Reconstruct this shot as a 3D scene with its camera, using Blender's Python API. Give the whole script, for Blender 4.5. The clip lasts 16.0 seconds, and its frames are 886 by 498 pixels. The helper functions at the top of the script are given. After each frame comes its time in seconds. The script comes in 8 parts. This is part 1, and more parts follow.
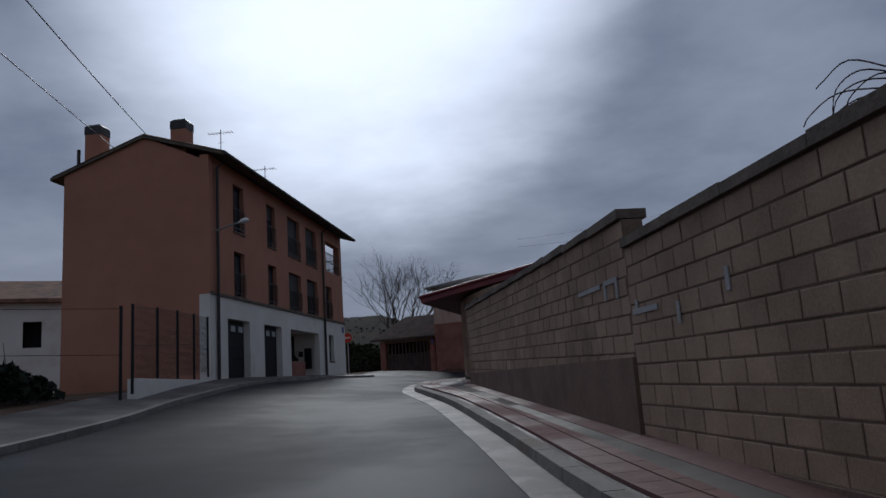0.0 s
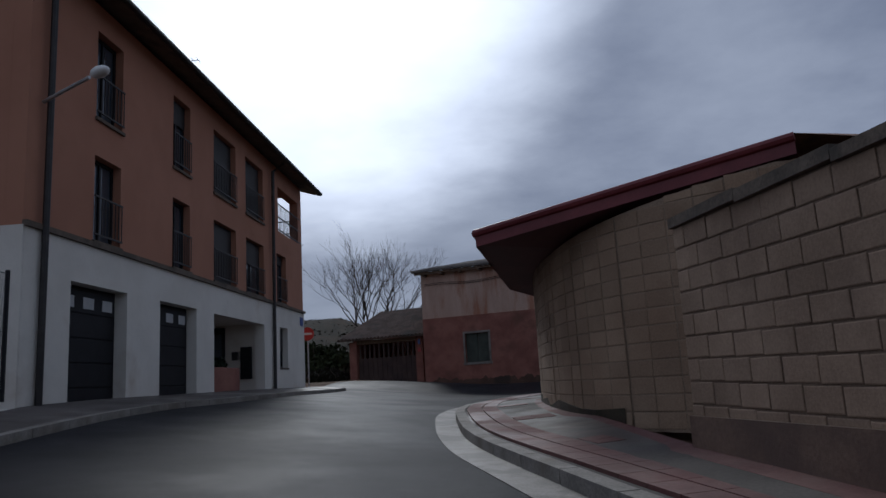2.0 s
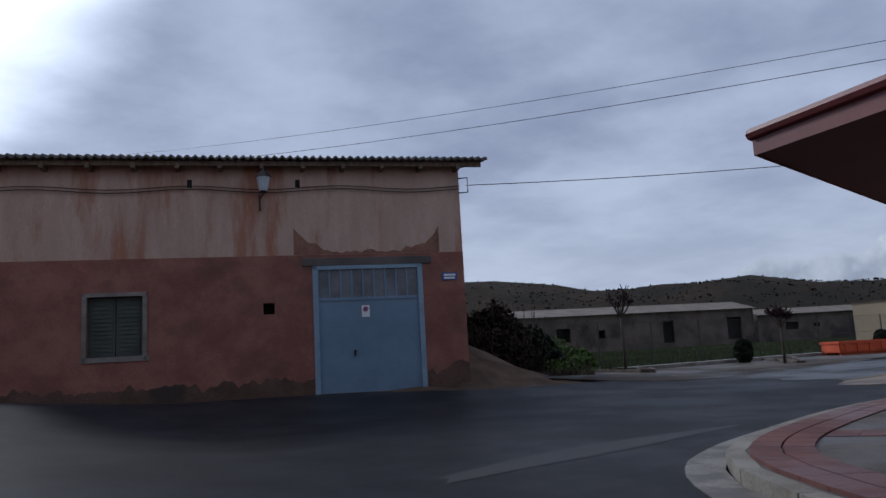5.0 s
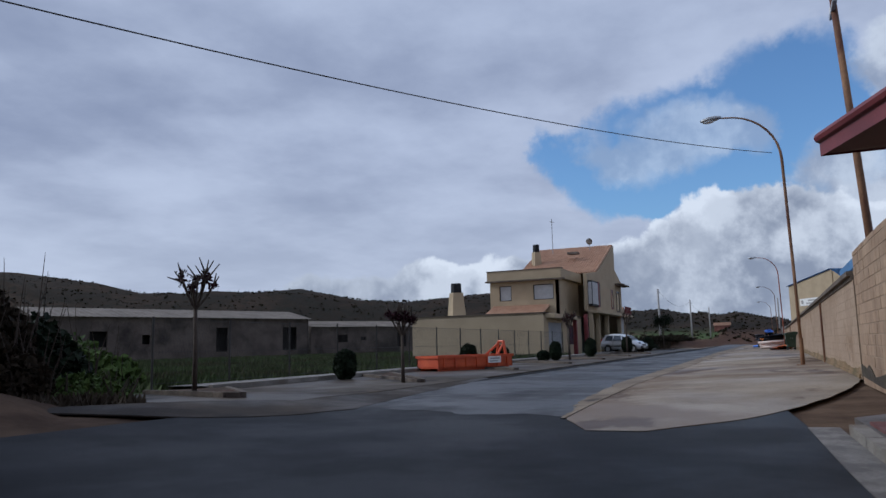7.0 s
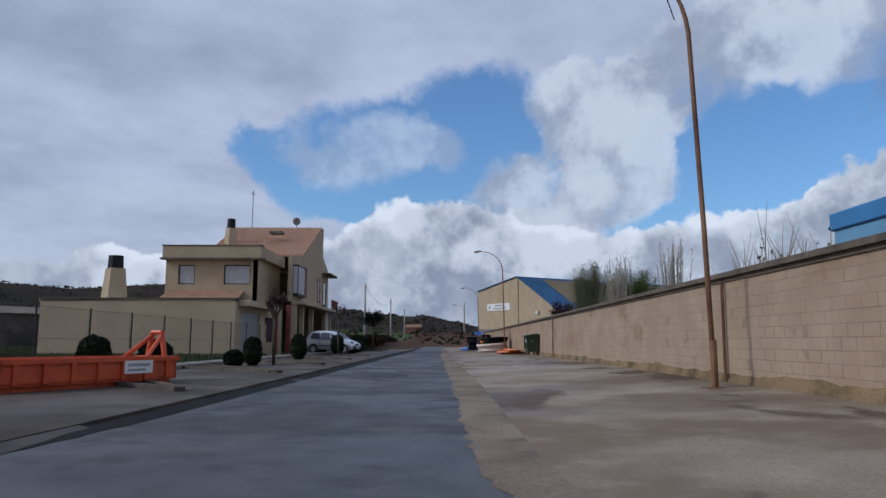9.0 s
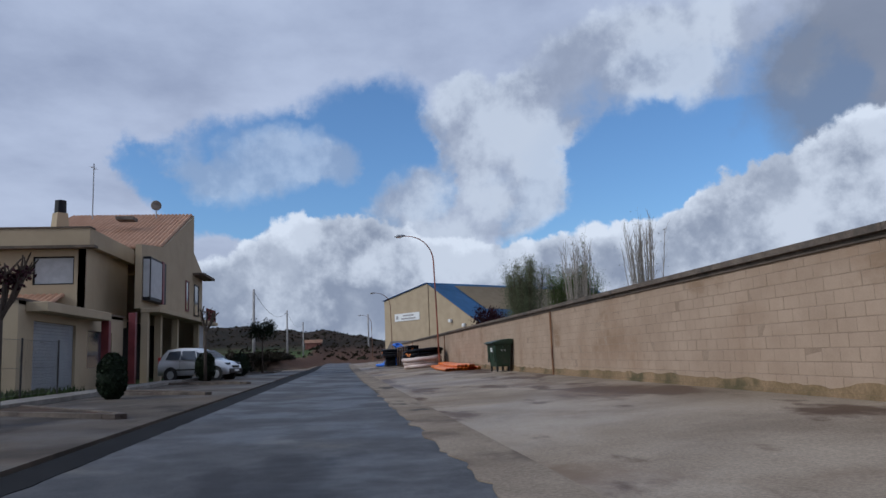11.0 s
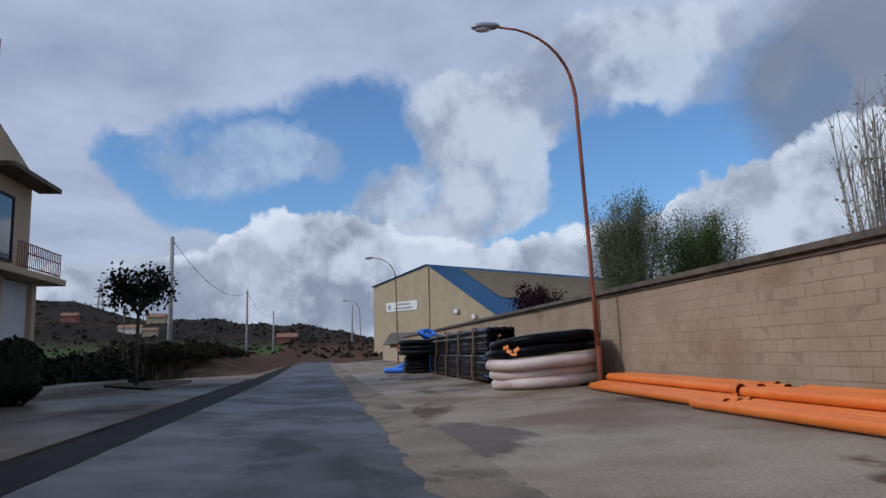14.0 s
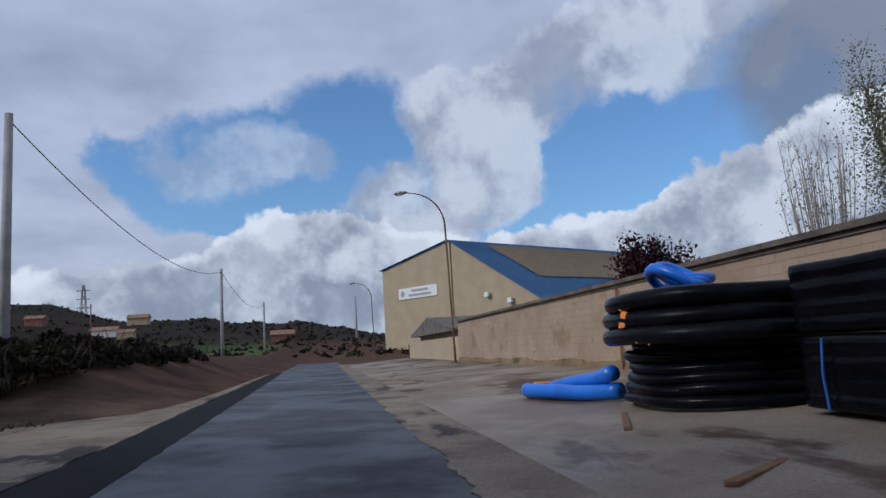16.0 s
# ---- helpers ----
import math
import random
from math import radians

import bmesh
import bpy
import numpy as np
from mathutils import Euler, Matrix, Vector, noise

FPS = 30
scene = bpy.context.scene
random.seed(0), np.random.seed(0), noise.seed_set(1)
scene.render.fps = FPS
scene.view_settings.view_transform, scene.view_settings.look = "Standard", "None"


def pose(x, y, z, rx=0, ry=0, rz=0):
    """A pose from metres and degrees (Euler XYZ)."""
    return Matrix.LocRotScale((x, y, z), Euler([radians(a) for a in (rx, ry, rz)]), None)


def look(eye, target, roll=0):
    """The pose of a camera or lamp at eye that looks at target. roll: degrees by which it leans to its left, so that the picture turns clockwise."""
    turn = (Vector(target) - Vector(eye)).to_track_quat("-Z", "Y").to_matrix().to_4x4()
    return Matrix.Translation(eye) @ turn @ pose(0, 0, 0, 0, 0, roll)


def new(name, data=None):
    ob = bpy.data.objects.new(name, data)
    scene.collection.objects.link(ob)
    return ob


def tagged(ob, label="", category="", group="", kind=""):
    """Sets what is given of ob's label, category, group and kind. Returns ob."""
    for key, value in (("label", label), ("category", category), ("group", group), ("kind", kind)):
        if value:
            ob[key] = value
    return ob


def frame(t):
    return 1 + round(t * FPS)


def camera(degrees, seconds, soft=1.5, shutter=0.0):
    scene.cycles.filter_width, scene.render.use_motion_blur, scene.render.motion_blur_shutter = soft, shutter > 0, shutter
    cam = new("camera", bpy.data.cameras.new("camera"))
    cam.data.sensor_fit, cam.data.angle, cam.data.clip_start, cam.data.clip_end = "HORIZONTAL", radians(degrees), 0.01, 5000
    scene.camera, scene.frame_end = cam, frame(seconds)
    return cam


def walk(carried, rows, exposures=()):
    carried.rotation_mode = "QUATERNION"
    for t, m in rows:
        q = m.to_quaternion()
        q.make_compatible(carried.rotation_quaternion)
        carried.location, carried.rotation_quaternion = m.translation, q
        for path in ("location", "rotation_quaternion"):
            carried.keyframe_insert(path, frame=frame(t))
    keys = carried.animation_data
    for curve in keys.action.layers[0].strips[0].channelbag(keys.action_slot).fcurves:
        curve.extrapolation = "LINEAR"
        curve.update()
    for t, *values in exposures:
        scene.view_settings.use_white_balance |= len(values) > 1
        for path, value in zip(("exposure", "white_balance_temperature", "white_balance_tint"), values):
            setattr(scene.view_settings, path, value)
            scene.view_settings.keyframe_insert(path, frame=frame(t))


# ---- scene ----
cam = camera(62.2, 16.0)
PATH = [
    (0.0, pose(-0.098, 0.832, 1.328, 99.98, 3.86, 7.98)),
    (0.5, pose(-0.993, 3.828, 1.439, 99.96, 3.61, 5.95)),
    (1.0, pose(-1.831, 6.743, 1.549, 100.11, 3.22, 5.32)),
    (1.5, pose(-2.668, 9.672, 1.661, 100.13, 2.95, 4.84)),
    (2.0, pose(-3.404, 12.556, 1.784, 100.20, 3.24, 4.69)),
    (2.5, pose(-4.094, 15.566, 1.921, 99.96, 2.83, 4.07)),
    (3.0, pose(-4.862, 18.412, 2.060, 99.69, 2.77, 2.90)),
    (4.25, pose(-7.250, 26.000, 2.200, 98.90, 2.70, -15.20)),
    (5.5, pose(-7.134, 32.242, 2.267, 97.91, 2.88, -41.76)),
    (6.0, pose(-5.712, 33.675, 2.256, 97.84, 2.04, -49.91)),
    (6.5, pose(-3.883, 35.278, 2.251, 97.93, 1.99, -59.27)),
    (7.0, pose(-1.124, 37.034, 2.255, 97.54, 1.32, -65.93)),
    (7.5, pose(2.160, 38.605, 2.253, 98.26, -0.84, -72.98)),
    (8.0, pose(5.697, 39.747, 2.250, 98.13, -1.77, -79.62)),
    (8.5, pose(8.957, 40.610, 2.232, 98.37, -1.56, -84.83)),
    (9.0, pose(12.305, 41.218, 2.209, 97.20, -0.16, -89.80)),
    (9.5, pose(15.727, 41.564, 2.197, 97.78, 1.00, -93.65)),
    (10.0, pose(19.439, 41.908, 2.197, 97.81, 2.28, -95.47)),
    (12.5, pose(43.937, 42.267, 2.248, 98.45, 1.15, -99.54)),
    (13.0, pose(49.286, 42.278, 2.221, 98.45, 1.69, -99.48)),
    (13.5, pose(54.775, 42.273, 2.216, 98.39, 1.81, -99.40)),
    (14.0, pose(60.645, 42.350, 2.217, 97.97, 1.31, -99.07)),
    (14.5, pose(66.680, 42.253, 2.215, 97.83, 2.18, -98.81)),
    (15.0, pose(72.890, 42.308, 2.222, 97.88, 2.03, -98.65)),
    (15.5, pose(79.113, 42.515, 2.224, 98.11, 2.20, -98.94)),
    (16.0, pose(85.360, 42.816, 2.220, 97.57, 3.21, -99.12)),
]
EXPOSURE = [(0.0, -0.95, 5750, 8), (1.5, -0.8, 5750, 8), (3.2, -0.32, 5750, 8), (5.3, -0.05, 5700, 8), (8.0, 0.0, 5700, 8), (16.0, -0.04, 5700, 8)]
walk(cam, PATH, EXPOSURE)

# ---- sky, sun ----
SUN_TURN, SUN_RISE = 14.0, 34.0          # degrees left of +y, degrees above the horizon
sun_dir = Vector((-math.sin(radians(SUN_TURN)) * math.cos(radians(SUN_RISE)),
                  math.cos(radians(SUN_TURN)) * math.cos(radians(SUN_RISE)), math.sin(radians(SUN_RISE))))
world = bpy.data.worlds.new("world")
scene.world = world
world.use_nodes = True
wt = world.node_tree
wt.nodes.clear()


def wn(kind, **values):
    node = wt.nodes.new(kind)
    for key, value in values.items():
        node.inputs[key].default_value = value
    return node


def wmath(op, a, b=None, clamp=False):
    node = wt.nodes.new("ShaderNodeMath")
    node.operation, node.use_clamp = op, clamp
    for i, v in enumerate((a, b)):
        if v is None:
            continue
        if isinstance(v, (int, float)):
            node.inputs[i].default_value = v
        else:
            wt.links.new(v, node.inputs[i])
    return node.outputs[0]


def wdot(vec, way=None):
    node = wt.nodes.new("ShaderNodeVectorMath")
    node.operation = "DOT_PRODUCT"
    wt.links.new(way or w_dir, node.inputs[0])
    node.inputs[1].default_value = Vector(vec).normalized()
    return node.outputs["Value"]


def wstep(value, lo, hi):
    node = wt.nodes.new("ShaderNodeMapRange")
    node.interpolation_type = "SMOOTHSTEP"
    wt.links.new(value, node.inputs["Value"])
    node.inputs["From Min"].default_value, node.inputs["From Max"].default_value = lo, hi
    return node.outputs["Result"]


def wmix(fac, a, b):
    node = wt.nodes.new("ShaderNodeMix")
    node.data_type = "RGBA"
    for i, v in ((0, fac), (6, a), (7, b)):
        if isinstance(v, tuple):
            node.inputs[i].default_value = (*v, 1)
        else:
            wt.links.new(v, node.inputs[i])
    return node.outputs[2]


w_dir = wt.nodes.new("ShaderNodeTexCoord").outputs["Generated"]
w_sep = wt.nodes.new("ShaderNodeSeparateXYZ")
wt.links.new(w_dir, w_sep.inputs[0])
w_up = wmath("MAXIMUM", w_sep.outputs["Z"], 0.0)
w_flat = wt.nodes.new("ShaderNodeVectorMath")
w_flat.operation = "DIVIDE"
w_lift = wmath("ADD", w_up, 0.16)
w_comb = wt.nodes.new("ShaderNodeCombineXYZ")
for i in range(3):
    wt.links.new(w_lift, w_comb.inputs[i])
wt.links.new(w_dir, w_flat.inputs[0])
wt.links.new(w_comb.outputs[0], w_flat.inputs[1])
w_air = wt.nodes.new("ShaderNodeTexSky")
w_air.sky_type = "NISHITA"
w_air.sun_disc = False
w_air.sun_elevation, w_air.sun_rotation = radians(SUN_RISE), radians(-SUN_TURN)


def wnoise(vec, scale, detail, rough, shift=(0, 0, 0)):
    mp = wt.nodes.new("ShaderNodeMapping")
    mp.inputs["Location"].default_value = shift
    wt.links.new(vec, mp.inputs[0])
    node = wn("ShaderNodeTexNoise", Scale=scale, Detail=detail, Roughness=rough)
    wt.links.new(mp.outputs[0], node.inputs["Vector"])
    return node.outputs["Fac"]


def toward(az, el):
    return (-math.sin(radians(az)) * math.cos(radians(el)), math.cos(radians(az)) * math.cos(radians(el)), math.sin(radians(el)))


def wwarp(scale, amount, shift):
    """The sky's direction, bent by noise so that cloud edges wander."""
    mp = wt.nodes.new("ShaderNodeMapping")
    mp.inputs["Location"].default_value = shift
    wt.links.new(w_dir, mp.inputs[0])
    node = wn("ShaderNodeTexNoise", Scale=scale, Detail=7.0, Roughness=0.6)
    wt.links.new(mp.outputs[0], node.inputs["Vector"])
    sub = wt.nodes.new("ShaderNodeVectorMath")
    sub.operation = "SUBTRACT"
    wt.links.new(node.outputs["Color"], sub.inputs[0])
    sub.inputs[1].default_value = (0.5, 0.5, 0.5)
    mul = wt.nodes.new("ShaderNodeVectorMath")
    mul.operation = "MULTIPLY_ADD"
    wt.links.new(sub.outputs[0], mul.inputs[0])
    mul.inputs[1].default_value = (amount, amount, amount * 0.6)
    wt.links.new(w_dir, mul.inputs[2])
    nrm = wt.nodes.new("ShaderNodeVectorMath")
    nrm.operation = "NORMALIZE"
    wt.links.new(mul.outputs[0], nrm.inputs[0])
    return nrm.outputs[0]


def wblobs(spots, way, hard=0.35, soft=1.5):
    """Soft union of round patches of sky, each (degrees left of +y, degrees up, radius in degrees)."""
    total = None
    for az, el, rad in spots:
        one = wstep(wdot(toward(az, el), way), math.cos(radians(rad * soft)), math.cos(radians(rad * hard)))
        total = one if total is None else wmath("ADD", total, one)
    return wmath("MINIMUM", total, 1.0)


# high layer that covers most of the sky, with openings of blue over the second street
w_big = wnoise(w_flat.outputs[0], 0.75, 9.0, 0.55, (3.1, 1.7, 0))
w_fine = wnoise(w_flat.outputs[0], 2.6, 8.0, 0.6, (0.4, 5.2, 0))
w_far, w_near = wwarp(4.0, 0.34, (2.0, 0.0, 1.0)), wwarp(7.0, 0.16, (5.0, 3.0, 0.0))
w_open = wblobs(((-78.0, 13.4, 2.6), (-82.5, 14.9, 3.7), (-88.5, 15.9, 4.4), (-94.5, 16.5, 4.4), (-89.3, 12.4, 3.4), (-96.5, 14.5, 2.6), (-83.3, 12.0, 2.4),
                 (-109.4, 12.1, 5.8), (-114.7, 15.1, 5.6), (-119.8, 16.1, 4.6), (-123.8, 17.1, 3.4), (-111.3, 8.6, 4.0), (-106.9, 8.0, 3.4), (-93.2, 8.6, 2.2), (-118.0, 11.5, 4.0)), w_far)
w_wisp = wmath("ADD", wmath("MULTIPLY", w_big, 0.45), wmath("MULTIPLY", w_fine, 0.75))
w_layer = wstep(wmath("SUBTRACT", wmath("ADD", w_wisp, 0.42), wmath("MULTIPLY", w_open, 1.02)), 0.05, 0.90)
# heaped clouds: a bank along the horizon and a leaning tower above it
w_heap_n = wnoise(w_dir, 7.5, 12.0, 0.58, (1.3, 0.2, 0.6))
w_heap_o = wnoise(w_dir, 7.5, 12.0, 0.58, (1.3 + 0.02, 0.2 - 0.075, 0.6 - 0.17))
w_bank = wblobs(((-134.5, 5.6, 8.0), (-128.2, 6.0, 7.4), (-122.0, 5.6, 6.2), (-116.0, 4.2, 5.3), (-110.1, 3.2, 4.8), (-104.0, 2.4, 5.0), (-97.9, 2.6, 5.2), (-92.6, 3.7, 6.0), (-88.3, 4.7, 5.6),
                 (-82.5, 2.7, 5.2), (-76.7, 1.6, 5.3), (-71.3, 1.8, 4.6), (-64.0, 1.6, 4.4), (-57.0, 2.2, 4.4)), w_near)
w_tower = wblobs(((-95.5, 11.1, 3.0), (-100.0, 11.8, 3.5), (-103.2, 12.5, 3.1), (-102.4, 16.0, 3.1), (-104.8, 18.0, 3.1), (-107.6, 19.9, 3.3), (-113.0, 21.1, 3.5), (-119.0, 21.0, 3.7),
                  (-123.8, 20.6, 3.5), (-99.8, 18.7, 2.4)), w_near)
w_streak = wblobs(((-80.5, 15.4, 1.6), (-83.5, 15.8, 1.9), (-86.5, 15.9, 1.9), (-89.5, 15.7, 1.6)), w_far, 0.1, 1.6)
w_ragged = wmath("MULTIPLY", wmath("SUBTRACT", w_heap_n, 0.5), 2.6)
w_bank_d = wmath("ADD", w_bank, wmath("MULTIPLY", w_ragged, wmath("MULTIPLY", w_bank, 2.5, True)))
w_tower_d = wmath("ADD", wmath("MULTIPLY", w_tower, 0.85), wmath("MULTIPLY", w_ragged, wmath("MULTIPLY", w_tower, 2.5, True)))
w_tower_a = wmath("MAXIMUM", wmath("MULTIPLY", wstep(w_tower_d, 0.10, 0.95), 0.9), wmath("MULTIPLY", w_streak, 0.5))
w_bank_a = wstep(w_bank_d, 0.32, 0.56)
w_lit = wstep(wmath("SUBTRACT", w_heap_n, w_heap_o), -0.10, 0.13)
w_rim = wmath("MULTIPLY", wstep(w_bank_d, 1.05, 0.45), 0.45)
w_glow = wstep(wmath("ADD", wdot(sun_dir), wmath("MULTIPLY", wmath("SUBTRACT", w_big, 0.5), 0.10)), 0.905, 0.992)
w_shade = wnoise(w_flat.outputs[0], 1.5, 7.0, 0.55, (7.7, 2.2, 0))
w_grey = wmix(wstep(w_shade, 0.25, 0.75), (0.27, 0.30, 0.40), (0.52, 0.55, 0.65))
w_grey = wmix(wmath("MULTIPLY", wstep(w_up, 0.30, 0.03), 0.55), w_grey, (0.60, 0.62, 0.68))
w_white = wmix(wmath("ADD", wmath("MULTIPLY", w_lit, 0.75), w_rim, True), (0.27, 0.295, 0.36), (0.74, 0.75, 0.78))
w_blue = wt.nodes.new("ShaderNodeMix")
w_blue.data_type, w_blue.blend_type = "RGBA", "MULTIPLY"
w_blue.inputs[0].default_value = 1.0
wt.links.new(w_air.outputs[0], w_blue.inputs[6])
w_blue.inputs[7].default_value = (0.085, 0.105, 0.125, 1)
w_c1 = wmix(w_layer, w_blue.outputs[2], w_grey)
w_pale = wmix(wmath("ADD", wmath("MULTIPLY", w_lit, 0.8), wmath("MULTIPLY", wstep(w_tower_d, 1.1, 0.4), 0.25), True), (0.30, 0.325, 0.40), (0.66, 0.68, 0.72))
w_c2 = wmix(wmath("MULTIPLY", wblobs(((-127.5, 16.5, 4.4), (-131.0, 19.0, 5.5), (-136.0, 22.0, 7.0)), w_near), 0.75), wmix(w_tower_a, w_c1, w_pale), (0.19, 0.205, 0.25))
w_c2 = wmix(w_bank_a, w_c2, w_white)
w_sunlit = wt.nodes.new("ShaderNodeMix")
w_sunlit.data_type, w_sunlit.blend_type = "RGBA", "ADD"
wt.links.new(w_glow, w_sunlit.inputs[0])
wt.links.new(w_c2, w_sunlit.inputs[6])
w_sunlit.inputs[7].default_value = (1.5, 1.5, 1.55, 1)
w_bg = wn("ShaderNodeBackground", Strength=1.0)
wt.links.new(w_sunlit.outputs[2], w_bg.inputs["Color"])
w_out = wt.nodes.new("ShaderNodeOutputWorld")
wt.links.new(w_bg.outputs[0], w_out.inputs[0])
sun = new("sun", bpy.data.lights.new("sun", "SUN"))
sun.data.energy, sun.data.angle, sun.data.color = 1.5, radians(10), (1.0, 0.94, 0.85)
sun.matrix_world = look(sun_dir * 200, (0, 0, 0))


# ---- materials ----
def mat(name, a, b=None, scale=3.0, rough=0.8, rough2=None, bump=0.25, fine=60.0, stain=None, metal=0.0, vary=0.0, grain=0.3,
        stretch=(1, 1, 1), coat=0.0, spec=0.5, stain2=None):
    """Two-tone noise at two scales, optional stain (colour, scale, low, high), fine relief."""
    b = b or tuple(min(1, c * 1.25) for c in a)
    m = bpy.data.materials.new(name)
    m.use_nodes = True
    t = m.node_tree
    bsdf = t.nodes["Principled BSDF"]
    geo = t.nodes.new("ShaderNodeNewGeometry")
    mp = t.nodes.new("ShaderNodeMapping")
    mp.inputs["Scale"].default_value = stretch
    t.links.new(geo.outputs["Position"], mp.inputs[0])

    def noi(s, d=6.0, r=0.6):
        n = t.nodes.new("ShaderNodeTexNoise")
        n.inputs["Scale"].default_value, n.inputs["Detail"].default_value, n.inputs["Roughness"].default_value = s, d, r
        t.links.new(mp.outputs[0], n.inputs["Vector"])
        return n.outputs["Fac"]

    def ramp(v, lo, hi):
        r = t.nodes.new("ShaderNodeMapRange")
        r.interpolation_type = "SMOOTHSTEP"
        t.links.new(v, r.inputs["Value"])
        r.inputs["From Min"].default_value, r.inputs["From Max"].default_value = lo, hi
        return r.outputs["Result"]

    def mix(f, x, y, blend="MIX"):
        n = t.nodes.new("ShaderNodeMix")
        n.data_type, n.blend_type = "RGBA", blend
        for i, v in ((0, f), (6, x), (7, y)):
            if isinstance(v, (int, float)):
                n.inputs[i].default_value = v
            elif isinstance(v, tuple):
                n.inputs[i].default_value = (*v, 1)
            else:
                t.links.new(v, n.inputs[i])
        return n.outputs[2]

    large, small = noi(scale), noi(fine, 4.0, 0.7)
    col = mix(ramp(large, 0.32, 0.68), a, b)
    dark, light = tuple(c * (1 - grain) for c in (1, 1, 1)), tuple(1 + grain * 0.3 for _ in range(3))
    col = mix(1.0, col, mix(ramp(small, 0.3, 0.7), dark, light), "MULTIPLY")
    if stain:
        sc, ss, lo, hi = stain
        col = mix(ramp(noi(ss, 8.0, 0.62), lo, hi), col, sc)
    if stain2:
        sc, ss, lo, hi = stain2
        mp2 = t.nodes.new("ShaderNodeMapping")
        mp2.inputs["Scale"].default_value, mp2.inputs["Location"].default_value = (0.55, 1.25, 1.0), (13.7, 4.1, 0.0)
        t.links.new(geo.outputs["Position"], mp2.inputs[0])
        n2 = t.nodes.new("ShaderNodeTexNoise")
        n2.inputs["Scale"].default_value, n2.inputs["Detail"].default_value, n2.inputs["Roughness"].default_value = ss, 9.0, 0.6
        t.links.new(mp2.outputs[0], n2.inputs["Vector"])
        col = mix(ramp(n2.outputs["Fac"], lo, hi), col, sc)
    if vary:
        info = t.nodes.new("ShaderNodeObjectInfo")
        add = t.nodes.new("ShaderNodeMath")
        add.operation = "ADD"
        t.links.new(info.outputs["Random"], add.inputs[0])
        t.links.new(geo.outputs["Random Per Island"], add.inputs[1])
        fr = t.nodes.new("ShaderNodeMath")
        fr.operation = "FRACT"
        t.links.new(add.outputs[0], fr.inputs[0])
        col = mix(1.0, col, mix(fr.outputs[0], (1 - vary,) * 3, (1 + vary * 0.5,) * 3), "MULTIPLY")
    t.links.new(col, bsdf.inputs["Base Color"])
    bsdf.inputs["Metallic"].default_value = metal
    bsdf.inputs["Specular IOR Level"].default_value = spec
    if rough2 is None:
        bsdf.inputs["Roughness"].default_value = rough
    else:
        rr = t.nodes.new("ShaderNodeMapRange")
        t.links.new(ramp(noi(scale * 0.35, 7.0, 0.6), 0.40, 0.62), rr.inputs["Value"])
        rr.inputs["To Min"].default_value, rr.inputs["To Max"].default_value = rough, rough2
        t.links.new(rr.outputs["Result"], bsdf.inputs["Roughness"])
    if coat:
        bsdf.inputs["Coat Weight"].default_value = coat
        bsdf.inputs["Coat Roughness"].default_value = 0.08
    if bump:
        bp = t.nodes.new("ShaderNodeBump")
        bp.inputs["Strength"].default_value = bump
        bp.inputs["Distance"].default_value = 0.01
        t.links.new(small, bp.inputs["Height"])
        t.links.new(bp.outputs[0], bsdf.inputs["Normal"])
    return m


asphalt = mat("wet_asphalt", (0.021, 0.022, 0.025), (0.034, 0.034, 0.038), 0.9, 0.45, 0.58, 0.35, 45, ((0.046, 0.044, 0.041), 0.16, 0.58, 0.86), spec=0.045, stain2=((0.017, 0.017, 0.019), 0.22, 0.52, 0.72))
asphalt_pale = mat("worn_asphalt", (0.052, 0.053, 0.058), (0.086, 0.086, 0.091), 1.6, 0.46, 0.74, 0.5, 30, ((0.115, 0.107, 0.095), 0.5, 0.57, 0.74), spec=0.22, stain2=((0.030, 0.030, 0.034), 0.5, 0.55, 0.66))
earth_strip = mat("packed_earth", (0.195, 0.152, 0.112), (0.285, 0.232, 0.175), 0.7, 0.9, None, 0.5, 25, ((0.115, 0.088, 0.068), 0.8, 0.5, 0.68), spec=0.2, stain2=((0.06, 0.05, 0.043), 0.6, 0.58, 0.64))
concrete = mat("dusty_concrete", (0.222, 0.172, 0.123), (0.345, 0.281, 0.211), 0.45, 0.5, 0.9, 0.3, 30, ((0.175, 0.124, 0.084), 0.33, 0.48, 0.62), spec=0.26, stain2=((0.095, 0.060, 0.039), 0.36, 0.52, 0.585))
parking = mat("parking_concrete", (0.060, 0.049, 0.040), (0.112, 0.093, 0.075), 0.5, 0.45, 0.9, 0.3, 30, ((0.10, 0.078, 0.058), 0.3, 0.56, 0.68), spec=0.14, stain2=((0.040, 0.033, 0.028), 0.45, 0.53, 0.60))
pave_grey = mat("pavement_concrete", (0.066, 0.056, 0.049), (0.114, 0.098, 0.086), 1.1, 0.5, 0.9, 0.3, 40, ((0.12, 0.09, 0.075), 0.6, 0.55, 0.7))
pave_red = mat("red_paving", (0.12, 0.042, 0.039), (0.18, 0.070, 0.062), 1.6, 0.5, 0.85, 0.3, 40, ((0.13, 0.06, 0.05), 0.8, 0.5, 0.68), vary=0.12)
kerb_mat = mat("kerb_concrete", (0.20, 0.18, 0.155), (0.30, 0.275, 0.24), 2.0, 0.8, None, 0.4, 40, ((0.16, 0.13, 0.10), 1.2, 0.52, 0.7), vary=0.15)
gutter_mat = mat("gutter_concrete", (0.16, 0.142, 0.122), (0.25, 0.226, 0.196), 1.8, 0.6, None, 0.4, 40, ((0.10, 0.085, 0.073), 1.7, 0.46, 0.58))
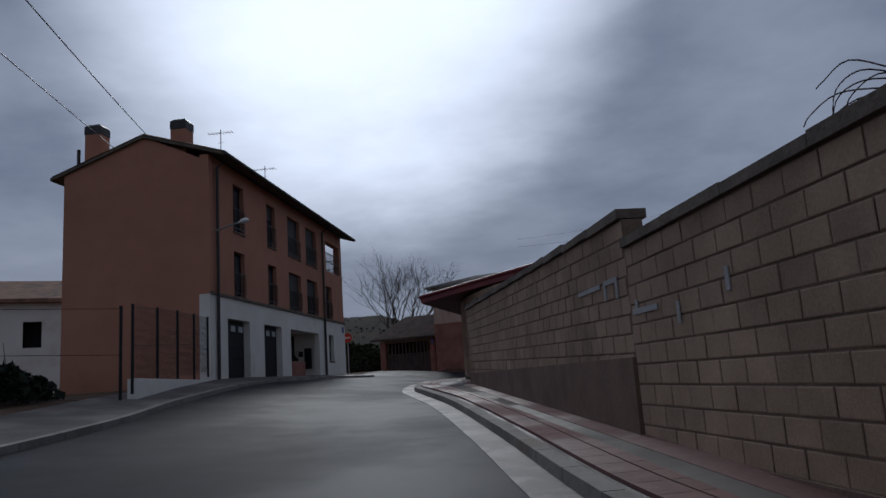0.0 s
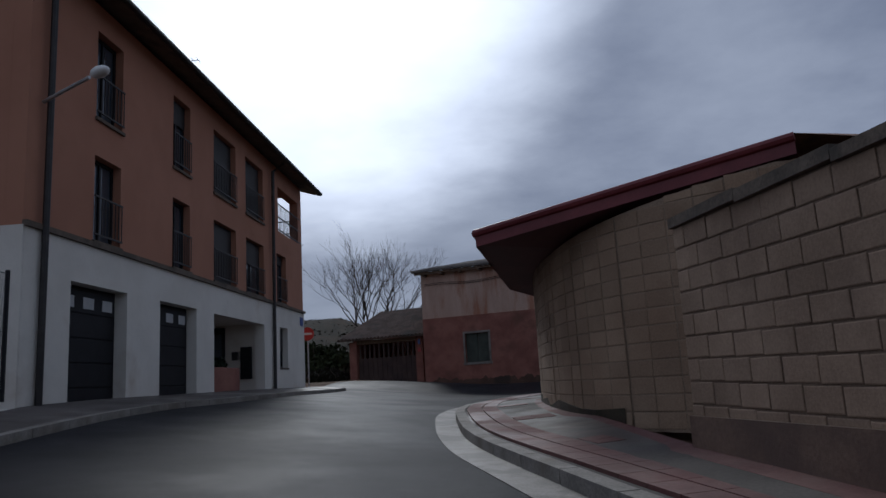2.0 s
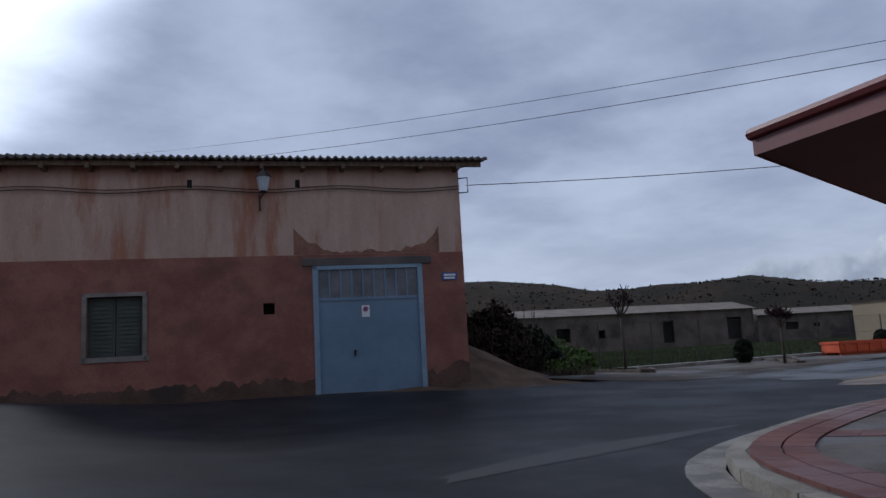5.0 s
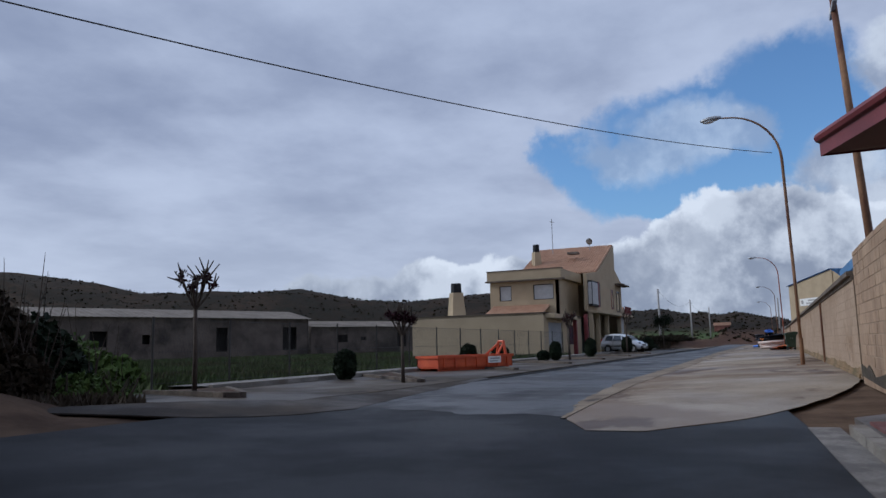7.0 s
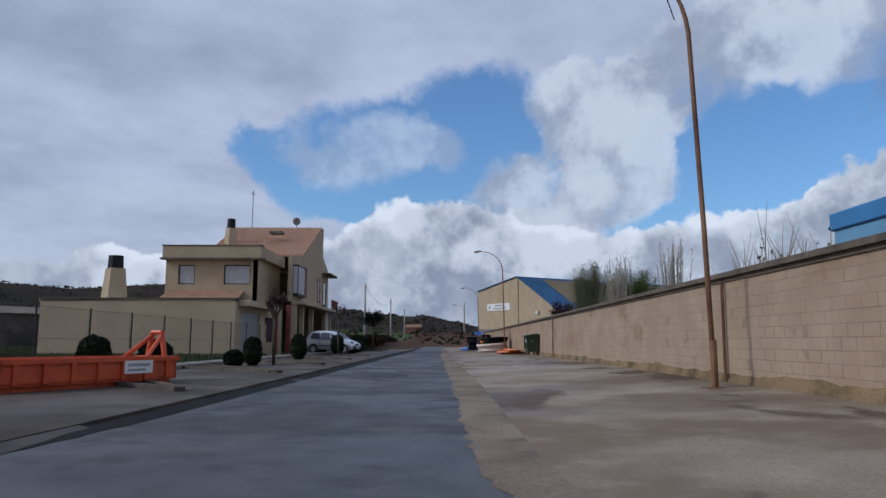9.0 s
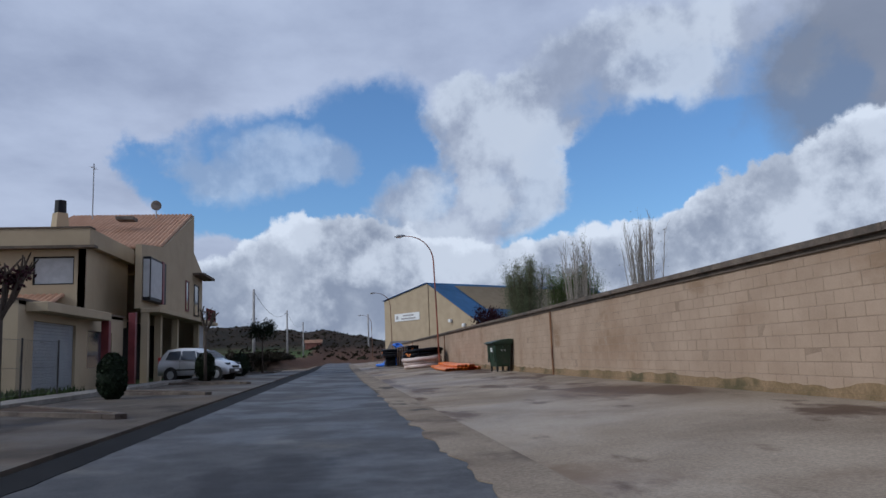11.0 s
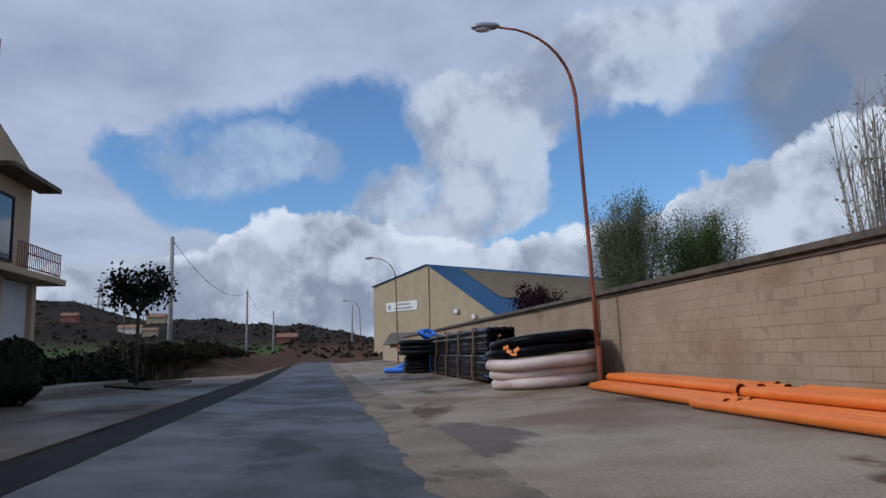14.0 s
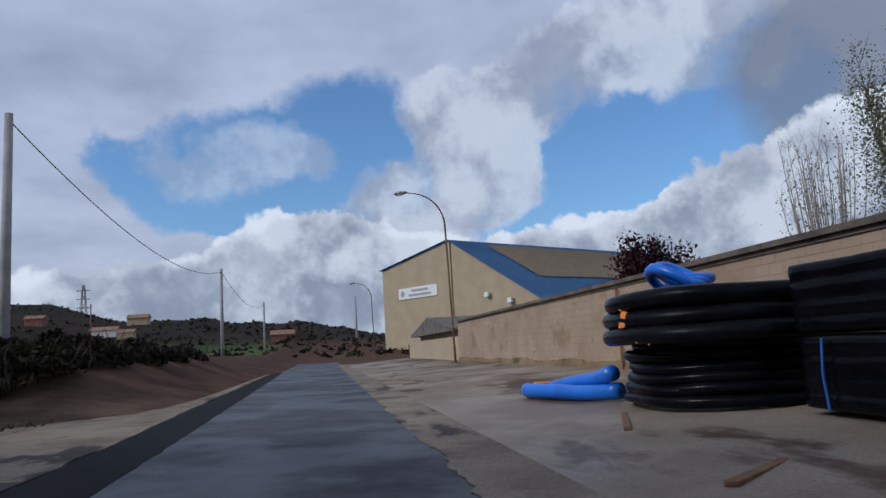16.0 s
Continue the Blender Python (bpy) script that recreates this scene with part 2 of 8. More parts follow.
orange_plaster = mat("terracotta_render", (0.37, 0.17, 0.105), (0.43, 0.205, 0.13), 0.7, 0.9, None, 0.2, 90, ((0.27, 0.12, 0.065), 0.35, 0.5, 0.8), grain=0.12)
white_plaster = mat("white_render", (0.66, 0.62, 0.55), (0.74, 0.70, 0.63), 0.8, 0.9, None, 0.2, 90, ((0.46, 0.38, 0.30), 0.5, 0.55, 0.8), grain=0.1)
cream_plaster = mat("stained_cream_render", (0.44, 0.305, 0.24), (0.53, 0.385, 0.305), 1.1, 0.95, None, 0.25, 35, ((0.33, 0.15, 0.092), 0.8, 0.48, 0.64), stretch=(1.5, 1.5, 0.3), grain=0.15)
rust_plaster = mat("worn_red_render", (0.215, 0.084, 0.064), (0.305, 0.135, 0.10), 1.2, 0.95, None, 0.35, 28, ((0.155, 0.072, 0.052), 0.7, 0.5, 0.70), grain=0.2)
tan_plaster = mat("tan_render", (0.3828, 0.3001, 0.1958), (0.4350, 0.3437, 0.2262), 0.5, 0.9, None, 0.15, 60, grain=0.1)
block_mat = mat("concrete_block", (0.335, 0.24, 0.165), (0.40, 0.295, 0.208), 0.9, 0.92, None, 0.25, 45, ((0.27, 0.175, 0.108), 0.35, 0.50, 0.75), vary=0.035, grain=0.12, stain2=((0.25, 0.165, 0.10), 0.7, 0.56, 0.68))
block_tan = mat("warm_concrete_block", (0.30, 0.20, 0.128), (0.39, 0.275, 0.182), 1.1, 0.92, None, 0.35, 45, ((0.21, 0.13, 0.08), 0.4, 0.48, 0.72), vary=0.16, grain=0.18)
block_dark = mat("brown_block", (0.29, 0.20, 0.134), (0.41, 0.29, 0.20), 1.1, 0.92, None, 0.35, 45, ((0.19, 0.13, 0.09), 0.5, 0.5, 0.72), vary=0.14, grain=0.18)
mortar_dark = mat("dark_mortar", (0.165, 0.112, 0.078), (0.225, 0.158, 0.11), 2.0, 0.95, None, 0.4, 60)
mortar = mat("mortar", (0.285, 0.205, 0.14), (0.345, 0.255, 0.178), 2.0, 0.95, None, 0.5, 60)
coping_mat = mat("weathered_coping", (0.10, 0.076, 0.057), (0.17, 0.132, 0.10), 2.0, 0.9, None, 0.6, 30, ((0.06, 0.05, 0.04), 1.4, 0.5, 0.66))
dado_mat = mat("rough_dado", (0.135, 0.084, 0.061), (0.20, 0.13, 0.092), 1.5, 0.95, None, 0.4, 30, ((0.12, 0.078, 0.06), 0.9, 0.5, 0.68), grain=0.2)
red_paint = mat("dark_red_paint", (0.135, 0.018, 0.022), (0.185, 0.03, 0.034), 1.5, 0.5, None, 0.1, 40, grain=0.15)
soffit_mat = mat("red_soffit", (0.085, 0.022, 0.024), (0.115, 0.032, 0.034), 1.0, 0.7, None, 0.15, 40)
roof_tile = mat("clay_roof_tile", (0.23, 0.12, 0.075), (0.36, 0.20, 0.125), 2.2, 0.9, None, 0.5, 25, ((0.10, 0.07, 0.05), 0.9, 0.5, 0.7), vary=0.2)
pale_tile = mat("pale_roof_tile", (0.45, 0.25, 0.15), (0.55, 0.33, 0.21), 1.2, 0.9, None, 0.4, 25, vary=0.1)
grey_roof = mat("weathered_fibre_cement", (0.10, 0.085, 0.075), (0.19, 0.165, 0.14), 1.8, 0.9, None, 0.5, 30, ((0.06, 0.05, 0.04), 1.0, 0.5, 0.68))
barn_roof = mat("barn_fibre_cement", (0.13, 0.108, 0.088), (0.20, 0.168, 0.138), 0.5, 0.9, None, 0.3, 10)
barn_wall = mat("barn_render", (0.085, 0.066, 0.056), (0.15, 0.118, 0.098), 0.35, 0.95, None, 0.3, 10, ((0.038, 0.03, 0.026), 0.22, 0.48, 0.66))
dark_metal = mat("dark_metal", (0.025, 0.022, 0.022), (0.045, 0.04, 0.038), 4.0, 0.5, None, 0.1, 60, metal=0.3)
black_paint = mat("black_paint", (0.0070, 0.0074, 0.0100), (0.0130, 0.0130, 0.0165), 3.0, 0.55, None, 0.1, 60, spec=0.25)
shutter_mat = mat("dark_shutter", (0.0180, 0.0150, 0.0156), (0.0288, 0.0252, 0.0252), 3.0, 0.55, None, 0.15, 60)
galv = mat("galvanised_steel", (0.36, 0.37, 0.38), (0.48, 0.49, 0.50), 5.0, 0.5, None, 0.1, 60, metal=0.6)
rust_steel = mat("rusty_lamp_post", (0.16, 0.075, 0.035), (0.28, 0.145, 0.07), 2.5, 0.75, None, 0.4, 50, ((0.10, 0.035, 0.02), 1.4, 0.48, 0.62), stretch=(1, 1, 0.4))
red_steel = mat("red_primer_post", (0.24, 0.055, 0.03), (0.34, 0.10, 0.05), 2.5, 0.7, None, 0.4, 50, ((0.10, 0.03, 0.02), 1.4, 0.5, 0.66), stretch=(1, 1, 0.4))
pole_grey = mat("concrete_pole", (0.30, 0.29, 0.28), (0.42, 0.40, 0.38), 1.5, 0.85, None, 0.3, 40)
pole_wood = mat("creosoted_wood", (0.12, 0.085, 0.06), (0.21, 0.15, 0.10), 2.0, 0.9, None, 0.5, 40, stretch=(6, 6, 0.5))
blue_door = mat("blue_grey_door_paint", (0.13, 0.20, 0.28), (0.17, 0.25, 0.34), 1.2, 0.55, None, 0.1, 40, ((0.10, 0.15, 0.20), 0.7, 0.55, 0.75), grain=0.1)
blue_sheet = mat("blue_cladding", (0.035, 0.16, 0.36), (0.05, 0.20, 0.44), 0.6, 0.45, None, 0.05, 30, grain=0.1)
pale_sheet = mat("pale_cladding", (0.46, 0.50, 0.52), (0.56, 0.60, 0.62), 0.6, 0.5, None, 0.05, 30, grain=0.1)
white_paint = mat("white_paint", (0.72, 0.72, 0.70), (0.80, 0.80, 0.78), 2.0, 0.55, None, 0.05, 60, grain=0.08)
grey_paint = mat("faded_grey_paint", (0.34, 0.33, 0.32), (0.42, 0.41, 0.40), 2.0, 0.7, None, 0.1, 60)
sign_blue = mat("enamel_blue", (0.03, 0.07, 0.24), (0.04, 0.09, 0.29), 2.0, 0.35, None, 0.0, 60, grain=0.05)
sign_red = mat("enamel_red", (0.42, 0.03, 0.03), (0.50, 0.045, 0.04), 2.0, 0.35, None, 0.0, 60, grain=0.05)
skip_red = mat("orange_red_skip_paint", (0.55, 0.07, 0.018), (0.66, 0.11, 0.03), 1.8, 0.5, None, 0.2, 40, ((0.30, 0.05, 0.02), 1.2, 0.55, 0.72))
pipe_orange = mat("orange_pvc", (0.72, 0.16, 0.018), (0.80, 0.21, 0.03), 2.0, 0.42, None, 0.03, 30, grain=0.06, vary=0.10)
pipe_black = mat("black_polyethylene", (0.004, 0.004, 0.006), (0.009, 0.009, 0.012), 1.5, 0.2, 0.34, 0.5, 7, vary=0.2, spec=0.07)
wrap_black = mat("glossy_black_film", (0.003, 0.003, 0.0045), (0.006, 0.006, 0.009), 1.5, 0.14, 0.26, 0.6, 5, spec=0.07)
pipe_white = mat("pinkish_white_hose", (0.60, 0.47, 0.43), (0.70, 0.58, 0.53), 2.0, 0.5, None, 0.15, 30, ((0.44, 0.33, 0.28), 1.2, 0.54, 0.7), grain=0.1)
pipe_blue = mat("blue_hose", (0.015, 0.12, 0.55), (0.025, 0.17, 0.66), 2.0, 0.35, None, 0.1, 30, grain=0.08)
strap_blue = mat("blue_strap", (0.03, 0.13, 0.50), (0.04, 0.17, 0.60), 4.0, 0.5, None, 0.1, 60, grain=0.1)
tape_orange = mat("orange_tape", (0.75, 0.20, 0.03), (0.82, 0.27, 0.05), 4.0, 0.5, None, 0.1, 60, grain=0.1)
batten_mat = mat("weathered_batten", (0.21, 0.105, 0.048), (0.32, 0.172, 0.085), 3.0, 0.85, None, 0.4, 50, stretch=(4, 4, 1), vary=0.2)
bin_green = mat("green_bin_plastic", (0.013, 0.032, 0.016), (0.020, 0.045, 0.023), 2.0, 0.5, None, 0.15, 60, ((0.05, 0.055, 0.04), 1.5, 0.58, 0.75))
rubber = mat("rubber", (0.012, 0.012, 0.012), (0.022, 0.022, 0.022), 5.0, 0.85, None, 0.2, 60)
car_paint = mat("silver_car_paint", (0.55, 0.56, 0.58), (0.60, 0.61, 0.63), 1.0, 0.32, None, 0.0, 60, metal=0.35, grain=0.03, coat=0.8)
bark = mat("bark", (0.0488, 0.0358, 0.0273), (0.0910, 0.0683, 0.0520), 6.0, 0.95, None, 0.7, 30, stretch=(2, 2, 0.5))
pale_bark = mat("pale_bark", (0.27, 0.235, 0.19), (0.38, 0.335, 0.28), 3.0, 0.95, None, 0.5, 30)
leaf_green = mat("spring_leaf", (0.070, 0.115, 0.028), (0.120, 0.170, 0.045), 0.7, 0.7, None, 0, 30, vary=0.45, spec=0.15)
leaf_olive = mat("olive_leaf", (0.135, 0.158, 0.082), (0.20, 0.215, 0.12), 0.7, 0.7, None, 0, 30, vary=0.45, spec=0.15)
leaf_dark = mat("dark_evergreen_leaf", (0.0080, 0.0150, 0.0070), (0.0160, 0.0260, 0.0110), 0.9, 0.7, None, 0, 30, vary=0.5, spec=0.15)
leaf_purple = mat("purple_leaf", (0.0300, 0.0072, 0.0120), (0.0510, 0.0150, 0.0210), 0.9, 0.7, None, 0, 30, vary=0.5, spec=0.15)
scrub_leaf = mat("scrub_leaf", (0.017, 0.015, 0.009), (0.034, 0.029, 0.016), 0.3, 0.85, None, 0, 30, vary=0.5, spec=0.15)
brush_mat = mat("dry_brush", (0.0525, 0.0406, 0.0294), (0.0875, 0.0700, 0.0490), 0.6, 0.9, None, 0, 30, vary=0.5, spec=0.15)
grass_mat = mat("grass", (0.044, 0.064, 0.024), (0.080, 0.108, 0.042), 0.25, 0.85, None, 0, 30, ((0.052, 0.046, 0.024), 0.18, 0.48, 0.62), vary=0.5, spec=0.15)
glass_mat = mat("window_glass", (0.035, 0.045, 0.06), (0.05, 0.06, 0.075), 0.5, 0.06, None, 0, 30, spec=0.8, grain=0.02)
# grey of lowered blinds, also the painted reflection on the garage door panes
pale_panel_mat = mat("blind_and_pane_glare", (0.42, 0.42, 0.42), (0.50, 0.50, 0.50), 2.0, 0.7, None, 0.1, 40, grain=0.08)
# near-black backing: the dimness of unlit rooms is put into the colour
interior = mat("painted_dim_interior", (0.0120, 0.0104, 0.0096), (0.0180, 0.0160, 0.0144), 1.0, 0.9, None, 0, 30)


# ---- mesh helpers ----
def box(bm, x0, x1, y0, y1, z0, z1, m=None):
    vs = [bm.verts.new((x, y, z)) for z in (z0, z1) for x, y in ((x0, y0), (x1, y0), (x1, y1), (x0, y1))]
    if m is not None:
        for v in vs:
            v.co = m @ v.co
    for f in ((3, 2, 1, 0), (4, 5, 6, 7), (0, 1, 5, 4), (1, 2, 6, 5), (2, 3, 7, 6), (3, 0, 4, 7)):
        bm.faces.new([vs[i] for i in f])
    return vs


def bevelled(bm, width, segments=1):
    bmesh.ops.bevel(bm, geom=list(bm.edges), offset=width, segments=segments, affect="EDGES", profile=0.6)
    return bm


def one_box(x0, x1, y0, y1, z0, z1, bev=0.0, m=None, seg=1):
    bm = bmesh.new()
    box(bm, x0, x1, y0, y1, z0, z1)
    if bev:
        bevelled(bm, bev, seg)
    if m is not None:
        bm.transform(m)
    return bm


def prism(bm, outline, depth, m=None):
    """A closed outline in x, z, pushed along y by depth."""
    n = len(outline)
    vs = [bm.verts.new((x, y, z)) for y in (0, depth) for x, z in outline]
    if m is not None:
        for v in vs:
            v.co = m @ v.co
    bm.faces.new(vs[:n])
    bm.faces.new(vs[n:][::-1])
    for i in range(n):
        j = (i + 1) % n
        bm.faces.new((vs[i], vs[n + i], vs[n + j], vs[j]))
    return bm


def tube(bm, points, radii, sides=8, cap=True, closed=False):
    """A tapered tube along points."""
    pts = [Vector(p) for p in points]
    n = len(pts)
    if isinstance(radii, (int, float)):
        radii = [radii] * n
    rings, up = [], Vector((0, 0, 1))
    for i, p in enumerate(pts):
        if closed:
            d = (pts[(i + 1) % n] - pts[i - 1]).normalized()
        else:
            d = (pts[min(i + 1, n - 1)] - pts[max(i - 1, 0)]).normalized()
        ref = up if abs(d.z) < 0.9 else Vector((1, 0, 0))
        a = d.cross(ref).normalized()
        b = a.cross(d)
        rings.append([bm.verts.new(p + (a * math.cos(2 * math.pi * k / sides) + b * math.sin(2 * math.pi * k / sides)) * radii[i]) for k in range(sides)])
    for i in range(n if closed else n - 1):
        q, r = rings[i], rings[(i + 1) % n]
        for k in range(sides):
            bm.faces.new((q[k], q[(k + 1) % sides], r[(k + 1) % sides], r[k]))
    if cap and not closed:
        bm.faces.new(rings[0][::-1])
        bm.faces.new(rings[-1])
    return bm


def one_tube(points, radii, sides=8, closed=False):
    return tube(bmesh.new(), points, radii, sides, True, closed)


def mesh_of(name, bm, material, smooth=False):
    bmesh.ops.recalc_face_normals(bm, faces=bm.faces)
    me = bpy.data.meshes.new(name)
    bm.to_mesh(me)
    bm.free()
    me.materials.append(material)
    if smooth:
        me.polygons.foreach_set("use_smooth", [True] * len(me.polygons))
    return me


def part(name, bm, material, parent=None, label="", smooth=False):
    """One mesh object, in world coordinates, under a thing or a part."""
    me = bm if isinstance(bm, bpy.types.Mesh) else mesh_of(name, bm, material, smooth)
    ob = new(name, me)
    if parent is not None:
        ob.parent = parent
        if parent.parent is None:
            ob.matrix_parent_inverse = parent.matrix_basis.inverted()
    if label:
        ob["label"] = label
    return ob


def thing(name, at, label, category, group="", turn=0.0):
    ob = new(name)
    ob.empty_display_size = 0.2
    ob.matrix_basis = pose(*at, 0, 0, turn)
    return tagged(ob, label, category, group)


def setting(name, bm, material, label="", category="", smooth=False):
    return tagged(part(name, bm, material, None, "", smooth), label, category, "", "structure")


def wall_holes(bm, u0, u1, z0, z1, thick, holes, m):
    """A wall in x (along), z (up), thickness along +y (inwards), with openings (u0, u1, z0, z1)."""
    us = sorted({u0, u1, *(h[0] for h in holes), *(h[1] for h in holes)})
    zs = sorted({z0, z1, *(h[2] for h in holes), *(h[3] for h in holes)})
    us, zs = [u for u in us if u0 <= u <= u1], [z for z in zs if z0 <= z <= z1]
    vert = {}

    def v(i, k, j):
        if (i, k, j) not in vert:
            vert[i, k, j] = bm.verts.new(m @ Vector((us[i], k * thick, zs[j])))
        return vert[i, k, j]

    def solid(i, j):
        if not (0 <= i < len(us) - 1 and 0 <= j < len(zs) - 1):
            return False
        cu, cz = (us[i] + us[i + 1]) / 2, (zs[j] + zs[j + 1]) / 2
        return not any(h[0] < cu < h[1] and h[2] < cz < h[3] for h in holes)

    for i in range(len(us) - 1):
        for j in range(len(zs) - 1):
            if not solid(i, j):
                continue
            for k in (0, 1):
                q = [v(i, k, j), v(i + 1, k, j), v(i + 1, k, j + 1), v(i, k, j + 1)]
                bm.faces.new(q if k == 0 else q[::-1])
            for di, dj, a, b in ((-1, 0, (i, j), (i, j + 1)), (1, 0, (i + 1, j), (i + 1, j + 1)), (0, -1, (i, j), (i + 1, j)), (0, 1, (i, j + 1), (i + 1, j + 1))):
                if not solid(i + di, j + dj):
                    bm.faces.new((v(a[0], 0, a[1]), v(b[0], 0, b[1]), v(b[0], 1, b[1]), v(a[0], 1, a[1])))
    return bm


def along(a, b, z=0.0):
    """A frame whose x runs from a to b on plan and whose y points to the left of that way."""
    return pose(a[0], a[1], z, 0, 0, math.degrees(math.atan2(b[1] - a[1], b[0] - a[0])))


def smooth_line(points, step=0.5):
    """Catmull-Rom through plan points, resampled."""
    p = [np.array(q, float) for q in points]
    out = []
    for i in range(len(p) - 1):
        a, b, c, d = p[max(i - 1, 0)], p[i], p[i + 1], p[min(i + 2, len(p) - 1)]
        n = max(2, int(np.linalg.norm(c - b) / step))
        for k in range(n):
            t = k / n
            out.append(0.5 * (2 * b + (c - a) * t + (2 * a - 5 * b + 4 * c - d) * t * t + (3 * b - 3 * c + d - a) * t ** 3))
    out.append(p[-1])
    return np.array(out)


def resample(line, n):
    line = np.array(line, float)
    s = np.concatenate([[0], np.cumsum(np.linalg.norm(np.diff(line, axis=0), axis=1))])
    u = np.linspace(0, s[-1], n)
    return np.stack([np.interp(u, s, line[:, i]) for i in range(line.shape[1])], 1)


def shifted(line, d):
    """A plan line moved to its right by d."""
    line = np.array(line, float)
    t = np.gradient(line, axis=0)
    t /= np.linalg.norm(t, axis=1)[:, None] + 1e-9
    return line + np.stack([t[:, 1], -t[:, 0]], 1) * d


PARK_EDGE = 45.5


def ground(x, y):
    """Height of the ground on plan."""
    b = np.interp(y, [-60, 0, 18.5, 25, 33, 70], [-2.4, 0.17, 0.95, 1.1, 1.14, 1.12])
    b = b + 0.095 * np.clip(-x - 4, 0, 6.5) * np.interp(y, [0, 15], [0.5, 1.0])
    u = np.clip((y - 43) / 4.2, 0, 1)
    b = b + 0.36 * np.interp(x, [4, 14], [1, 0.25]) * u * u * (3 - 2 * u)
    # raised parking strip and field along the second street
    b = b + 0.02 * (np.asarray(y) > PARK_EDGE) * np.interp(x, [9.0, 11.0, 92.5, 94.5], [0, 1, 1, 0])
    return b + 0.05 * np.clip(40.5 - y, 0, 5) * np.interp(x, [6, 18], [0, 1]) * (np.asarray(y) > 20)


def ribbon(left, right, lift, cross=4, edge=0.0, lift2=None):
    """A strip of surface between two plan lines of equal length, laid on the ground."""
    bm = bmesh.new()
    lift2 = lift if lift2 is None else lift2
    rows = []
    for a, b in zip(left, right):
        row = []
        for k in range(cross + 1):
            f = k / cross
            x, y = a[0] + (b[0] - a[0]) * f, a[1] + (b[1] - a[1]) * f
            row.append(bm.verts.new((x, y, float(ground(x, y)) + lift + (lift2 - lift) * f)))
        rows.append(row)
    for r, s in zip(rows, rows[1:]):
        for k in range(cross):
            bm.faces.new((r[k], r[k + 1], s[k + 1], s[k]))
    if edge:
        for k in (0, cross):
            low = [bm.verts.new(r[k].co - Vector((0, 0, edge))) for r in rows]
            for i in range(len(rows) - 1):
                bm.faces.new((rows[i][k], rows[i + 1][k], low[i + 1], low[i]))
    return bm


def leaf_cloud(bm, centre, radii, count, size, rng, hollow=0.55):
    """Many small leaf clumps inside an ellipsoid, each a folded quad."""
    c = Vector(centre)
    for _ in range(count):
        d = Vector((rng.gauss(0, 1), rng.gauss(0, 1), rng.gauss(0, 1))).normalized()
        r = hollow + (1 - hollow) * rng.random()
        p = c + Vector((d.x * radii[0], d.y * radii[1], d.z * radii[2])) * r
        a = Vector((rng.gauss(0, 1), rng.gauss(0, 1), rng.gauss(0, 1))).normalized()
        b = a.cross(Vector((rng.gauss(0, 1), rng.gauss(0, 1), rng.gauss(0, 1)))).normalized()
        s = size * rng.uniform(0.6, 1.4)
        q = [bm.verts.new(p + a * s), bm.verts.new(p + b * s * 0.6), bm.verts.new(p - a * s), bm.verts.new(p - b * s * 0.6 + a.cross(b) * s * 0.4)]
        bm.faces.new(q[:3])
        bm.faces.new((q[0], q[2], q[3]))
    return bm


def tiled_slope(a, b, c, rolls, height):
    """One sheet of rounded tile rolls: a to b along the eaves, a to c up the slope."""
    a, b, c = Vector(a), Vector(b), Vector(c)
    up = (b - a).cross(c - a).normalized()
    if up.z < 0:
        up = -up
    bm = bmesh.new()
    prev = None
    for i in range(rolls * 6 + 1):
        f = i / (rolls * 6)
        h = up * (height * abs(math.sin(math.pi * f * rolls)))
        q = [bm.verts.new(a + (b - a) * f + (c - a) * k + h) for k in (0, 1)] + [bm.verts.new(a + (b - a) * f + (c - a) * k - up * 0.06) for k in (1, 0)]
        if prev:
            for k in range(4):
                bm.faces.new((prev[k], prev[(k + 1) % 4], q[(k + 1) % 4], q[k]))
        prev = q
    return bm


# ---- ground ----
def ridge(x, y):
    """Hills round the village."""
    dx, dy = x - 10.0, y - 40.0
    r = np.hypot(dx, dy)
    way = np.degrees(np.arctan2(-dx, dy))
    h = np.interp(way, [-180, -130, -105, -95, -88, -77, -60, -50, -36, 20, 60, 120, 180], [4, 2, 3, 7, 13, 22, 30, 32, 38, 36, 28, 8, 4])
    u = np.clip((r - 150) / 260, 0, 1)
    wob = 1 + 0.10 * np.sin(way * 0.35 + 1.0) + 0.06 * np.sin(way * 0.9) + 0.04 * np.sin(way * 2.3 + r * 0.01)
    return h * wob * u * u * (3 - 2 * u)


def grid_axis(lo, hi, fine, far):
    a = list(np.arange(lo, hi + 0.01, fine))
    step, v = fine * 1.5, hi
    up, down = [], []
    while v < far:
        v += step
        up.append(v)
        step *= 1.22
    step, v = fine * 1.5, lo
    while v > -far:
        v -= step
        down.append(v)
        step *= 1.22
    return np.array(down[::-1] + a + up)


gx, gy = grid_axis(-30, 135, 1.5, 2600), grid_axis(-20, 75, 1.5, 2600)
GX, GY = np.meshgrid(gx, gy)
GZ = ground(GX, GY) + ridge(GX, GY) - 0.05
# bank along the far side of the second street
bank = np.clip((GX - 99) / 8, 0, 1) * np.clip((330 - GX) / 60, 0, 1) * np.exp(-((GY - 49.3) / 1.9) ** 2)
GZ = GZ + 1.25 * bank
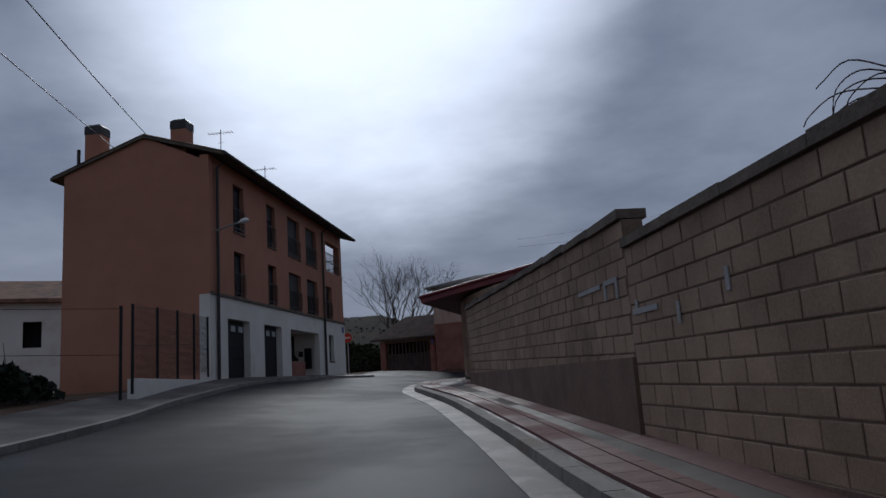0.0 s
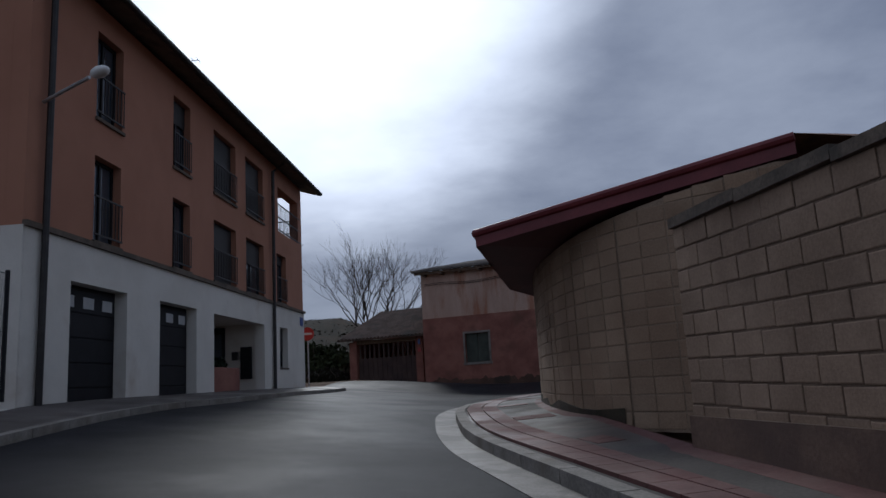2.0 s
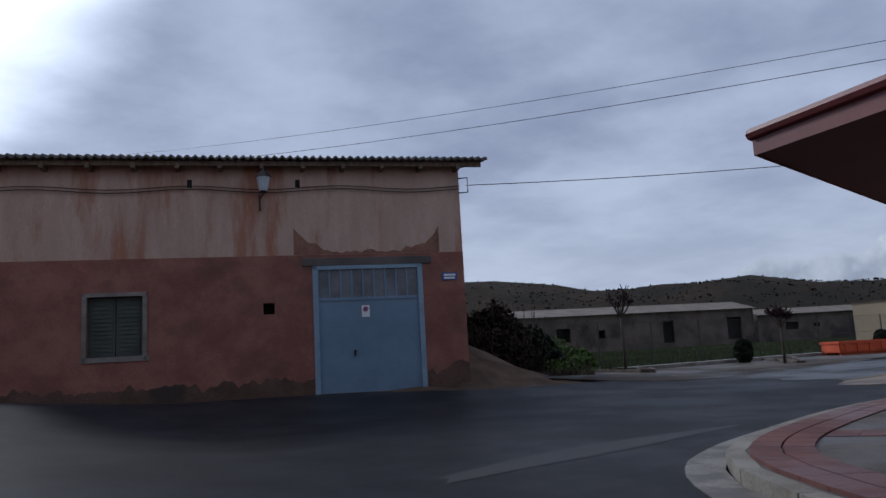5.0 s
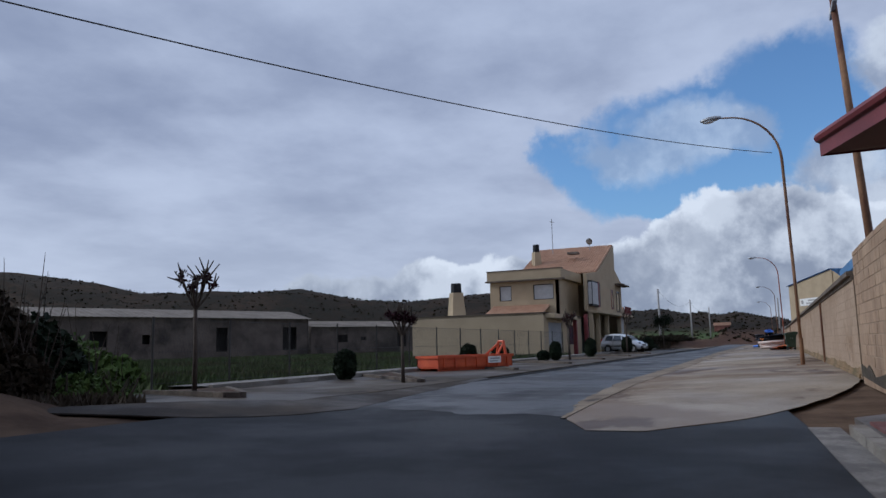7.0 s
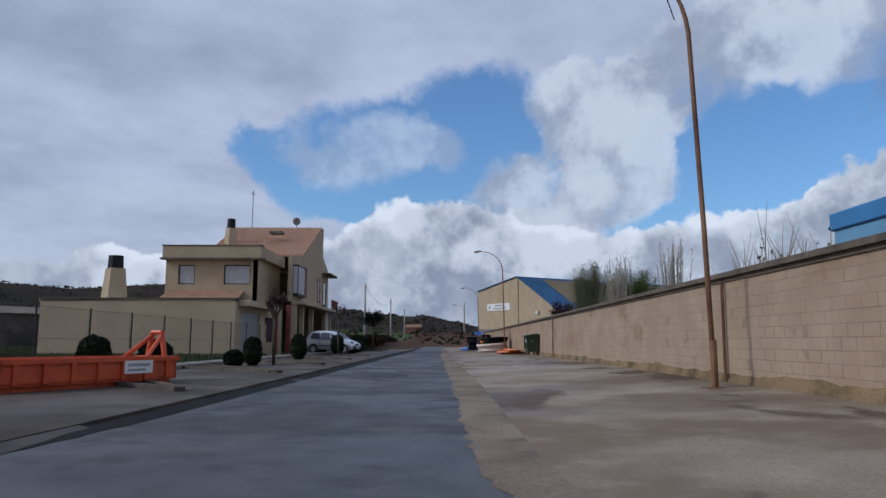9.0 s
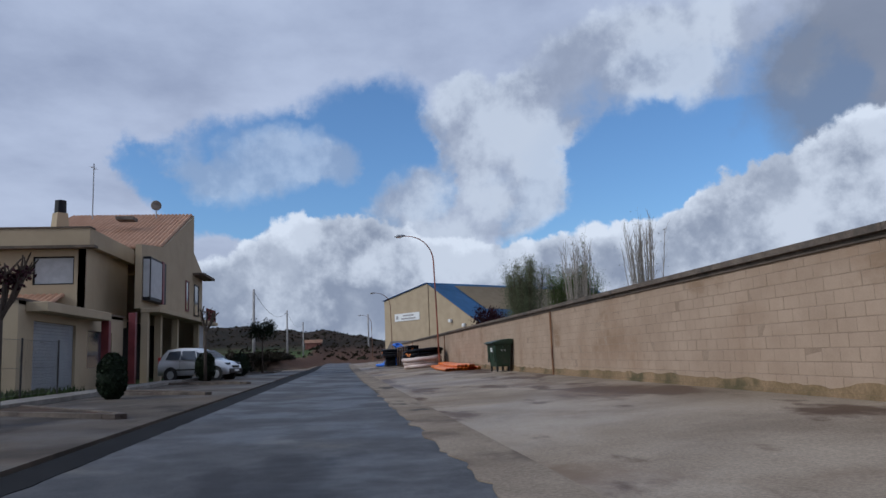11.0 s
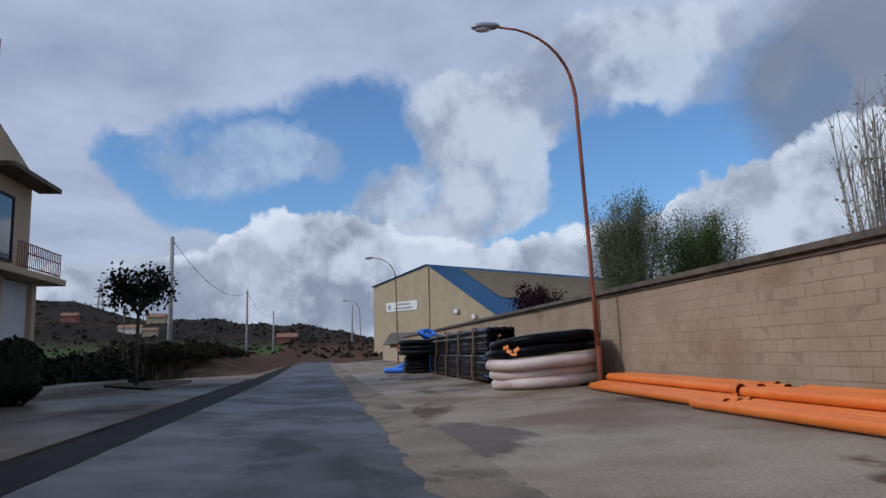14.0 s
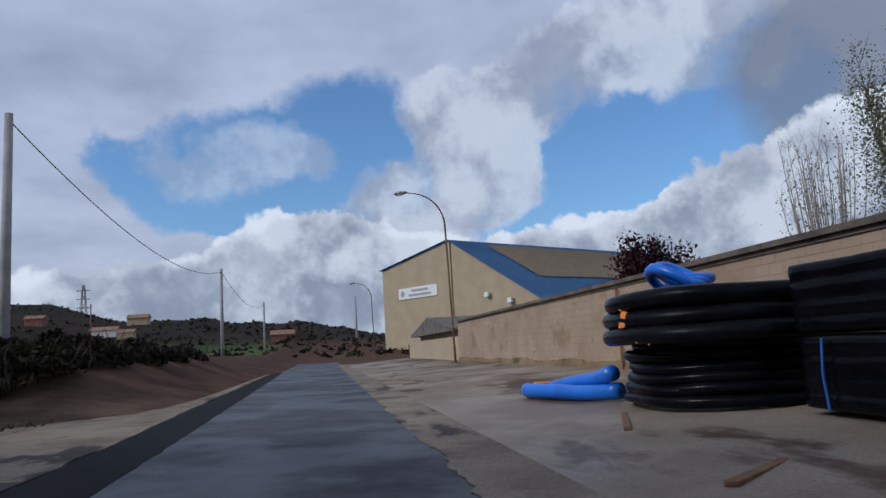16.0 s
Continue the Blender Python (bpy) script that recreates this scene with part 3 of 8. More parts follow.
# mound beside the old building
GZ = GZ + 1.5 * np.exp(-((GX - 4.9) / 1.5) ** 2 - ((GY - 49.0) / 1.7) ** 2)
verts = np.stack([GX.ravel(), GY.ravel(), GZ.ravel()], 1)
nx, ny = len(gx), len(gy)
idx = np.arange(nx * ny).reshape(ny, nx)
quads = np.stack([idx[:-1, :-1].ravel(), idx[:-1, 1:].ravel(), idx[1:, 1:].ravel(), idx[1:, :-1].ravel()], 1)
me = bpy.data.meshes.new("ground")
me.from_pydata(verts.tolist(), [], quads.tolist())
me.polygons.foreach_set("use_smooth", [True] * len(me.polygons))


def ground_material():
    m = bpy.data.materials.new("field_and_hillside")
    m.use_nodes = True
    t = m.node_tree
    bsdf = t.nodes["Principled BSDF"]
    geo = t.nodes.new("ShaderNodeNewGeometry")
    sep = t.nodes.new("ShaderNodeSeparateXYZ")
    t.links.new(geo.outputs["Position"], sep.inputs[0])

    def noi(s, d=8.0):
        n = t.nodes.new("ShaderNodeTexNoise")
        n.inputs["Scale"].default_value, n.inputs["Detail"].default_value = s, d
        n.inputs["Roughness"].default_value = 0.65
        t.links.new(geo.outputs["Position"], n.inputs["Vector"])
        return n.outputs["Fac"]

    def ramp(v, lo, hi):
        r = t.nodes.new("ShaderNodeMapRange")
        r.interpolation_type = "SMOOTHSTEP"
        t.links.new(v, r.inputs["Value"])
        r.inputs["From Min"].default_value, r.inputs["From Max"].default_value = lo, hi
        return r.outputs["Result"]

    def mix(f, x, y):
        n = t.nodes.new("ShaderNodeMix")
        n.data_type = "RGBA"
        for i, v in ((0, f), (6, x), (7, y)):
            if isinstance(v, tuple):
                n.inputs[i].default_value = (*v, 1)
            else:
                t.links.new(v, n.inputs[i])
        return n.outputs[2]

    grass = mix(ramp(noi(0.25), 0.35, 0.65), (0.042, 0.072, 0.022), (0.070, 0.110, 0.034))
    grass = mix(ramp(noi(3.0), 0.50, 0.80), grass, (0.085, 0.080, 0.045))
    dirt = mix(ramp(noi(0.9), 0.35, 0.65), (0.070, 0.045, 0.031), (0.135, 0.090, 0.060))
    near = mix(ramp(noi(0.16), 0.50, 0.60), grass, dirt)
    hill = mix(ramp(noi(0.03), 0.4, 0.6), (0.015, 0.010, 0.005), (0.034, 0.020, 0.011))
    hill = mix(ramp(noi(0.25), 0.45, 0.65), hill, (0.009, 0.010, 0.006))
    cut = mix(ramp(noi(0.7), 0.35, 0.65), (0.060, 0.030, 0.019), (0.105, 0.058, 0.038))
    dirt = mix(ramp(sep.outputs["X"], 100.0, 108.0), dirt, cut)
    lane = mix(ramp(sep.outputs["Y"], 50.0, 51.5), dirt, near)
    col = mix(ramp(sep.outputs["Z"], 2.6, 7.0), lane, hill)
    t.links.new(col, bsdf.inputs["Base Color"])
    bsdf.inputs["Roughness"].default_value = 0.95
    bsdf.inputs["Specular IOR Level"].default_value = 0.1
    bp = t.nodes.new("ShaderNodeBump")
    bp.inputs["Strength"].default_value, bp.inputs["Distance"].default_value = 0.6, 0.05
    t.links.new(noi(9.0), bp.inputs["Height"])
    t.links.new(bp.outputs[0], bsdf.inputs["Normal"])
    return m


me.materials.append(ground_material())
tagged(new("ground", me), "grassy field and brown dirt rising to dark scrubby hills", "ground", "", "structure")

# ---- road: one sheet from the first street round the corner ----
kerb_line = smooth_line([(2.6, -14), (1.5, 0), (0.05, 6.3), (-0.75, 9.9), (-2.0, 15.0), (-3.1, 18.6), (-3.85, 21.6), (-4.2, 24.5), (-4.3, 26.5), (-4.15, 29.0),
                         (-3.55, 31.4), (-2.85, 33.1), (-1.95, 34.3), (-0.95, 34.92), (0.1, 35.3), (1.1, 35.58), (2.45, 35.9), (4.7, 36.12), (8.8, 36.4)], 0.5)
left_line = smooth_line([(-6.2, -14), (-6.4, 2), (-6.8, 10.9), (-7.5, 14.8), (-8.0, 17.8), (-8.9, 22.8), (-8.95, 27), (-9.0, 31), (-9.0, 37), (-9.2, 40.0)], 0.5)
road_left = [tuple(p) for p in left_line] + [(-11.5, 42.6), (-11.0, 45.5), (-8.0, 47.2), (-4, 47.4), (0, 46.4), (3.6, 45.2), (6.5, 45.25), (12, 45.2), (20, 45.2), (40, 45.3), (70, 45.35), (100, 45.38), (140, 45.45), (200, 45.7), (330, 46.4)]
road_right = [tuple(p) for p in shifted(kerb_line, -0.32)] + [(11.5, 37.0), (14, 36.8), (19, 40.4), (30, 41.0), (60, 41.0), (90, 41.0), (140, 41.2), (200, 41.6), (330, 42.6)]


def by_station(line, stations, n):
    """Resample piecewise so that the given indices meet."""
    out = []
    for a, b in zip(stations, stations[1:]):
        out += list(resample(line[a:b + 1], n)[:-1])
    return np.array(out + [line[-1]])


nl, nr = len(left_line), len(kerb_line)
k_at = int(np.argmin(np.linalg.norm(kerb_line - np.array((-4.3, 26.5)), axis=1)))
ls = [0, int(np.argmin(np.abs(left_line[:, 1] - 26.5))), nl + 6, len(road_left) - 1]
rs = [0, k_at, nr + 2, len(road_right) - 1]
road = setting("road", ribbon(by_station(road_left, ls, 60), by_station(road_right, rs, 60), 0.012, 14), asphalt,
               "damp dark grey asphalt street with dusty worn patches", "road", True)

# older, paler surface of the second street
r2_x = np.concatenate([np.linspace(9.8, 12, 10), np.linspace(13, 330, 160)])
lx, rx_ = np.array(road_left[nl + 6:]), np.array(road_right[nr:])
r2_l = np.stack([r2_x + 1.4, np.interp(r2_x + 1.4, lx[:, 0], lx[:, 1]) - 0.02], 1)
r2_r = np.stack([r2_x, np.maximum(np.interp(r2_x, rx_[:, 0], rx_[:, 1]), 39.3)], 1)
road2_bm = ribbon(r2_l, r2_r, 0.018, 36)
for v in road2_bm.verts:
    # ragged western end where the newer surface begins
    if v.co.x < 12:
        v.co.x += min(1.0, (12 - v.co.x) / 1.5) * (0.7 * noise.noise(Vector((v.co.y * 0.9, 2.0, 0))) + 0.35 * noise.noise(Vector((v.co.y * 3.1, 5.0, 0))))
setting("road_2", road2_bm, asphalt_pale, "damp grey worn asphalt of the second street", "road", True)

# ---- right-hand pavement, kerb and gutter of the first street ----
WALL_A, WALL_B = (6.2, -14.8), (-1.9, 18.75)
curve = smooth_line([(1.8, 20.9), (0.2, 20.55), (-0.7, 20.7), (-1.6, 21.35), (-2.25, 22.3), (-2.6, 23.8), (-2.72, 26.0), (-2.55, 28.4), (-1.75, 30.7), (0.1, 32.8), (2.8, 34.2), (6.2, 35.0), (11.0, 35.35), (16.3, 35.4)], 0.4)
inner = [(6.2, -14.8)] + [tuple(np.array(WALL_A) + (np.array(WALL_B) - np.array(WALL_A)) * f) for f in np.linspace(0.1, 1, 24)] + [tuple(p) for p in curve if (p[0] < 9.5 or p[1] < 34) and p[1] > 22.2]
n_p = 150
inner_s = resample(inner, n_p)
k_in = shifted(kerb_line, 0.16)
pav_outer = resample(k_in, n_p)
setting("pavement", ribbon(pav_outer, inner_s, 0.13, 4, 0.15, 0.20), pave_grey, "grey concrete pavement with a worn red band, damp in places", "pavement")
pavement = bpy.data.objects["pavement"]
setting("gutter", ribbon(resample(shifted(kerb_line, -0.34), n_p), resample(kerb_line, n_p), 0.02, 2, 0.03), gutter_mat, "pale concrete gutter strip beside the kerb", "gutter")

# second red band, against the wall
part("wall_band", ribbon(resample(shifted(np.array(inner, float), -0.24), n_p)[40:], inner_s[40:], 0.185, 2, 0.05, 0.206), pave_red, pavement, "worn red paving band along the wall")

# left pavement in front of the apartment building
l_in = shifted(left_line, -0.16)
sel = [i for i, p in enumerate(left_line) if p[1] > 8]
left_out, left_in = l_in[sel], np.stack([np.interp(l_in[sel][:, 1], [8, 12, 22.6, 22.9, 40], [-8.9, -9.0, -10.25, -10.45, -10.45]), l_in[sel][:, 1]], 1)
setting("pavement_2", ribbon(left_out, left_in, 0.10, 3, 0.14), pave_grey, "grey concrete footway in front of the apartment building", "pavement")

# apron on the right and parking strip on the left of the second street
ap_x = np.concatenate([np.linspace(8.2, 20, 120), np.linspace(21, 150, 90)])
ap_edge = np.stack([ap_x, np.interp(ap_x, [8.2, 9.3, 12.7, 18, 30, 90, 150], [39.1, 39.9, 40.25, 40.7, 41.02, 41.02, 41.25])], 1)
ap_wall = np.stack([ap_x, np.full(len(ap_x), 35.2)], 1)
ap_wall[:, 1] = np.interp(ap_x, [8.2, 8.8, 10.6, 12, 13.5, 16, 18.2], [38.9, 37.9, 36.95, 36.5, 36.0, 35.5, 35.2])
for side in (ap_edge, ap_wall):
    soft = np.convolve(np.pad(side[:120, 1], 9, mode="edge"), np.ones(19) / 19, mode="valid")
    side[:120, 1] = soft + [0.03 * noise.noise(Vector((x * 1.7, float(soft[0]), 0))) for x in ap_x[:120]]
setting("apron", ribbon(ap_edge, ap_wall, 0.022, 8, 0.008), concrete, "pale dusty concrete apron with damp brown stains along the wall", "apron")
pk_x = np.linspace(9.5, 94.0, 80)
strip_bm = ribbon(np.stack([pk_x, np.full(80, 50.2)], 1), np.stack([pk_x, np.full(80, PARK_EDGE + 0.01)], 1), 0.034, 6, 0.06)
for v in strip_bm.verts:
    v.co.z -= 0.05 * max(0.0, 1 - (v.co.x - 9.5) / 1.6, (v.co.x - 92.4) / 1.6)
setting("parking_strip", strip_bm, parking, "grey-brown concrete parking strip with dirty puddle stains", "parking")
setting("footpath", ribbon(np.stack([pk_x[4:], np.full(76, 51.6)], 1), np.stack([pk_x[4:], np.full(76, 50.35)], 1), 0.14, 2, 0.16), gutter_mat, "pale concrete footpath along the field", "pavement")

# muddy shoulder round the corner of the strip, sandy one past its end, dark filled trench along the road
sh_x = np.linspace(6.2, 21, 90)
sh_out = np.stack([sh_x, np.interp(sh_x, [6.2, 6.9, 7.7, 9.0, 10.6, 14, 17.5, 21], [46.9, 45.9, 45.0, 44.25, 44.0, 44.55, 45.0, 45.36]) + [0.08 * noise.noise(Vector((x * 1.5, 7.0, 0))) for x in sh_x]], 1)
sh_in = np.stack([sh_x, np.interp(sh_x, [6.2, 7.0, 9.2, 10.6, 21], [47.0, 47.2, 46.6, 45.47, 45.47])], 1)
setting("muddy_shoulder", ribbon(sh_out, sh_in, 0.023, 5, 0.02, 0.05), mat("wet_mud", (0.038, 0.030, 0.025), (0.068, 0.054, 0.043), 0.9, 0.5, 0.85, 0.5, 25, ((0.036, 0.030, 0.026), 0.8, 0.5, 0.66), spec=0.15), "dark wet mud between asphalt and parking strip", "verge")
sd_x = np.linspace(91.5, 128, 90)
sd_out = np.stack([sd_x, np.interp(sd_x, [91.5, 100, 128], [45.5, 45.6, 45.9]) + [0.12 * noise.noise(Vector((x * 0.8, 9.0, 0))) for x in sd_x]], 1)
sd_in = np.stack([sd_x, np.interp(sd_x, [91.5, 95, 103, 112, 128], [50.0, 49.4, 47.4, 46.7, 46.4]) + [0.3 * noise.noise(Vector((x * 0.6, 5.0, 0))) for x in sd_x]], 1)
setting("sandy_shoulder", ribbon(sd_in, sd_out, 0.02, 5, 0.03), earth_strip, "sandy brown shoulder beside the road", "verge")
dt_x = np.linspace(16, 130, 300)
dt_y = np.interp(dt_x, [16, 60, 94, 130], [45.42, 45.45, 45.5, 45.75])
dt_w = np.interp(dt_x, [16, 22, 60, 90, 130], [0.1, 0.4, 0.6, 0.8, 0.5]) + [0.05 * noise.noise(Vector((x * 1.9, 11.0, 0))) for x in dt_x]
part("edge_fill", ribbon(np.stack([dt_x, dt_y], 1), np.stack([dt_x, dt_y - dt_w], 1), 0.024, 2, 0.01), mat("fresh_asphalt", (0.011, 0.011, 0.012), (0.019, 0.019, 0.020), 1.4, 0.7, None, 0.5, 45, spec=0.05), bpy.data.objects["road_2"], "dark fresh asphalt fill along the road edge")

# pale repaired trench across the street and dusty streak at the corner
tr_v = np.linspace(0, 1, 14)
tr_a = np.stack([30.2 + 1.5 * tr_v + [0.06 * noise.noise(Vector((v * 9, 0, 0))) for v in tr_v], 41.1 + 4.1 * tr_v], 1)
road_ob = bpy.data.objects["road_2"]
part("trench_patch", ribbon(tr_a, tr_a + np.array([0.42, 0.0]), 0.024, 2), mat("trench_fill", (0.125, 0.108, 0.088), (0.185, 0.16, 0.13), 1.5, 0.8, None, 0.4, 30, ((0.06, 0.055, 0.05), 1.5, 0.5, 0.62)), road_ob, "pale repaired trench across the asphalt")
st_m = smooth_line([(1.1, 36.40), (0.2, 36.38), (-1.0, 36.30), (-2.4, 36.15), (-4.0, 35.8)], 0.3)
st_w = np.interp(np.linspace(0, 1, len(st_m)), [0, 0.2, 0.6, 1], [0.02, 0.16, 0.34, 0.10]) + np.array([0.05 * noise.noise(Vector((i * 0.6, 3, 0))) for i in range(len(st_m))])
st_n = np.gradient(st_m, axis=0)
st_n = np.stack([-st_n[:, 1], st_n[:, 0]], 1) / np.linalg.norm(st_n, axis=1)[:, None]
part("dust_streak", ribbon(st_m + st_n * st_w[:, None], st_m - st_n * st_w[:, None], 0.016, 2), mat("dusty_asphalt", (0.028, 0.028, 0.029), (0.046, 0.044, 0.042), 1.4, 0.6, None, 0.3, 45, ((0.028, 0.028, 0.030), 0.9, 0.46, 0.60), spec=0.2), road, "dusty pale streak left by wheels on the asphalt")

# strip of packed earth between asphalt and concrete
es_x = np.linspace(9.6, 150, 760)
es_out = np.stack([es_x, np.interp(es_x, [9.6, 13, 19, 30, 60, 95, 150], [39.98, 40.45, 40.95, 41.05, 41.45, 41.75, 41.7]) + [0.10 * noise.noise(Vector((x * 0.9, 0.3, 0))) + 0.10 * noise.noise(Vector((x * 3.1, 1.3, 0))) + 0.05 * noise.noise(Vector((x * 7.9, 2.3, 0))) for x in es_x]], 1)
es_in = np.stack([es_x, np.interp(es_x, [9.6, 13, 19, 30, 45, 90, 150], [39.9, 40.1, 40.35, 40.35, 40.55, 41.0, 41.05])], 1)
setting("earth_margin", ribbon(es_out, es_in, 0.030, 3, 0.012, 0.034), earth_strip, "packed brown earth strip between asphalt and concrete", "verge")


# ---- the block walls ----
BLOCK_L, BLOCK_H = 0.40, 0.20
SMALL_L, SMALL_H = 0.36, 0.18


def block_mesh(name, material, thick=0.016, BLOCK_L=BLOCK_L, BLOCK_H=BLOCK_H):
    bm = bmesh.new()
    g, e = 0.008, 0.008
    w, h = BLOCK_L / 2 - g, BLOCK_H - 2 * g
    o = [(-w, 0), (w, 0), (w, h), (-w, h)]
    i = [(-w + e, e), (w - e, e), (w - e, h - e), (-w + e, h - e)]
    back = [bm.verts.new((x, 0, z)) for x, z in o]
    mid = [bm.verts.new((x, -thick * 0.65, z)) for x, z in o]
    front = [bm.verts.new((x, -thick, z)) for x, z in i]
    bm.faces.new(front)
    for k in range(4):
        j = (k + 1) % 4
        bm.faces.new((mid[k], mid[j], front[j], front[k]))
        bm.faces.new((back[k], back[j], mid[j], mid[k]))
    return mesh_of(name, bm, material)


def lay_blocks(owner, line, z_low, z_high, z_start, near, material, seed, BLOCK_L=BLOCK_L, BLOCK_H=BLOCK_H, thick=0.016, rise=lambda y: 0.0, shift=0.5):
    """Courses of blocks on the right of a plan line; near(x, y) picks those that are objects of their own."""
    rng = random.Random(seed)
    line = np.array(line, float)
    s = np.concatenate([[0], np.cumsum(np.linalg.norm(np.diff(line, axis=0), axis=1))])
    base = block_mesh("brick", material, thick, BLOCK_L, BLOCK_H)
    proto = [(v.co.copy()) for v in base.vertices]
    faces = [list(p.vertices) for p in base.polygons]
    verts, polys, made = [], [], 0
    rows = int((z_high(0) if callable(z_high) else z_high) / BLOCK_H) + 14
    for r in range(rows):
        z = z_start + r * BLOCK_H
        # whole blocks, each second course shifted, cut blocks at the ends and under the coping
        starts = [BLOCK_L * shift * (r % 2) + k * BLOCK_L for k in range(int(s[-1] / BLOCK_L) + 1)]
        spans = ([(0.0, BLOCK_L * shift)] if r % 2 and shift else []) + [(a, min(a + BLOCK_L, s[-1])) for a in starts if s[-1] - a > 0.06]
        for a, b in spans:
            u, k_long = (a + b) / 2, (b - a) / BLOCK_L
            x, y = np.interp(u, s, line[:, 0]), np.interp(u, s, line[:, 1])
            x1, y1 = np.interp(max(0.0, u - 0.05), s, line[:, 0]), np.interp(max(0.0, u - 0.05), s, line[:, 1])
            x2, y2 = np.interp(min(s[-1], u + 0.05), s, line[:, 0]), np.interp(min(s[-1], u + 0.05), s, line[:, 1])
            lo, hi, zz = z_low(x, y), z_high(x, y), z + rise(y)
            k_high = min(1.0, (hi + 0.004 - zz) / BLOCK_H)
            if zz + BLOCK_H * 0.5 > lo and k_high > 0.25:
                m = pose(x, y, zz, 0, 0, math.degrees(math.atan2(y2 - y1, x2 - x1))) @ pose(0, -rng.uniform(-0.003, 0.004), 0, rng.uniform(-0.3, 0.3), 0, rng.uniform(-0.3, 0.3))
                m = m @ Matrix.Diagonal((k_long, 1, k_high, 1))
                if made < 290 and near(x, y):
                    ob = part("brick", base, None, owner)
                    ob.matrix_basis = m
                    made += 1
                else:
                    k = len(verts)
                    verts += [tuple(m @ c) for c in proto]
                    polys += [[k + i for i in f] for f in faces]
    me = bpy.data.meshes.new("brickwork")
    me.from_pydata(verts, [], polys)
    me.materials.append(material)
    ob = part("brickwork", me, None, owner)
    ob["kind"] = "stuff"
    return ob


def wall_core(line, thick, z0, z1, material):
    """A wall body to the left of a plan line; z0, z1 are functions of x, y."""
    line = np.array(line, float)
    back = shifted(line, -thick)
    bm = bmesh.new()
    rows = []
    for a, b in zip(line, back):
        lo, hi = z0(*a), z1(*a)
        rows.append([bm.verts.new((a[0], a[1], lo)), bm.verts.new((a[0], a[1], hi)), bm.verts.new((b[0], b[1], hi)), bm.verts.new((b[0], b[1], lo))])
    for r, q in zip(rows, rows[1:]):
        for k in range(4):
            bm.faces.new((r[k], q[k], q[(k + 1) % 4], r[(k + 1) % 4]))
    bm.faces.new(rows[0][::-1])
    bm.faces.new(rows[-1])
    return bm


def far_top(x, y):
    """The far part of the wall rises with the street."""
    return 2.70 + 0.022 * (y - 7.85)


STEP = 7.85
f_step = (STEP - WALL_A[1]) / (WALL_B[1] - WALL_A[1])
p_step = (WALL_A[0] + (WALL_B[0] - WALL_A[0]) * f_step, STEP)
# the street is on the left of the way up, so the wall faces are laid on lines that run back down
w1_far, w1_near = [WALL_B, p_step], [(p_step[0], p_step[1] - 0.002), WALL_A]
foot = lambda x, y: float(ground(x, y)) + 0.05
wall_1 = setting("wall_1", wall_core(resample(w1_far, 14), 0.2, foot, far_top, mortar), mortar_dark, "brown concrete block wall with paint marks and a weathered coping", "wall")
part("lower_section", wall_core(resample(w1_near, 26), 0.2, foot, lambda x, y: 2.42, mortar), mortar_dark, wall_1)
for nm, ln, zt in (("coping", w1_far, far_top), ("coping", w1_near, lambda x, y: 2.42)):
    a, b = shifted(resample(ln, 12), 0.07), shifted(resample(ln, 12), -0.27)
    bm = bmesh.new()
    L = np.linalg.norm(np.array(ln[1]) - np.array(ln[0]))
    n = int(L / 1.0)
    m = along(ln[0], ln[1])
    for i in range(n):
        q = np.array(ln[0]) + (np.array(ln[1]) - np.array(ln[0])) * (i + 0.5) / n
        z = zt(*q)
        box(bm, i * L / n + 0.004, (i + 1) * L / n - 0.004, -0.05, 0.25, z, z + 0.085 + 0.008 * math.sin(i * 2.7), m)
    part(nm, bm, coping_mat, wall_1)
bm = one_box(0, np.linalg.norm(np.array(w1_far[1]) - np.array(w1_far[0])), -0.045, 0.0, 0.2, 1.40, 0.0, along(*w1_far))
part("dado", bm, dado_mat, wall_1, "rough reddish render at the foot of the wall")
bm = one_box(0.0, 22, -0.04, 0.0, -1.2, 0.62, 0.0, along(*w1_near))
part("footing", bm, dado_mat, wall_1)
# paint marks: an open square, bars and an angle
mark_m = along(w1_far[0], w1_far[1])
Lf = float(np.linalg.norm(np.array(w1_far[1]) - np.array(w1_far[0])))
mark_n = along(w1_near[0], w1_near[1])
way = Lf / (WALL_B[1] - STEP)
for y0, y1, z0, z1 in ((9.40, 8.62, 2.13, 2.18), (8.50, 8.44, 1.99, 2.19), (8.44, 8.16, 2.14, 2.19), (8.16, 8.10, 1.98, 2.19), (7.76, 7.20, 1.78, 1.83), (7.68, 7.63, 1.83, 1.91), (6.83, 6.78, 1.63, 1.80), (6.01, 5.96, 1.78, 1.95)):
    far = y0 > STEP
    m, u0, u1 = (mark_m, (WALL_B[1] - y0) * way, (WALL_B[1] - y1) * way) if far else (mark_n, (STEP - y0) * way, (STEP - y1) * way)
    part("paint_mark", one_box(u0, u1, -0.026, -0.015, z0, z1, 0, m), grey_paint, wall_1, "faded white paint mark")

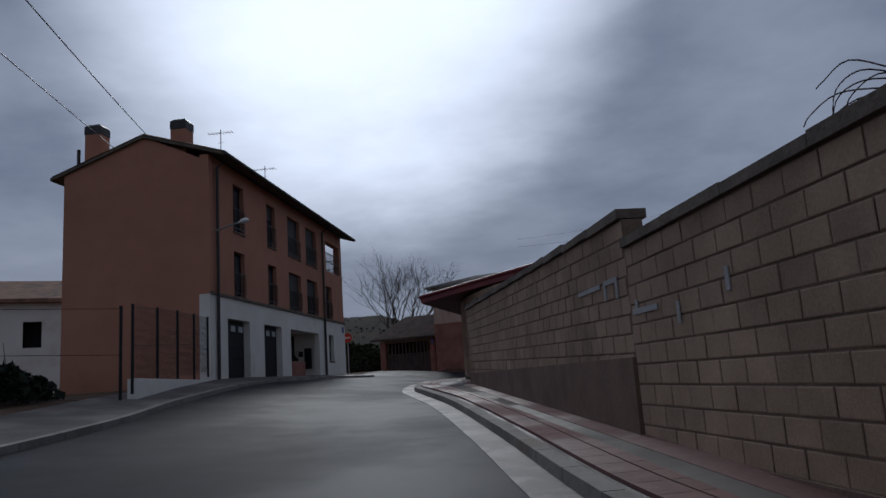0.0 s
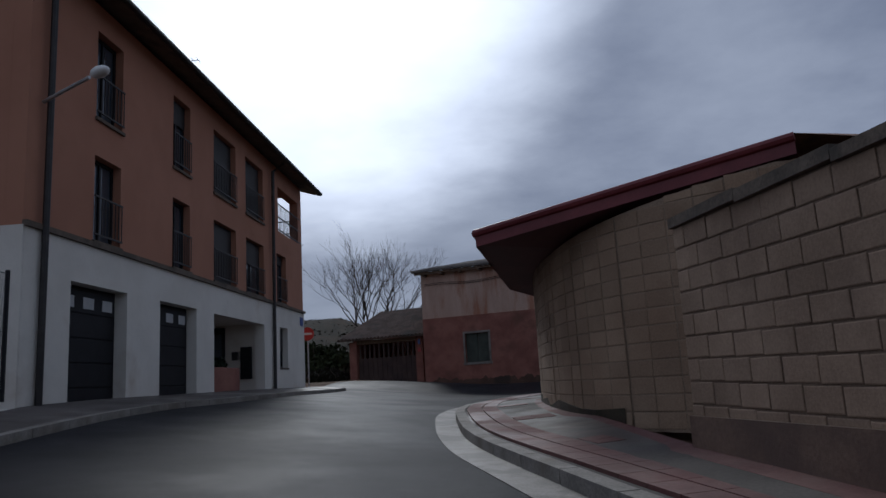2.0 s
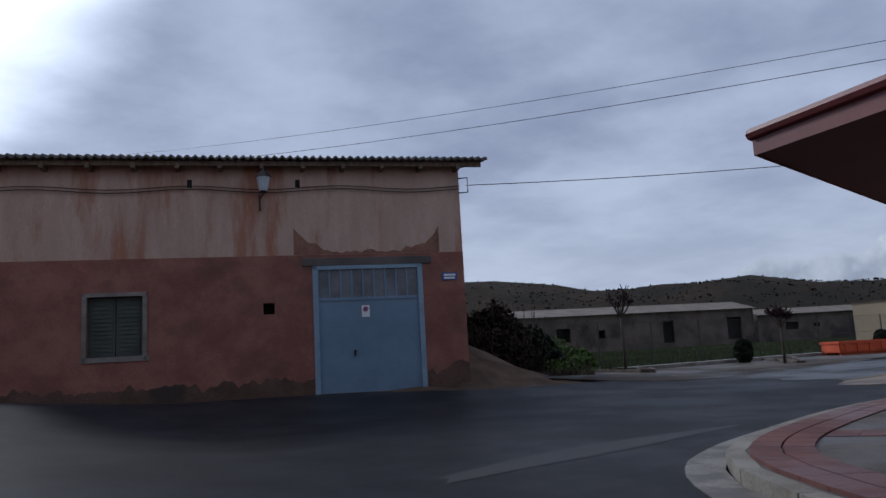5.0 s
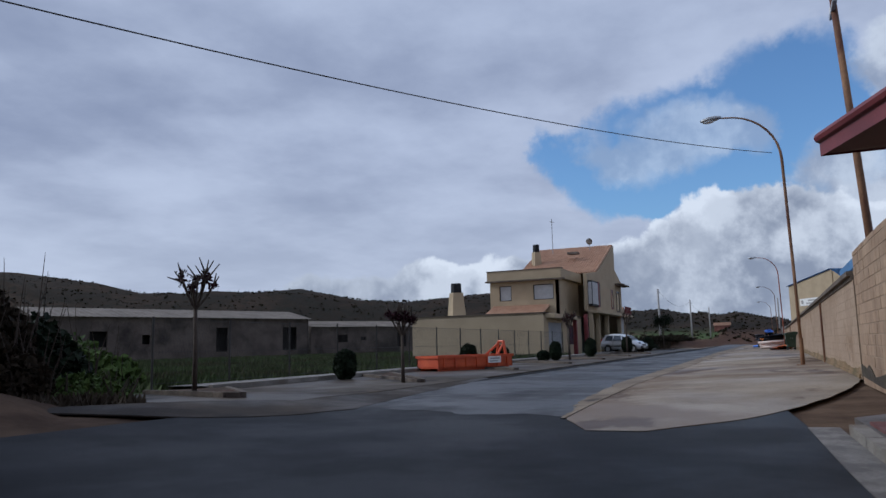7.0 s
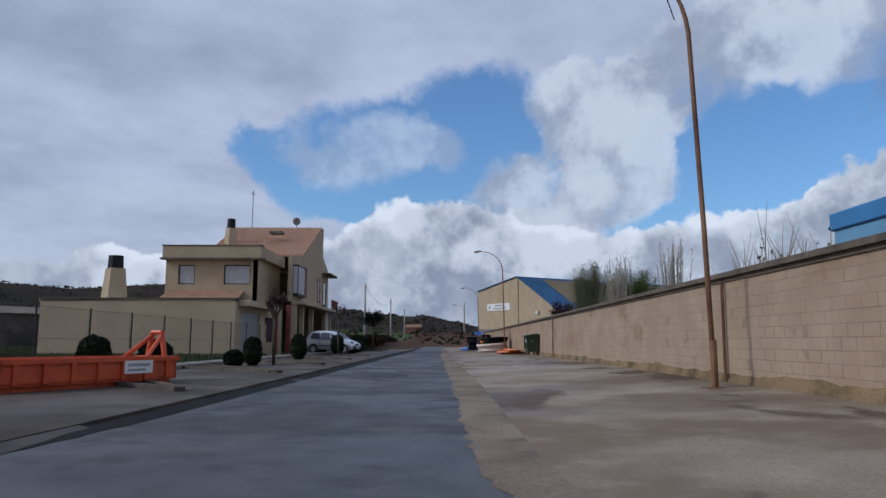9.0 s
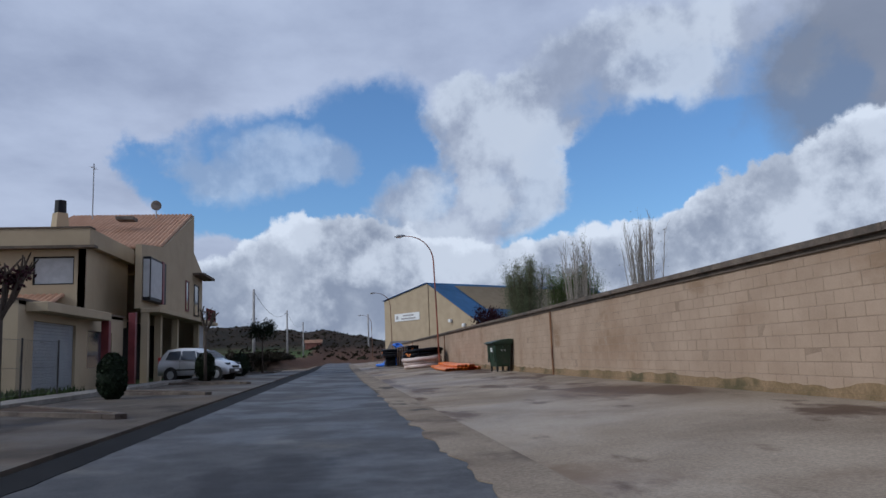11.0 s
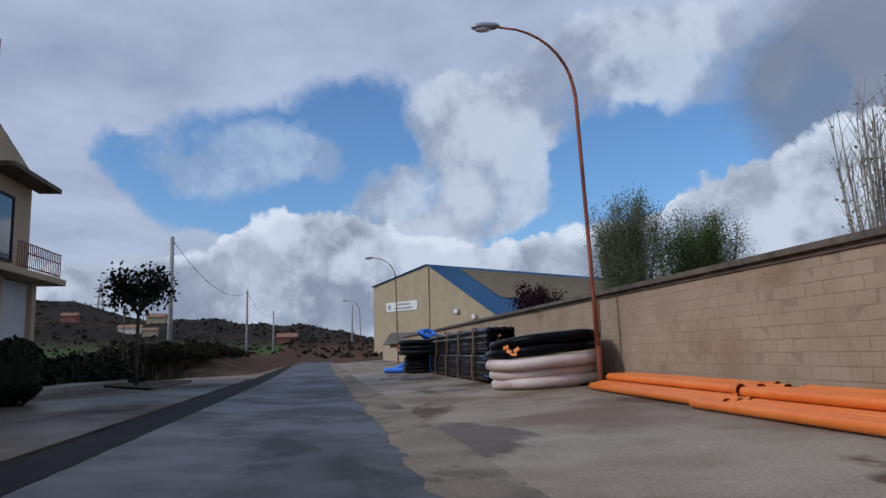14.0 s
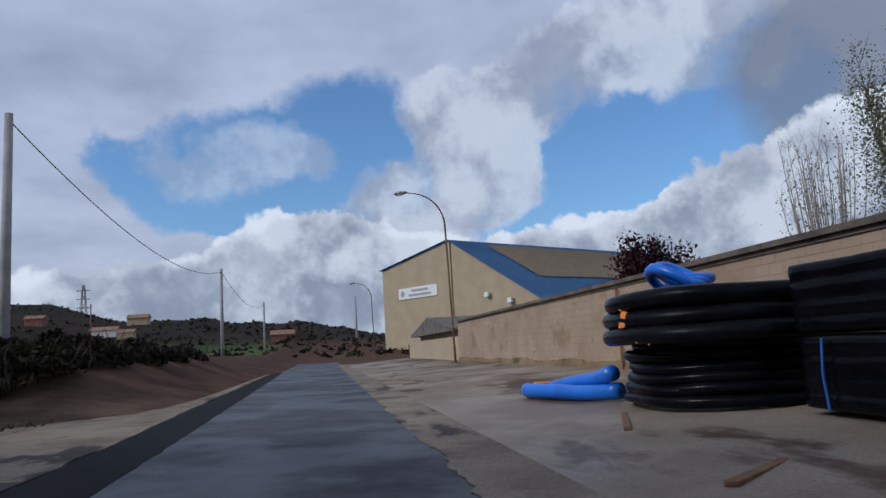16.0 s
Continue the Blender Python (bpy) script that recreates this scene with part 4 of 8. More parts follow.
# corner building: curved block wall and a low roof with red eaves
corner = thing("corner_building", (2.0, 27.0, 1.2), "tan block building with a rounded corner and dark red eaves", "building")
top_c = lambda x, y: float(np.interp(x, [-2.7, -0.2], [3.56, 3.95])) if y < 23.8 else float(np.interp(y + max(0.0, x) * 0.3, [23.8, 28, 33, 37], [3.58, 3.70, 3.82, 4.0]))
part("wall", wall_core(curve[::-1], 0.25, foot, top_c, mortar), mortar, corner)
curve_f = curve[::-1]
wall_c = corner.children[0]
eave_pts = [(-0.1, 20.45), (-3.66, 22.5), (-3.15, 28.2), (-1.65, 33.9), (7.2, 36.45), (7.7, 33.6)]
eave_z = [3.98, 3.57, 3.62, 3.80, 4.10, 4.2]
apex = Vector((6.5, 25.5, 5.3))
bm = bmesh.new()
low = [bm.verts.new((*p, z)) for p, z in zip(eave_pts, eave_z)]
high = [bm.verts.new((*p, z + 0.22)) for p, z in zip(eave_pts, eave_z)]
for i in range(len(low) - 1):
    bm.faces.new((low[i], low[i + 1], high[i + 1], high[i]))
part("fascia", bm, red_paint, corner, "dark red painted fascia board")
for a, b, za, zb in zip(eave_pts, eave_pts[1:], eave_z, eave_z[1:]):
    part("eaves_gutter", one_tube([(*a, za + 0.19), (*b, zb + 0.19)], 0.055, 8), red_paint, corner, "dark red half-round gutter")
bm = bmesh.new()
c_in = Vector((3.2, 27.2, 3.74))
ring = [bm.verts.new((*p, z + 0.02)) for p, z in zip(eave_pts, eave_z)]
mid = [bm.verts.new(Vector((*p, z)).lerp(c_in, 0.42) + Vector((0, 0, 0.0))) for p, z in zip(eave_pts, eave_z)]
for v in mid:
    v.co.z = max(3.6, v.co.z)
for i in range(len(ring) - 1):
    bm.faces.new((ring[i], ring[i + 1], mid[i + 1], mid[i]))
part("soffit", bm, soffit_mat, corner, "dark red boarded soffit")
bm = bmesh.new()
ring = [bm.verts.new((*p, z + 0.23)) for p, z in zip(eave_pts, eave_z)]
tip = bm.verts.new(apex)
back = bm.verts.new((5.5, 22.5, 4.2))
for i in range(len(ring) - 1):
    bm.faces.new((ring[i], ring[i + 1], tip))
bm.faces.new((ring[0], tip, back))
bm.faces.new((ring[-1], back, tip))
part("roof", bm, roof_tile, corner)

# damp foot of the curved wall
cs = np.concatenate([[0], np.cumsum(np.linalg.norm(np.diff(curve, axis=0), axis=1))])
bm = bmesh.new()
prev = None
for p, u in zip(shifted(curve, -0.024), cs):
    zl = float(ground(*p)) + 0.1
    if p[1] < 21.4:
        continue
    zh = zl + 0.20 + 0.16 * noise.noise(Vector((u * 0.9, 0, 2))) + 0.10 * noise.noise(Vector((u * 4.1, 0, 5)))
    q = [bm.verts.new((p[0], p[1], zl)), bm.verts.new((p[0], p[1], zh)), bm.verts.new((p[0] + 0.05, p[1] - 0.02, zh))]
    if prev:
        bm.faces.new((prev[0], q[0], q[1], prev[1]))
        bm.faces.new((prev[1], q[1], q[2], prev[2]))
    prev = q
part("damp_foot", bm, mat("black_damp_dirt", (0.035, 0.026, 0.018), (0.075, 0.055, 0.035), 2.0, 0.95, None, 0.7, 25, ((0.03, 0.032, 0.014), 1.2, 0.5, 0.66)), corner, "dark damp dirt along the foot of the wall")

# wall along the second street
W2 = [(126.0, 35.4), (16.6, 35.4)]
foot2 = lambda x, y: float(ground(x, y - 0.3)) - 0.1
wall_2 = setting("wall_2", wall_core(resample(W2, 60), 0.2, foot2, lambda x, y: 3.52, mortar), mortar, "long tan concrete block wall with dark coping and water stains", "wall")
bm, bm2 = bmesh.new(), bmesh.new()
for i in range(109):
    box(bm, 16.6 + i + 0.004, 17.6 + i - 0.004, 35.12, 35.52, 3.54, 3.64)
box(bm2, 16.6, 126.0, 35.18, 35.44, 3.46, 3.54)
part("coping", bm, coping_mat, wall_2)
part("coping_bed", bm2, coping_mat, wall_2)
moss_foot = mat("mossy_damp_foot", (0.20, 0.135, 0.065), (0.30, 0.20, 0.11), 0.9, 0.95, None, 0.5, 30, ((0.085, 0.07, 0.03), 0.7, 0.5, 0.66))
bm = bmesh.new()
prev = None
for i in range(548):
    x = 16.7 + 0.2 * i
    top = 1.60 + 0.10 * noise.noise(Vector((x * 0.35, 0, 1))) + 0.07 * noise.noise(Vector((x * 1.7, 0, 4))) + 0.03 * noise.noise(Vector((x * 6.0, 0, 7)))
    q = [bm.verts.new((x, y, z)) for y, z in ((35.414, 0.95), (35.414, top), (35.40, top))]
    if prev:
        bm.faces.new((prev[0], q[0], q[1], prev[1]))
        bm.faces.new((prev[1], q[1], q[2], prev[2]))
    prev = q
part("damp_foot", bm, moss_foot, wall_2, "ragged mossy damp foot of the wall")
part("footing", one_box(16.7, 126, 35.41, 35.45, 0.9, 1.47), moss_foot, wall_2, "damp mossy footing")
for xj in (27.6, 52.0, 78.6, 103.0):
    part("downpipe", one_tube([(xj, 35.47, 1.35), (xj, 35.47, 3.45)], 0.035, 8), rust_steel, wall_2, "rusty vertical pipe at a wall joint")
# wall beyond, stepping down to the warehouse yard
part("end_section", one_box(126.0, 150.0, 35.15, 35.4, 1.0, 2.75), tan_plaster, wall_2)


# ---- apartment building ----
apt = thing("apartment_building", (-13.0, 31.0, 1.7), "three-storey terracotta apartment building with white ground floor and garages", "building")
BX, BY0, BY1, BZ = -10.5, 22.9, 38.7, 1.55
face = pose(BX, 0, 0, 0, 0, 90)            # x of the frame runs along +y, its +y points to -x
garages = [(24.15, 26.02), (27.38, 29.25)]
g_holes = [(a, b, BZ - 0.1, 3.78) for a, b in garages] + [(30.3, 34.2, BZ - 0.1, 3.76), (35.75, 36.62, 2.50, 3.79)]
cols = [(24.82, 25.75), (28.0, 28.92), (30.36, 31.95), (32.75, 34.32)]
w_holes = [(a, b, 4.60, 6.18) for a, b in cols] + [(a, b, 6.90, 8.60) for a, b in cols] + [(35.62, 36.66, 4.60, 6.20), (35.85, 38.25, 6.98, 8.48)]
part("wall", wall_holes(bmesh.new(), BY0, BY1, BZ - 0.4, 4.48, 0.3, g_holes, pose(BX + 0.03, 0, 0, 0, 0, 90)), white_plaster, apt, "white rendered ground floor")
part("wall", wall_holes(bmesh.new(), BY0, BY1, 4.48, 9.12, 0.3, w_holes, face), orange_plaster, apt, "terracotta rendered upper floors")
# gable end, rear and far end
ridge_x, back_x = -12.75, -15.62
bm = bmesh.new()
prism(bm, [(BX - 0.302, BZ - 0.5), (BX - 0.302, 9.02), (ridge_x, 9.95), (back_x, 8.9), (back_x, BZ - 0.5)], 0.3, pose(0, BY0, 0))
part("gable_wall", bm, orange_plaster, apt)
bm = bmesh.new()
prism(bm, [(BX - 0.302, BZ - 0.5), (BX - 0.302, 6.9), (BX - 2.3, 6.9), (BX - 2.3, 9.1), (ridge_x, 9.95), (back_x, 8.9), (back_x, BZ - 0.5)], 0.3, pose(0, BY1 - 0.3, 0))
part("gable_wall", bm, orange_plaster, apt)
part("rear_wall", one_box(back_x, back_x + 0.3, BY0 + 0.3, BY1 - 0.3, BZ - 0.5, 8.9), orange_plaster, apt)
part("white_return", one_box(BX - 0.34, BX + 0.026, BY0 - 0.03, BY0 - 0.004, BZ - 0.4, 4.48), white_plaster, apt)
part("string_course", one_box(BX, BX + 0.09, BY0 - 0.02, BY1 + 0.02, 4.46, 4.55), coping_mat, apt, "dark moulding between the floors")
# slabs and a backing wall coloured near-black as the shade behind the windows
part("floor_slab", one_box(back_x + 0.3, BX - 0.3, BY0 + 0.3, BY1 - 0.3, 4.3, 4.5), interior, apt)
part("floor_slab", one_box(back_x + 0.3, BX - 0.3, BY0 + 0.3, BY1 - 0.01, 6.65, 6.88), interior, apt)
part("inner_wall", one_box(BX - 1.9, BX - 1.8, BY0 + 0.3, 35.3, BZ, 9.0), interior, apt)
# roof with eaves, verge and rows of tiles
bm = bmesh.new()
for xa, za, xb, zb in ((ridge_x, 10.02, BX + 0.55, 9.14), (ridge_x, 10.02, back_x - 0.45, 8.86)):
    n = 44
    for i in range(n):
        y0, y1 = BY0 - 0.12 + i * (BY1 - BY0 + 0.9) / n, BY0 - 0.12 + (i + 1) * (BY1 - BY0 + 0.9) / n
        prev = None
        for k in range(5):
            y = y0 + (y1 - y0) * k / 4
            lift = 0.06 * math.sin(math.pi * k / 4)
            q = [bm.verts.new((xa, y, za + lift)), bm.verts.new((xb, y, zb + lift))]
            if prev:
                bm.faces.new((prev[0], prev[1], q[1], q[0]))
            prev = q
part("roof", bm, roof_tile, apt)
bm = bmesh.new()
prism(bm, [(BX + 0.55, 9.02), (BX + 0.55, 9.12), (ridge_x, 10.0), (back_x - 0.45, 8.84), (back_x - 0.45, 8.74), (ridge_x, 9.9)], BY1 - BY0 + 0.88, pose(0, BY0 - 0.1, 0))
part("roof_deck", bm, coping_mat, apt)
part("eaves_gutter", one_tube([(BX + 0.60, BY0 - 0.1, 9.08), (BX + 0.60, BY1 + 0.75, 9.08)], 0.065, 8), dark_metal, apt)
for y in (23.3, 34.98):
    part("downpipe", one_tube([(BX + 0.5, y, 9.0), (BX + 0.12, y, 8.75), (BX + 0.10, y, BZ)], 0.055, 8), dark_metal, apt, "dark brown downpipe")
for x, y, z, w in ((-11.74, 23.55, 10.62, 0.28), (-14.86, 23.55, 10.78, 0.29)):
    ch = part("chimney", one_box(x - w, x + w, y - w, y + w, 8.8, z - 0.36, 0.02), orange_plaster, apt)
    bm = bmesh.new()
    tube(bm, [(x, y, z - 0.36), (x, y, z - 0.08), (x, y, z)], [w * 1.45, w * 1.45, w * 1.05], 4)
    bmesh.ops.rotate(bm, verts=bm.verts, cent=(x, y, z), matrix=Matrix.Rotation(radians(45), 3, "Z"))
    part("chimney_cap", bm, dark_metal, ch)
part("vent_pipe", one_tube([(-15.45, 23.4, 8.8), (-15.45, 23.4, 9.95)], 0.06, 8), dark_metal, apt)


rail_bar = mesh_of("baluster", one_box(-0.007, 0.007, -0.007, 0.007, 0, 0.7), dark_metal)


def shutter_window(y0, y1, z0, z1, owner, rail=True, drop=1.0, deep=0.16):
    """A window in the street face: frame, glass, slatted blind and a French-balcony rail."""
    x = BX - deep
    bm = bmesh.new()
    for a, b, c, d in ((y0, y0 + 0.06, z0, z1), (y1 - 0.06, y1, z0, z1), (y0, y1, z0, z0 + 0.07), (y0, y1, z1 - 0.06, z1), ((y0 + y1) / 2 - 0.03, (y0 + y1) / 2 + 0.03, z0, z1)):
        box(bm, x - 0.06, x, a, b, c, d)
    win = part("window", bm, black_paint, owner)
    part("pane", one_box(x - 0.045, x - 0.035, y0 + 0.03, y1 - 0.03, z0 + 0.03, z1 - 0.03), glass_mat, win)
    if drop > 0.02:
        bm = bmesh.new()
        n = int((z1 - z0) * drop / 0.05)
        outline = [(x + 0.001, z1)]
        for i in range(n):
            zt = z1 - i * 0.05
            outline += [(x + 0.018, zt - 0.004), (x + 0.018, zt - 0.044), (x + 0.010, zt - 0.047), (x + 0.010, zt - 0.05)]
        outline.append((x + 0.001, z1 - n * 0.05))
        prism(bm, outline, y1 - y0 - 0.02, pose(0, y0 + 0.01, 0))
        part("roller_shutter", bm, shutter_mat, win, "dark slatted roller shutter")
    part("sill", one_box(BX - 0.2, BX + 0.05, y0 - 0.04, y1 + 0.04, z0 - 0.06, z0), coping_mat, win)
    if rail:
        for z in (z0 + 0.10, z0 + 0.80):
            part("rail", one_box(BX + 0.02, BX + 0.045, y0 - 0.02, y1 + 0.02, z, z + 0.03), dark_metal, win)
        n = int((y1 - y0) / 0.11)
        for i in range(n + 1):
            ob = part("baluster", rail_bar, None, win)
            ob.matrix_basis = pose(BX + 0.033, y0 + (y1 - y0) * i / n, z0 + 0.1)
    return win


drops = {0: (0.0, 0.0), 1: (0.0, 0.35), 2: (1.0, 1.0), 3: (0.45, 1.0)}
for i, (a, b) in enumerate(cols):
    shutter_window(a, b, 4.60, 6.18, apt, True, drops[i][0])
    shutter_window(a, b, 6.90, 8.60, apt, True, drops[i][1])
shutter_window(35.62, 36.66, 4.60, 6.20, apt, True, 0.2)
shutter_window(35.75, 36.62, 2.50, 3.79, apt, False, 0.6)
# corner loggia
part("loggia_wall", one_box(BX - 2.0, BX - 1.88, 35.5, BY1 - 0.05, 6.88, 9.0), orange_plaster, apt)
part("loggia_wall", one_box(BX - 1.9, BX - 0.3, 35.4, 35.52, 6.88, 9.0), orange_plaster, apt)
part("loggia_ceiling", one_box(BX - 2.0, BX - 0.3, 35.4, BY1, 8.85, 8.98), orange_plaster, apt)
br = part("balcony_railing", one_box(BX - 0.03, BX, 35.85, BY1, 7.9, 7.935), dark_metal, apt, "thin dark balcony railing")
for z in (7.02, 7.45):
    part("rail", one_box(BX - 0.03, BX, 35.85, BY1, z, z + 0.035), dark_metal, br)
for z in (7.02, 7.45, 7.9):
    part("rail", one_box(BX - 1.9, BX - 0.04, BY1 - 0.04, BY1 - 0.01, z, z + 0.035), dark_metal, br)
long_bar = mesh_of("baluster", one_box(-0.007, 0.007, -0.007, 0.007, 0, 0.9), dark_metal)
for i in range(20):
    part("baluster", long_bar, None, br).matrix_basis = pose(BX - 0.015, 35.9 + i * 0.147, 7.0)
for i in range(13):
    part("baluster", long_bar, None, br).matrix_basis = pose(BX - 0.1 - i * 0.14, BY1 - 0.025, 7.0)
part("corner_post", one_tube([(BX - 0.08, BY1 - 0.08, 6.88), (BX - 0.08, BY1 - 0.08, 8.95)], 0.05, 8), dark_metal, apt)
# garage doors
for a, b in garages:
    gd = part("garage_door", one_box(BX - 0.28, BX - 0.22, a, b, BZ - 0.05, 3.78), black_paint, apt, "black sectional garage door with small lights")
    for i in range(5):
        z = BZ + 0.05 + i * 0.43
        part("panel", one_box(BX - 0.218, BX - 0.20, a + 0.03, b - 0.03, z, z + 0.40, 0.006), black_paint, gd)
    # panes given a matt pale colour in place of their bright reflection
    for k in range(3):
        c = a + (b - a) * (k + 0.5) / 3
        part("door_light", one_box(BX - 0.202, BX - 0.192, c - 0.17, c + 0.17, 3.40, 3.60), pale_panel_mat, gd, "glass light with its bright reflection painted pale")
# porch
part("porch_back", one_box(BX - 1.75, BX - 1.65, 30.0, 34.5, BZ - 0.3, 4.2), white_plaster, apt)
part("porch_side", one_box(BX - 1.7, BX - 0.28, 30.05, 30.2, BZ - 0.3, 4.2), white_plaster, apt)
part("porch_side", one_box(BX - 1.7, BX - 0.28, 34.3, 34.45, BZ - 0.3, 4.2), white_plaster, apt)
part("porch_ceiling", one_box(BX - 1.7, BX - 0.28, 30.0, 34.5, 3.80, 3.9), white_plaster, apt)
part("porch_floor", one_box(BX - 1.7, BX + 0.0, 30.0, 34.5, BZ - 0.3, BZ + 0.2), pave_red, apt)
pd = part("entrance_door", one_box(BX - 1.64, BX - 1.22, 34.24, 34.31, BZ, 3.74, 0.01), black_paint, apt, "black entrance door")
part("door_glass", one_box(BX - 1.56, BX - 1.30, 34.228, 34.242, 2.7, 3.55), glass_mat, pd)
part("door_handle", one_tube([(BX - 1.28, 34.20, 2.45), (BX - 1.28, 34.20, 2.75)], 0.014, 6), dark_metal, pd)
lb = part("letter_box_panel", one_box(BX - 0.73, BX - 0.39, 34.22, 34.31, 2.18, 3.13, 0.01), black_paint, apt, "black letter box panel")
for k in range(5):
    part("letter_flap", one_box(BX - 0.71, BX - 0.41, 34.207, 34.222, 2.23 + 0.175 * k, 2.37 + 0.175 * k, 0.004), black_paint, lb)
part("entry_phone", one_box(BX - 1.0, BX - 0.80, 34.22, 34.31, 2.75, 3.0, 0.015), dark_metal, apt, "small dark entry phone box")
pl = part("planter", one_box(BX - 0.55, BX - 0.05, 30.35, 32.3, BZ - 0.2, 2.45, 0.02), rust_plaster, apt, "low brick planter wall")
bm = bmesh.new()
leaf_cloud(bm, (BX - 0.3, 31.2, 2.55), (0.22, 0.7, 0.2), 260, 0.06, random.Random(3), 0.1)
part("planting", bm, leaf_dark, pl)
part("street_sign", one_box(BX + 0.03, BX + 0.05, 38.15, 38.5, 4.0, 4.3), sign_blue, apt, "small blue plaque")


def antenna(x, y, z, h, name_label):
    an = thing("roof_antenna", (x, y, z), name_label, "antenna", "roof antennas")
    part("mast", one_tube([(x, y, z), (x, y, z + h)], 0.018 if h < 3 else 0.045, 6), galv, an)
    bm = bmesh.new()
    tube(bm, [(x - 0.5, y, z + h * 0.92), (x + 0.5, y, z + h * 0.92)], 0.010, 6)
    for i in range(8):
        u = x - 0.45 + i * 0.13
        tube(bm, [(u, y - 0.18, z + h * 0.92), (u, y + 0.18, z + h * 0.92)], 0.007, 5)
    part("boom", bm, galv, an)
    bm = bmesh.new()
    for k in (0.3, 0.5, 0.7):
        tube(bm, [(x - 0.12, y, z + h * k), (x + 0.12, y, z + h * k + 0.05)], 0.008, 5)
    part("dipoles", bm, galv, an)
    return an


antenna(-11.9, 27.0, 9.6, 1.9, "thin metal television antenna on a tiled roof")
antenna(-11.9, 31.6, 9.6, 1.7, "thin metal television antenna on a tiled roof")

# wall lamp on the building's corner
wl = thing("wall_lamp", (BX + 0.1, 23.3, 6.6), "street lamp on a curved arm fixed to the building corner", "street lamp")
part("arm", one_tube([(BX + 0.05, 23.2, 6.55), (BX + 0.6, 22.95, 6.62), (BX + 1.1, 22.7, 6.66)], 0.03, 8), galv, wl)
bm = bmesh.new()
bmesh.ops.create_uvsphere(bm, u_segments=12, v_segments=8, radius=0.2)
bm.transform(pose(BX + 1.35, 22.55, 6.66, 0, 0, -30) @ Matrix.Diagonal((1.05, 0.55, 0.42, 1)))
part("lamp_head", bm, white_paint, wl, "white lamp head", True)


# road sign at the far corner
rs = thing("road_sign", (-10.95, 41.0, 1.6), "round red and white road sign on a thin post", "road sign")
part("post", one_tube([(-10.95, 41.0, 1.3), (-10.95, 41.0, 4.15)], 0.03, 8), galv, rs)
part("disc", one_tube([(-10.95, 40.96, 3.9), (-10.95, 40.94, 3.9)], 0.26, 24), sign_red, rs, "red disc")
part("bar", one_box(-11.12, -10.78, 40.925, 40.938, 3.86, 3.94), white_paint, rs, "white bar")


# ---- old agricultural building ----
old = thing("old_barn_house", (-2.0, 49.5, 1.5), "old two-storey building with stained cream and worn red render", "building")
OA, OB = (-7.35, 50.12), (3.55, 46.32)
o_len = math.hypot(OB[0] - OA[0], OB[1] - OA[1])
om = along(OA, OB)


def o_at(x):
    """Distance along the facade for a plan x."""
    return (x - OA[0]) / (OB[0] - OA[0]) * o_len


d0, d1 = o_at(-0.2), o_at(2.48)
wn0, wn1 = o_at(-5.2), o_at(-4.02)
h0, h1 = o_at(-1.36), o_at(-1.10)
o_holes = [(d0, d1, 0.0, 4.66), (wn0, wn1, 2.62, 4.05), (h0, h1, 3.48, 3.76)]
part("wall", wall_holes(bmesh.new(), 0, o_len, 0.9, 4.95, 0.45, o_holes, om @ pose(0, -0.02, 0)), rust_plaster, old, "worn reddish lower render")
part("wall", wall_holes(bmesh.new(), 0, o_len, 4.95, 7.28, 0.45, [], om), cream_plaster, old, "stained cream upper render")
for u in (0.0, o_len):
    m2 = om @ pose(u, 0, 0, 0, 0, 90)
    bm = bmesh.new()
    s = 1 if u == 0 else 1
    box(bm, 0.45, 8.0, 0.0 if u else -0.4, 0.4 if u else 0.0, 0.9, 7.25, m2)
    part("side_wall", bm, rust_plaster, old)
part("rear_wall", one_box(0, o_len, 7.8, 8.1, 0.9, 8.5, 0, om), rust_plaster, old)
# corrugated roof sheet that falls to the street
bm = bmesh.new()
n = 220
prev = None
for i in range(n + 1):
    u = -0.35 + (o_len + 1.05) * i / n
    w = 0.045 * math.sin(u / 0.19 * 2 * math.pi)
    q = [bm.verts.new(om @ Vector((u, -0.5, 7.40 + w))), bm.verts.new(om @ Vector((u, 8.4, 9.1 + w))), bm.verts.new(om @ Vector((u, -0.5, 7.33 + w))), bm.verts.new(om @ Vector((u, 8.4, 9.03 + w)))]
    if prev:
        bm.faces.new((prev[0], q[0], q[1], prev[1]))
        bm.faces.new((prev[2], prev[3], q[3], q[2]))
        bm.faces.new((prev[0], prev[2], q[2], q[0]))
    prev = q
part("roof", bm, grey_roof, old, "dark weathered corrugated roof", True)
for i in range(12):
    u = 0.3 + i * (o_len - 0.4) / 11
    part("rafter_end", one_box(u - 0.05, u + 0.05, -0.42, 0.3, 7.12, 7.26, 0, om), pole_wood, old)
part("wall_plate", one_box(-0.2, o_len + 0.55, -0.36, -0.26, 7.2, 7.32, 0, om), pole_wood, old)
# blue vehicle door
bm = bmesh.new()
for a, b, c, d in ((d0 - 0.0, d0 + 0.13, 1.2, 4.66), (d1 - 0.13, d1, 1.2, 4.66), (d0, d1, 4.56, 4.66)):
    box(bm, a, b, -0.05, 0.1, c, d, om)
bd = part("vehicle_door", bm, mat("door_frame_paint", (0.20, 0.29, 0.37), (0.26, 0.36, 0.45), 1.5, 0.55, None, 0.1, 40), old, "blue-grey steel vehicle door with a glazed top")
part("door_leaf", one_box(d0 + 0.13, d1 - 0.13, 0.02, 0.07, 1.2, 3.78, 0, om), blue_door, bd)
nb = 9
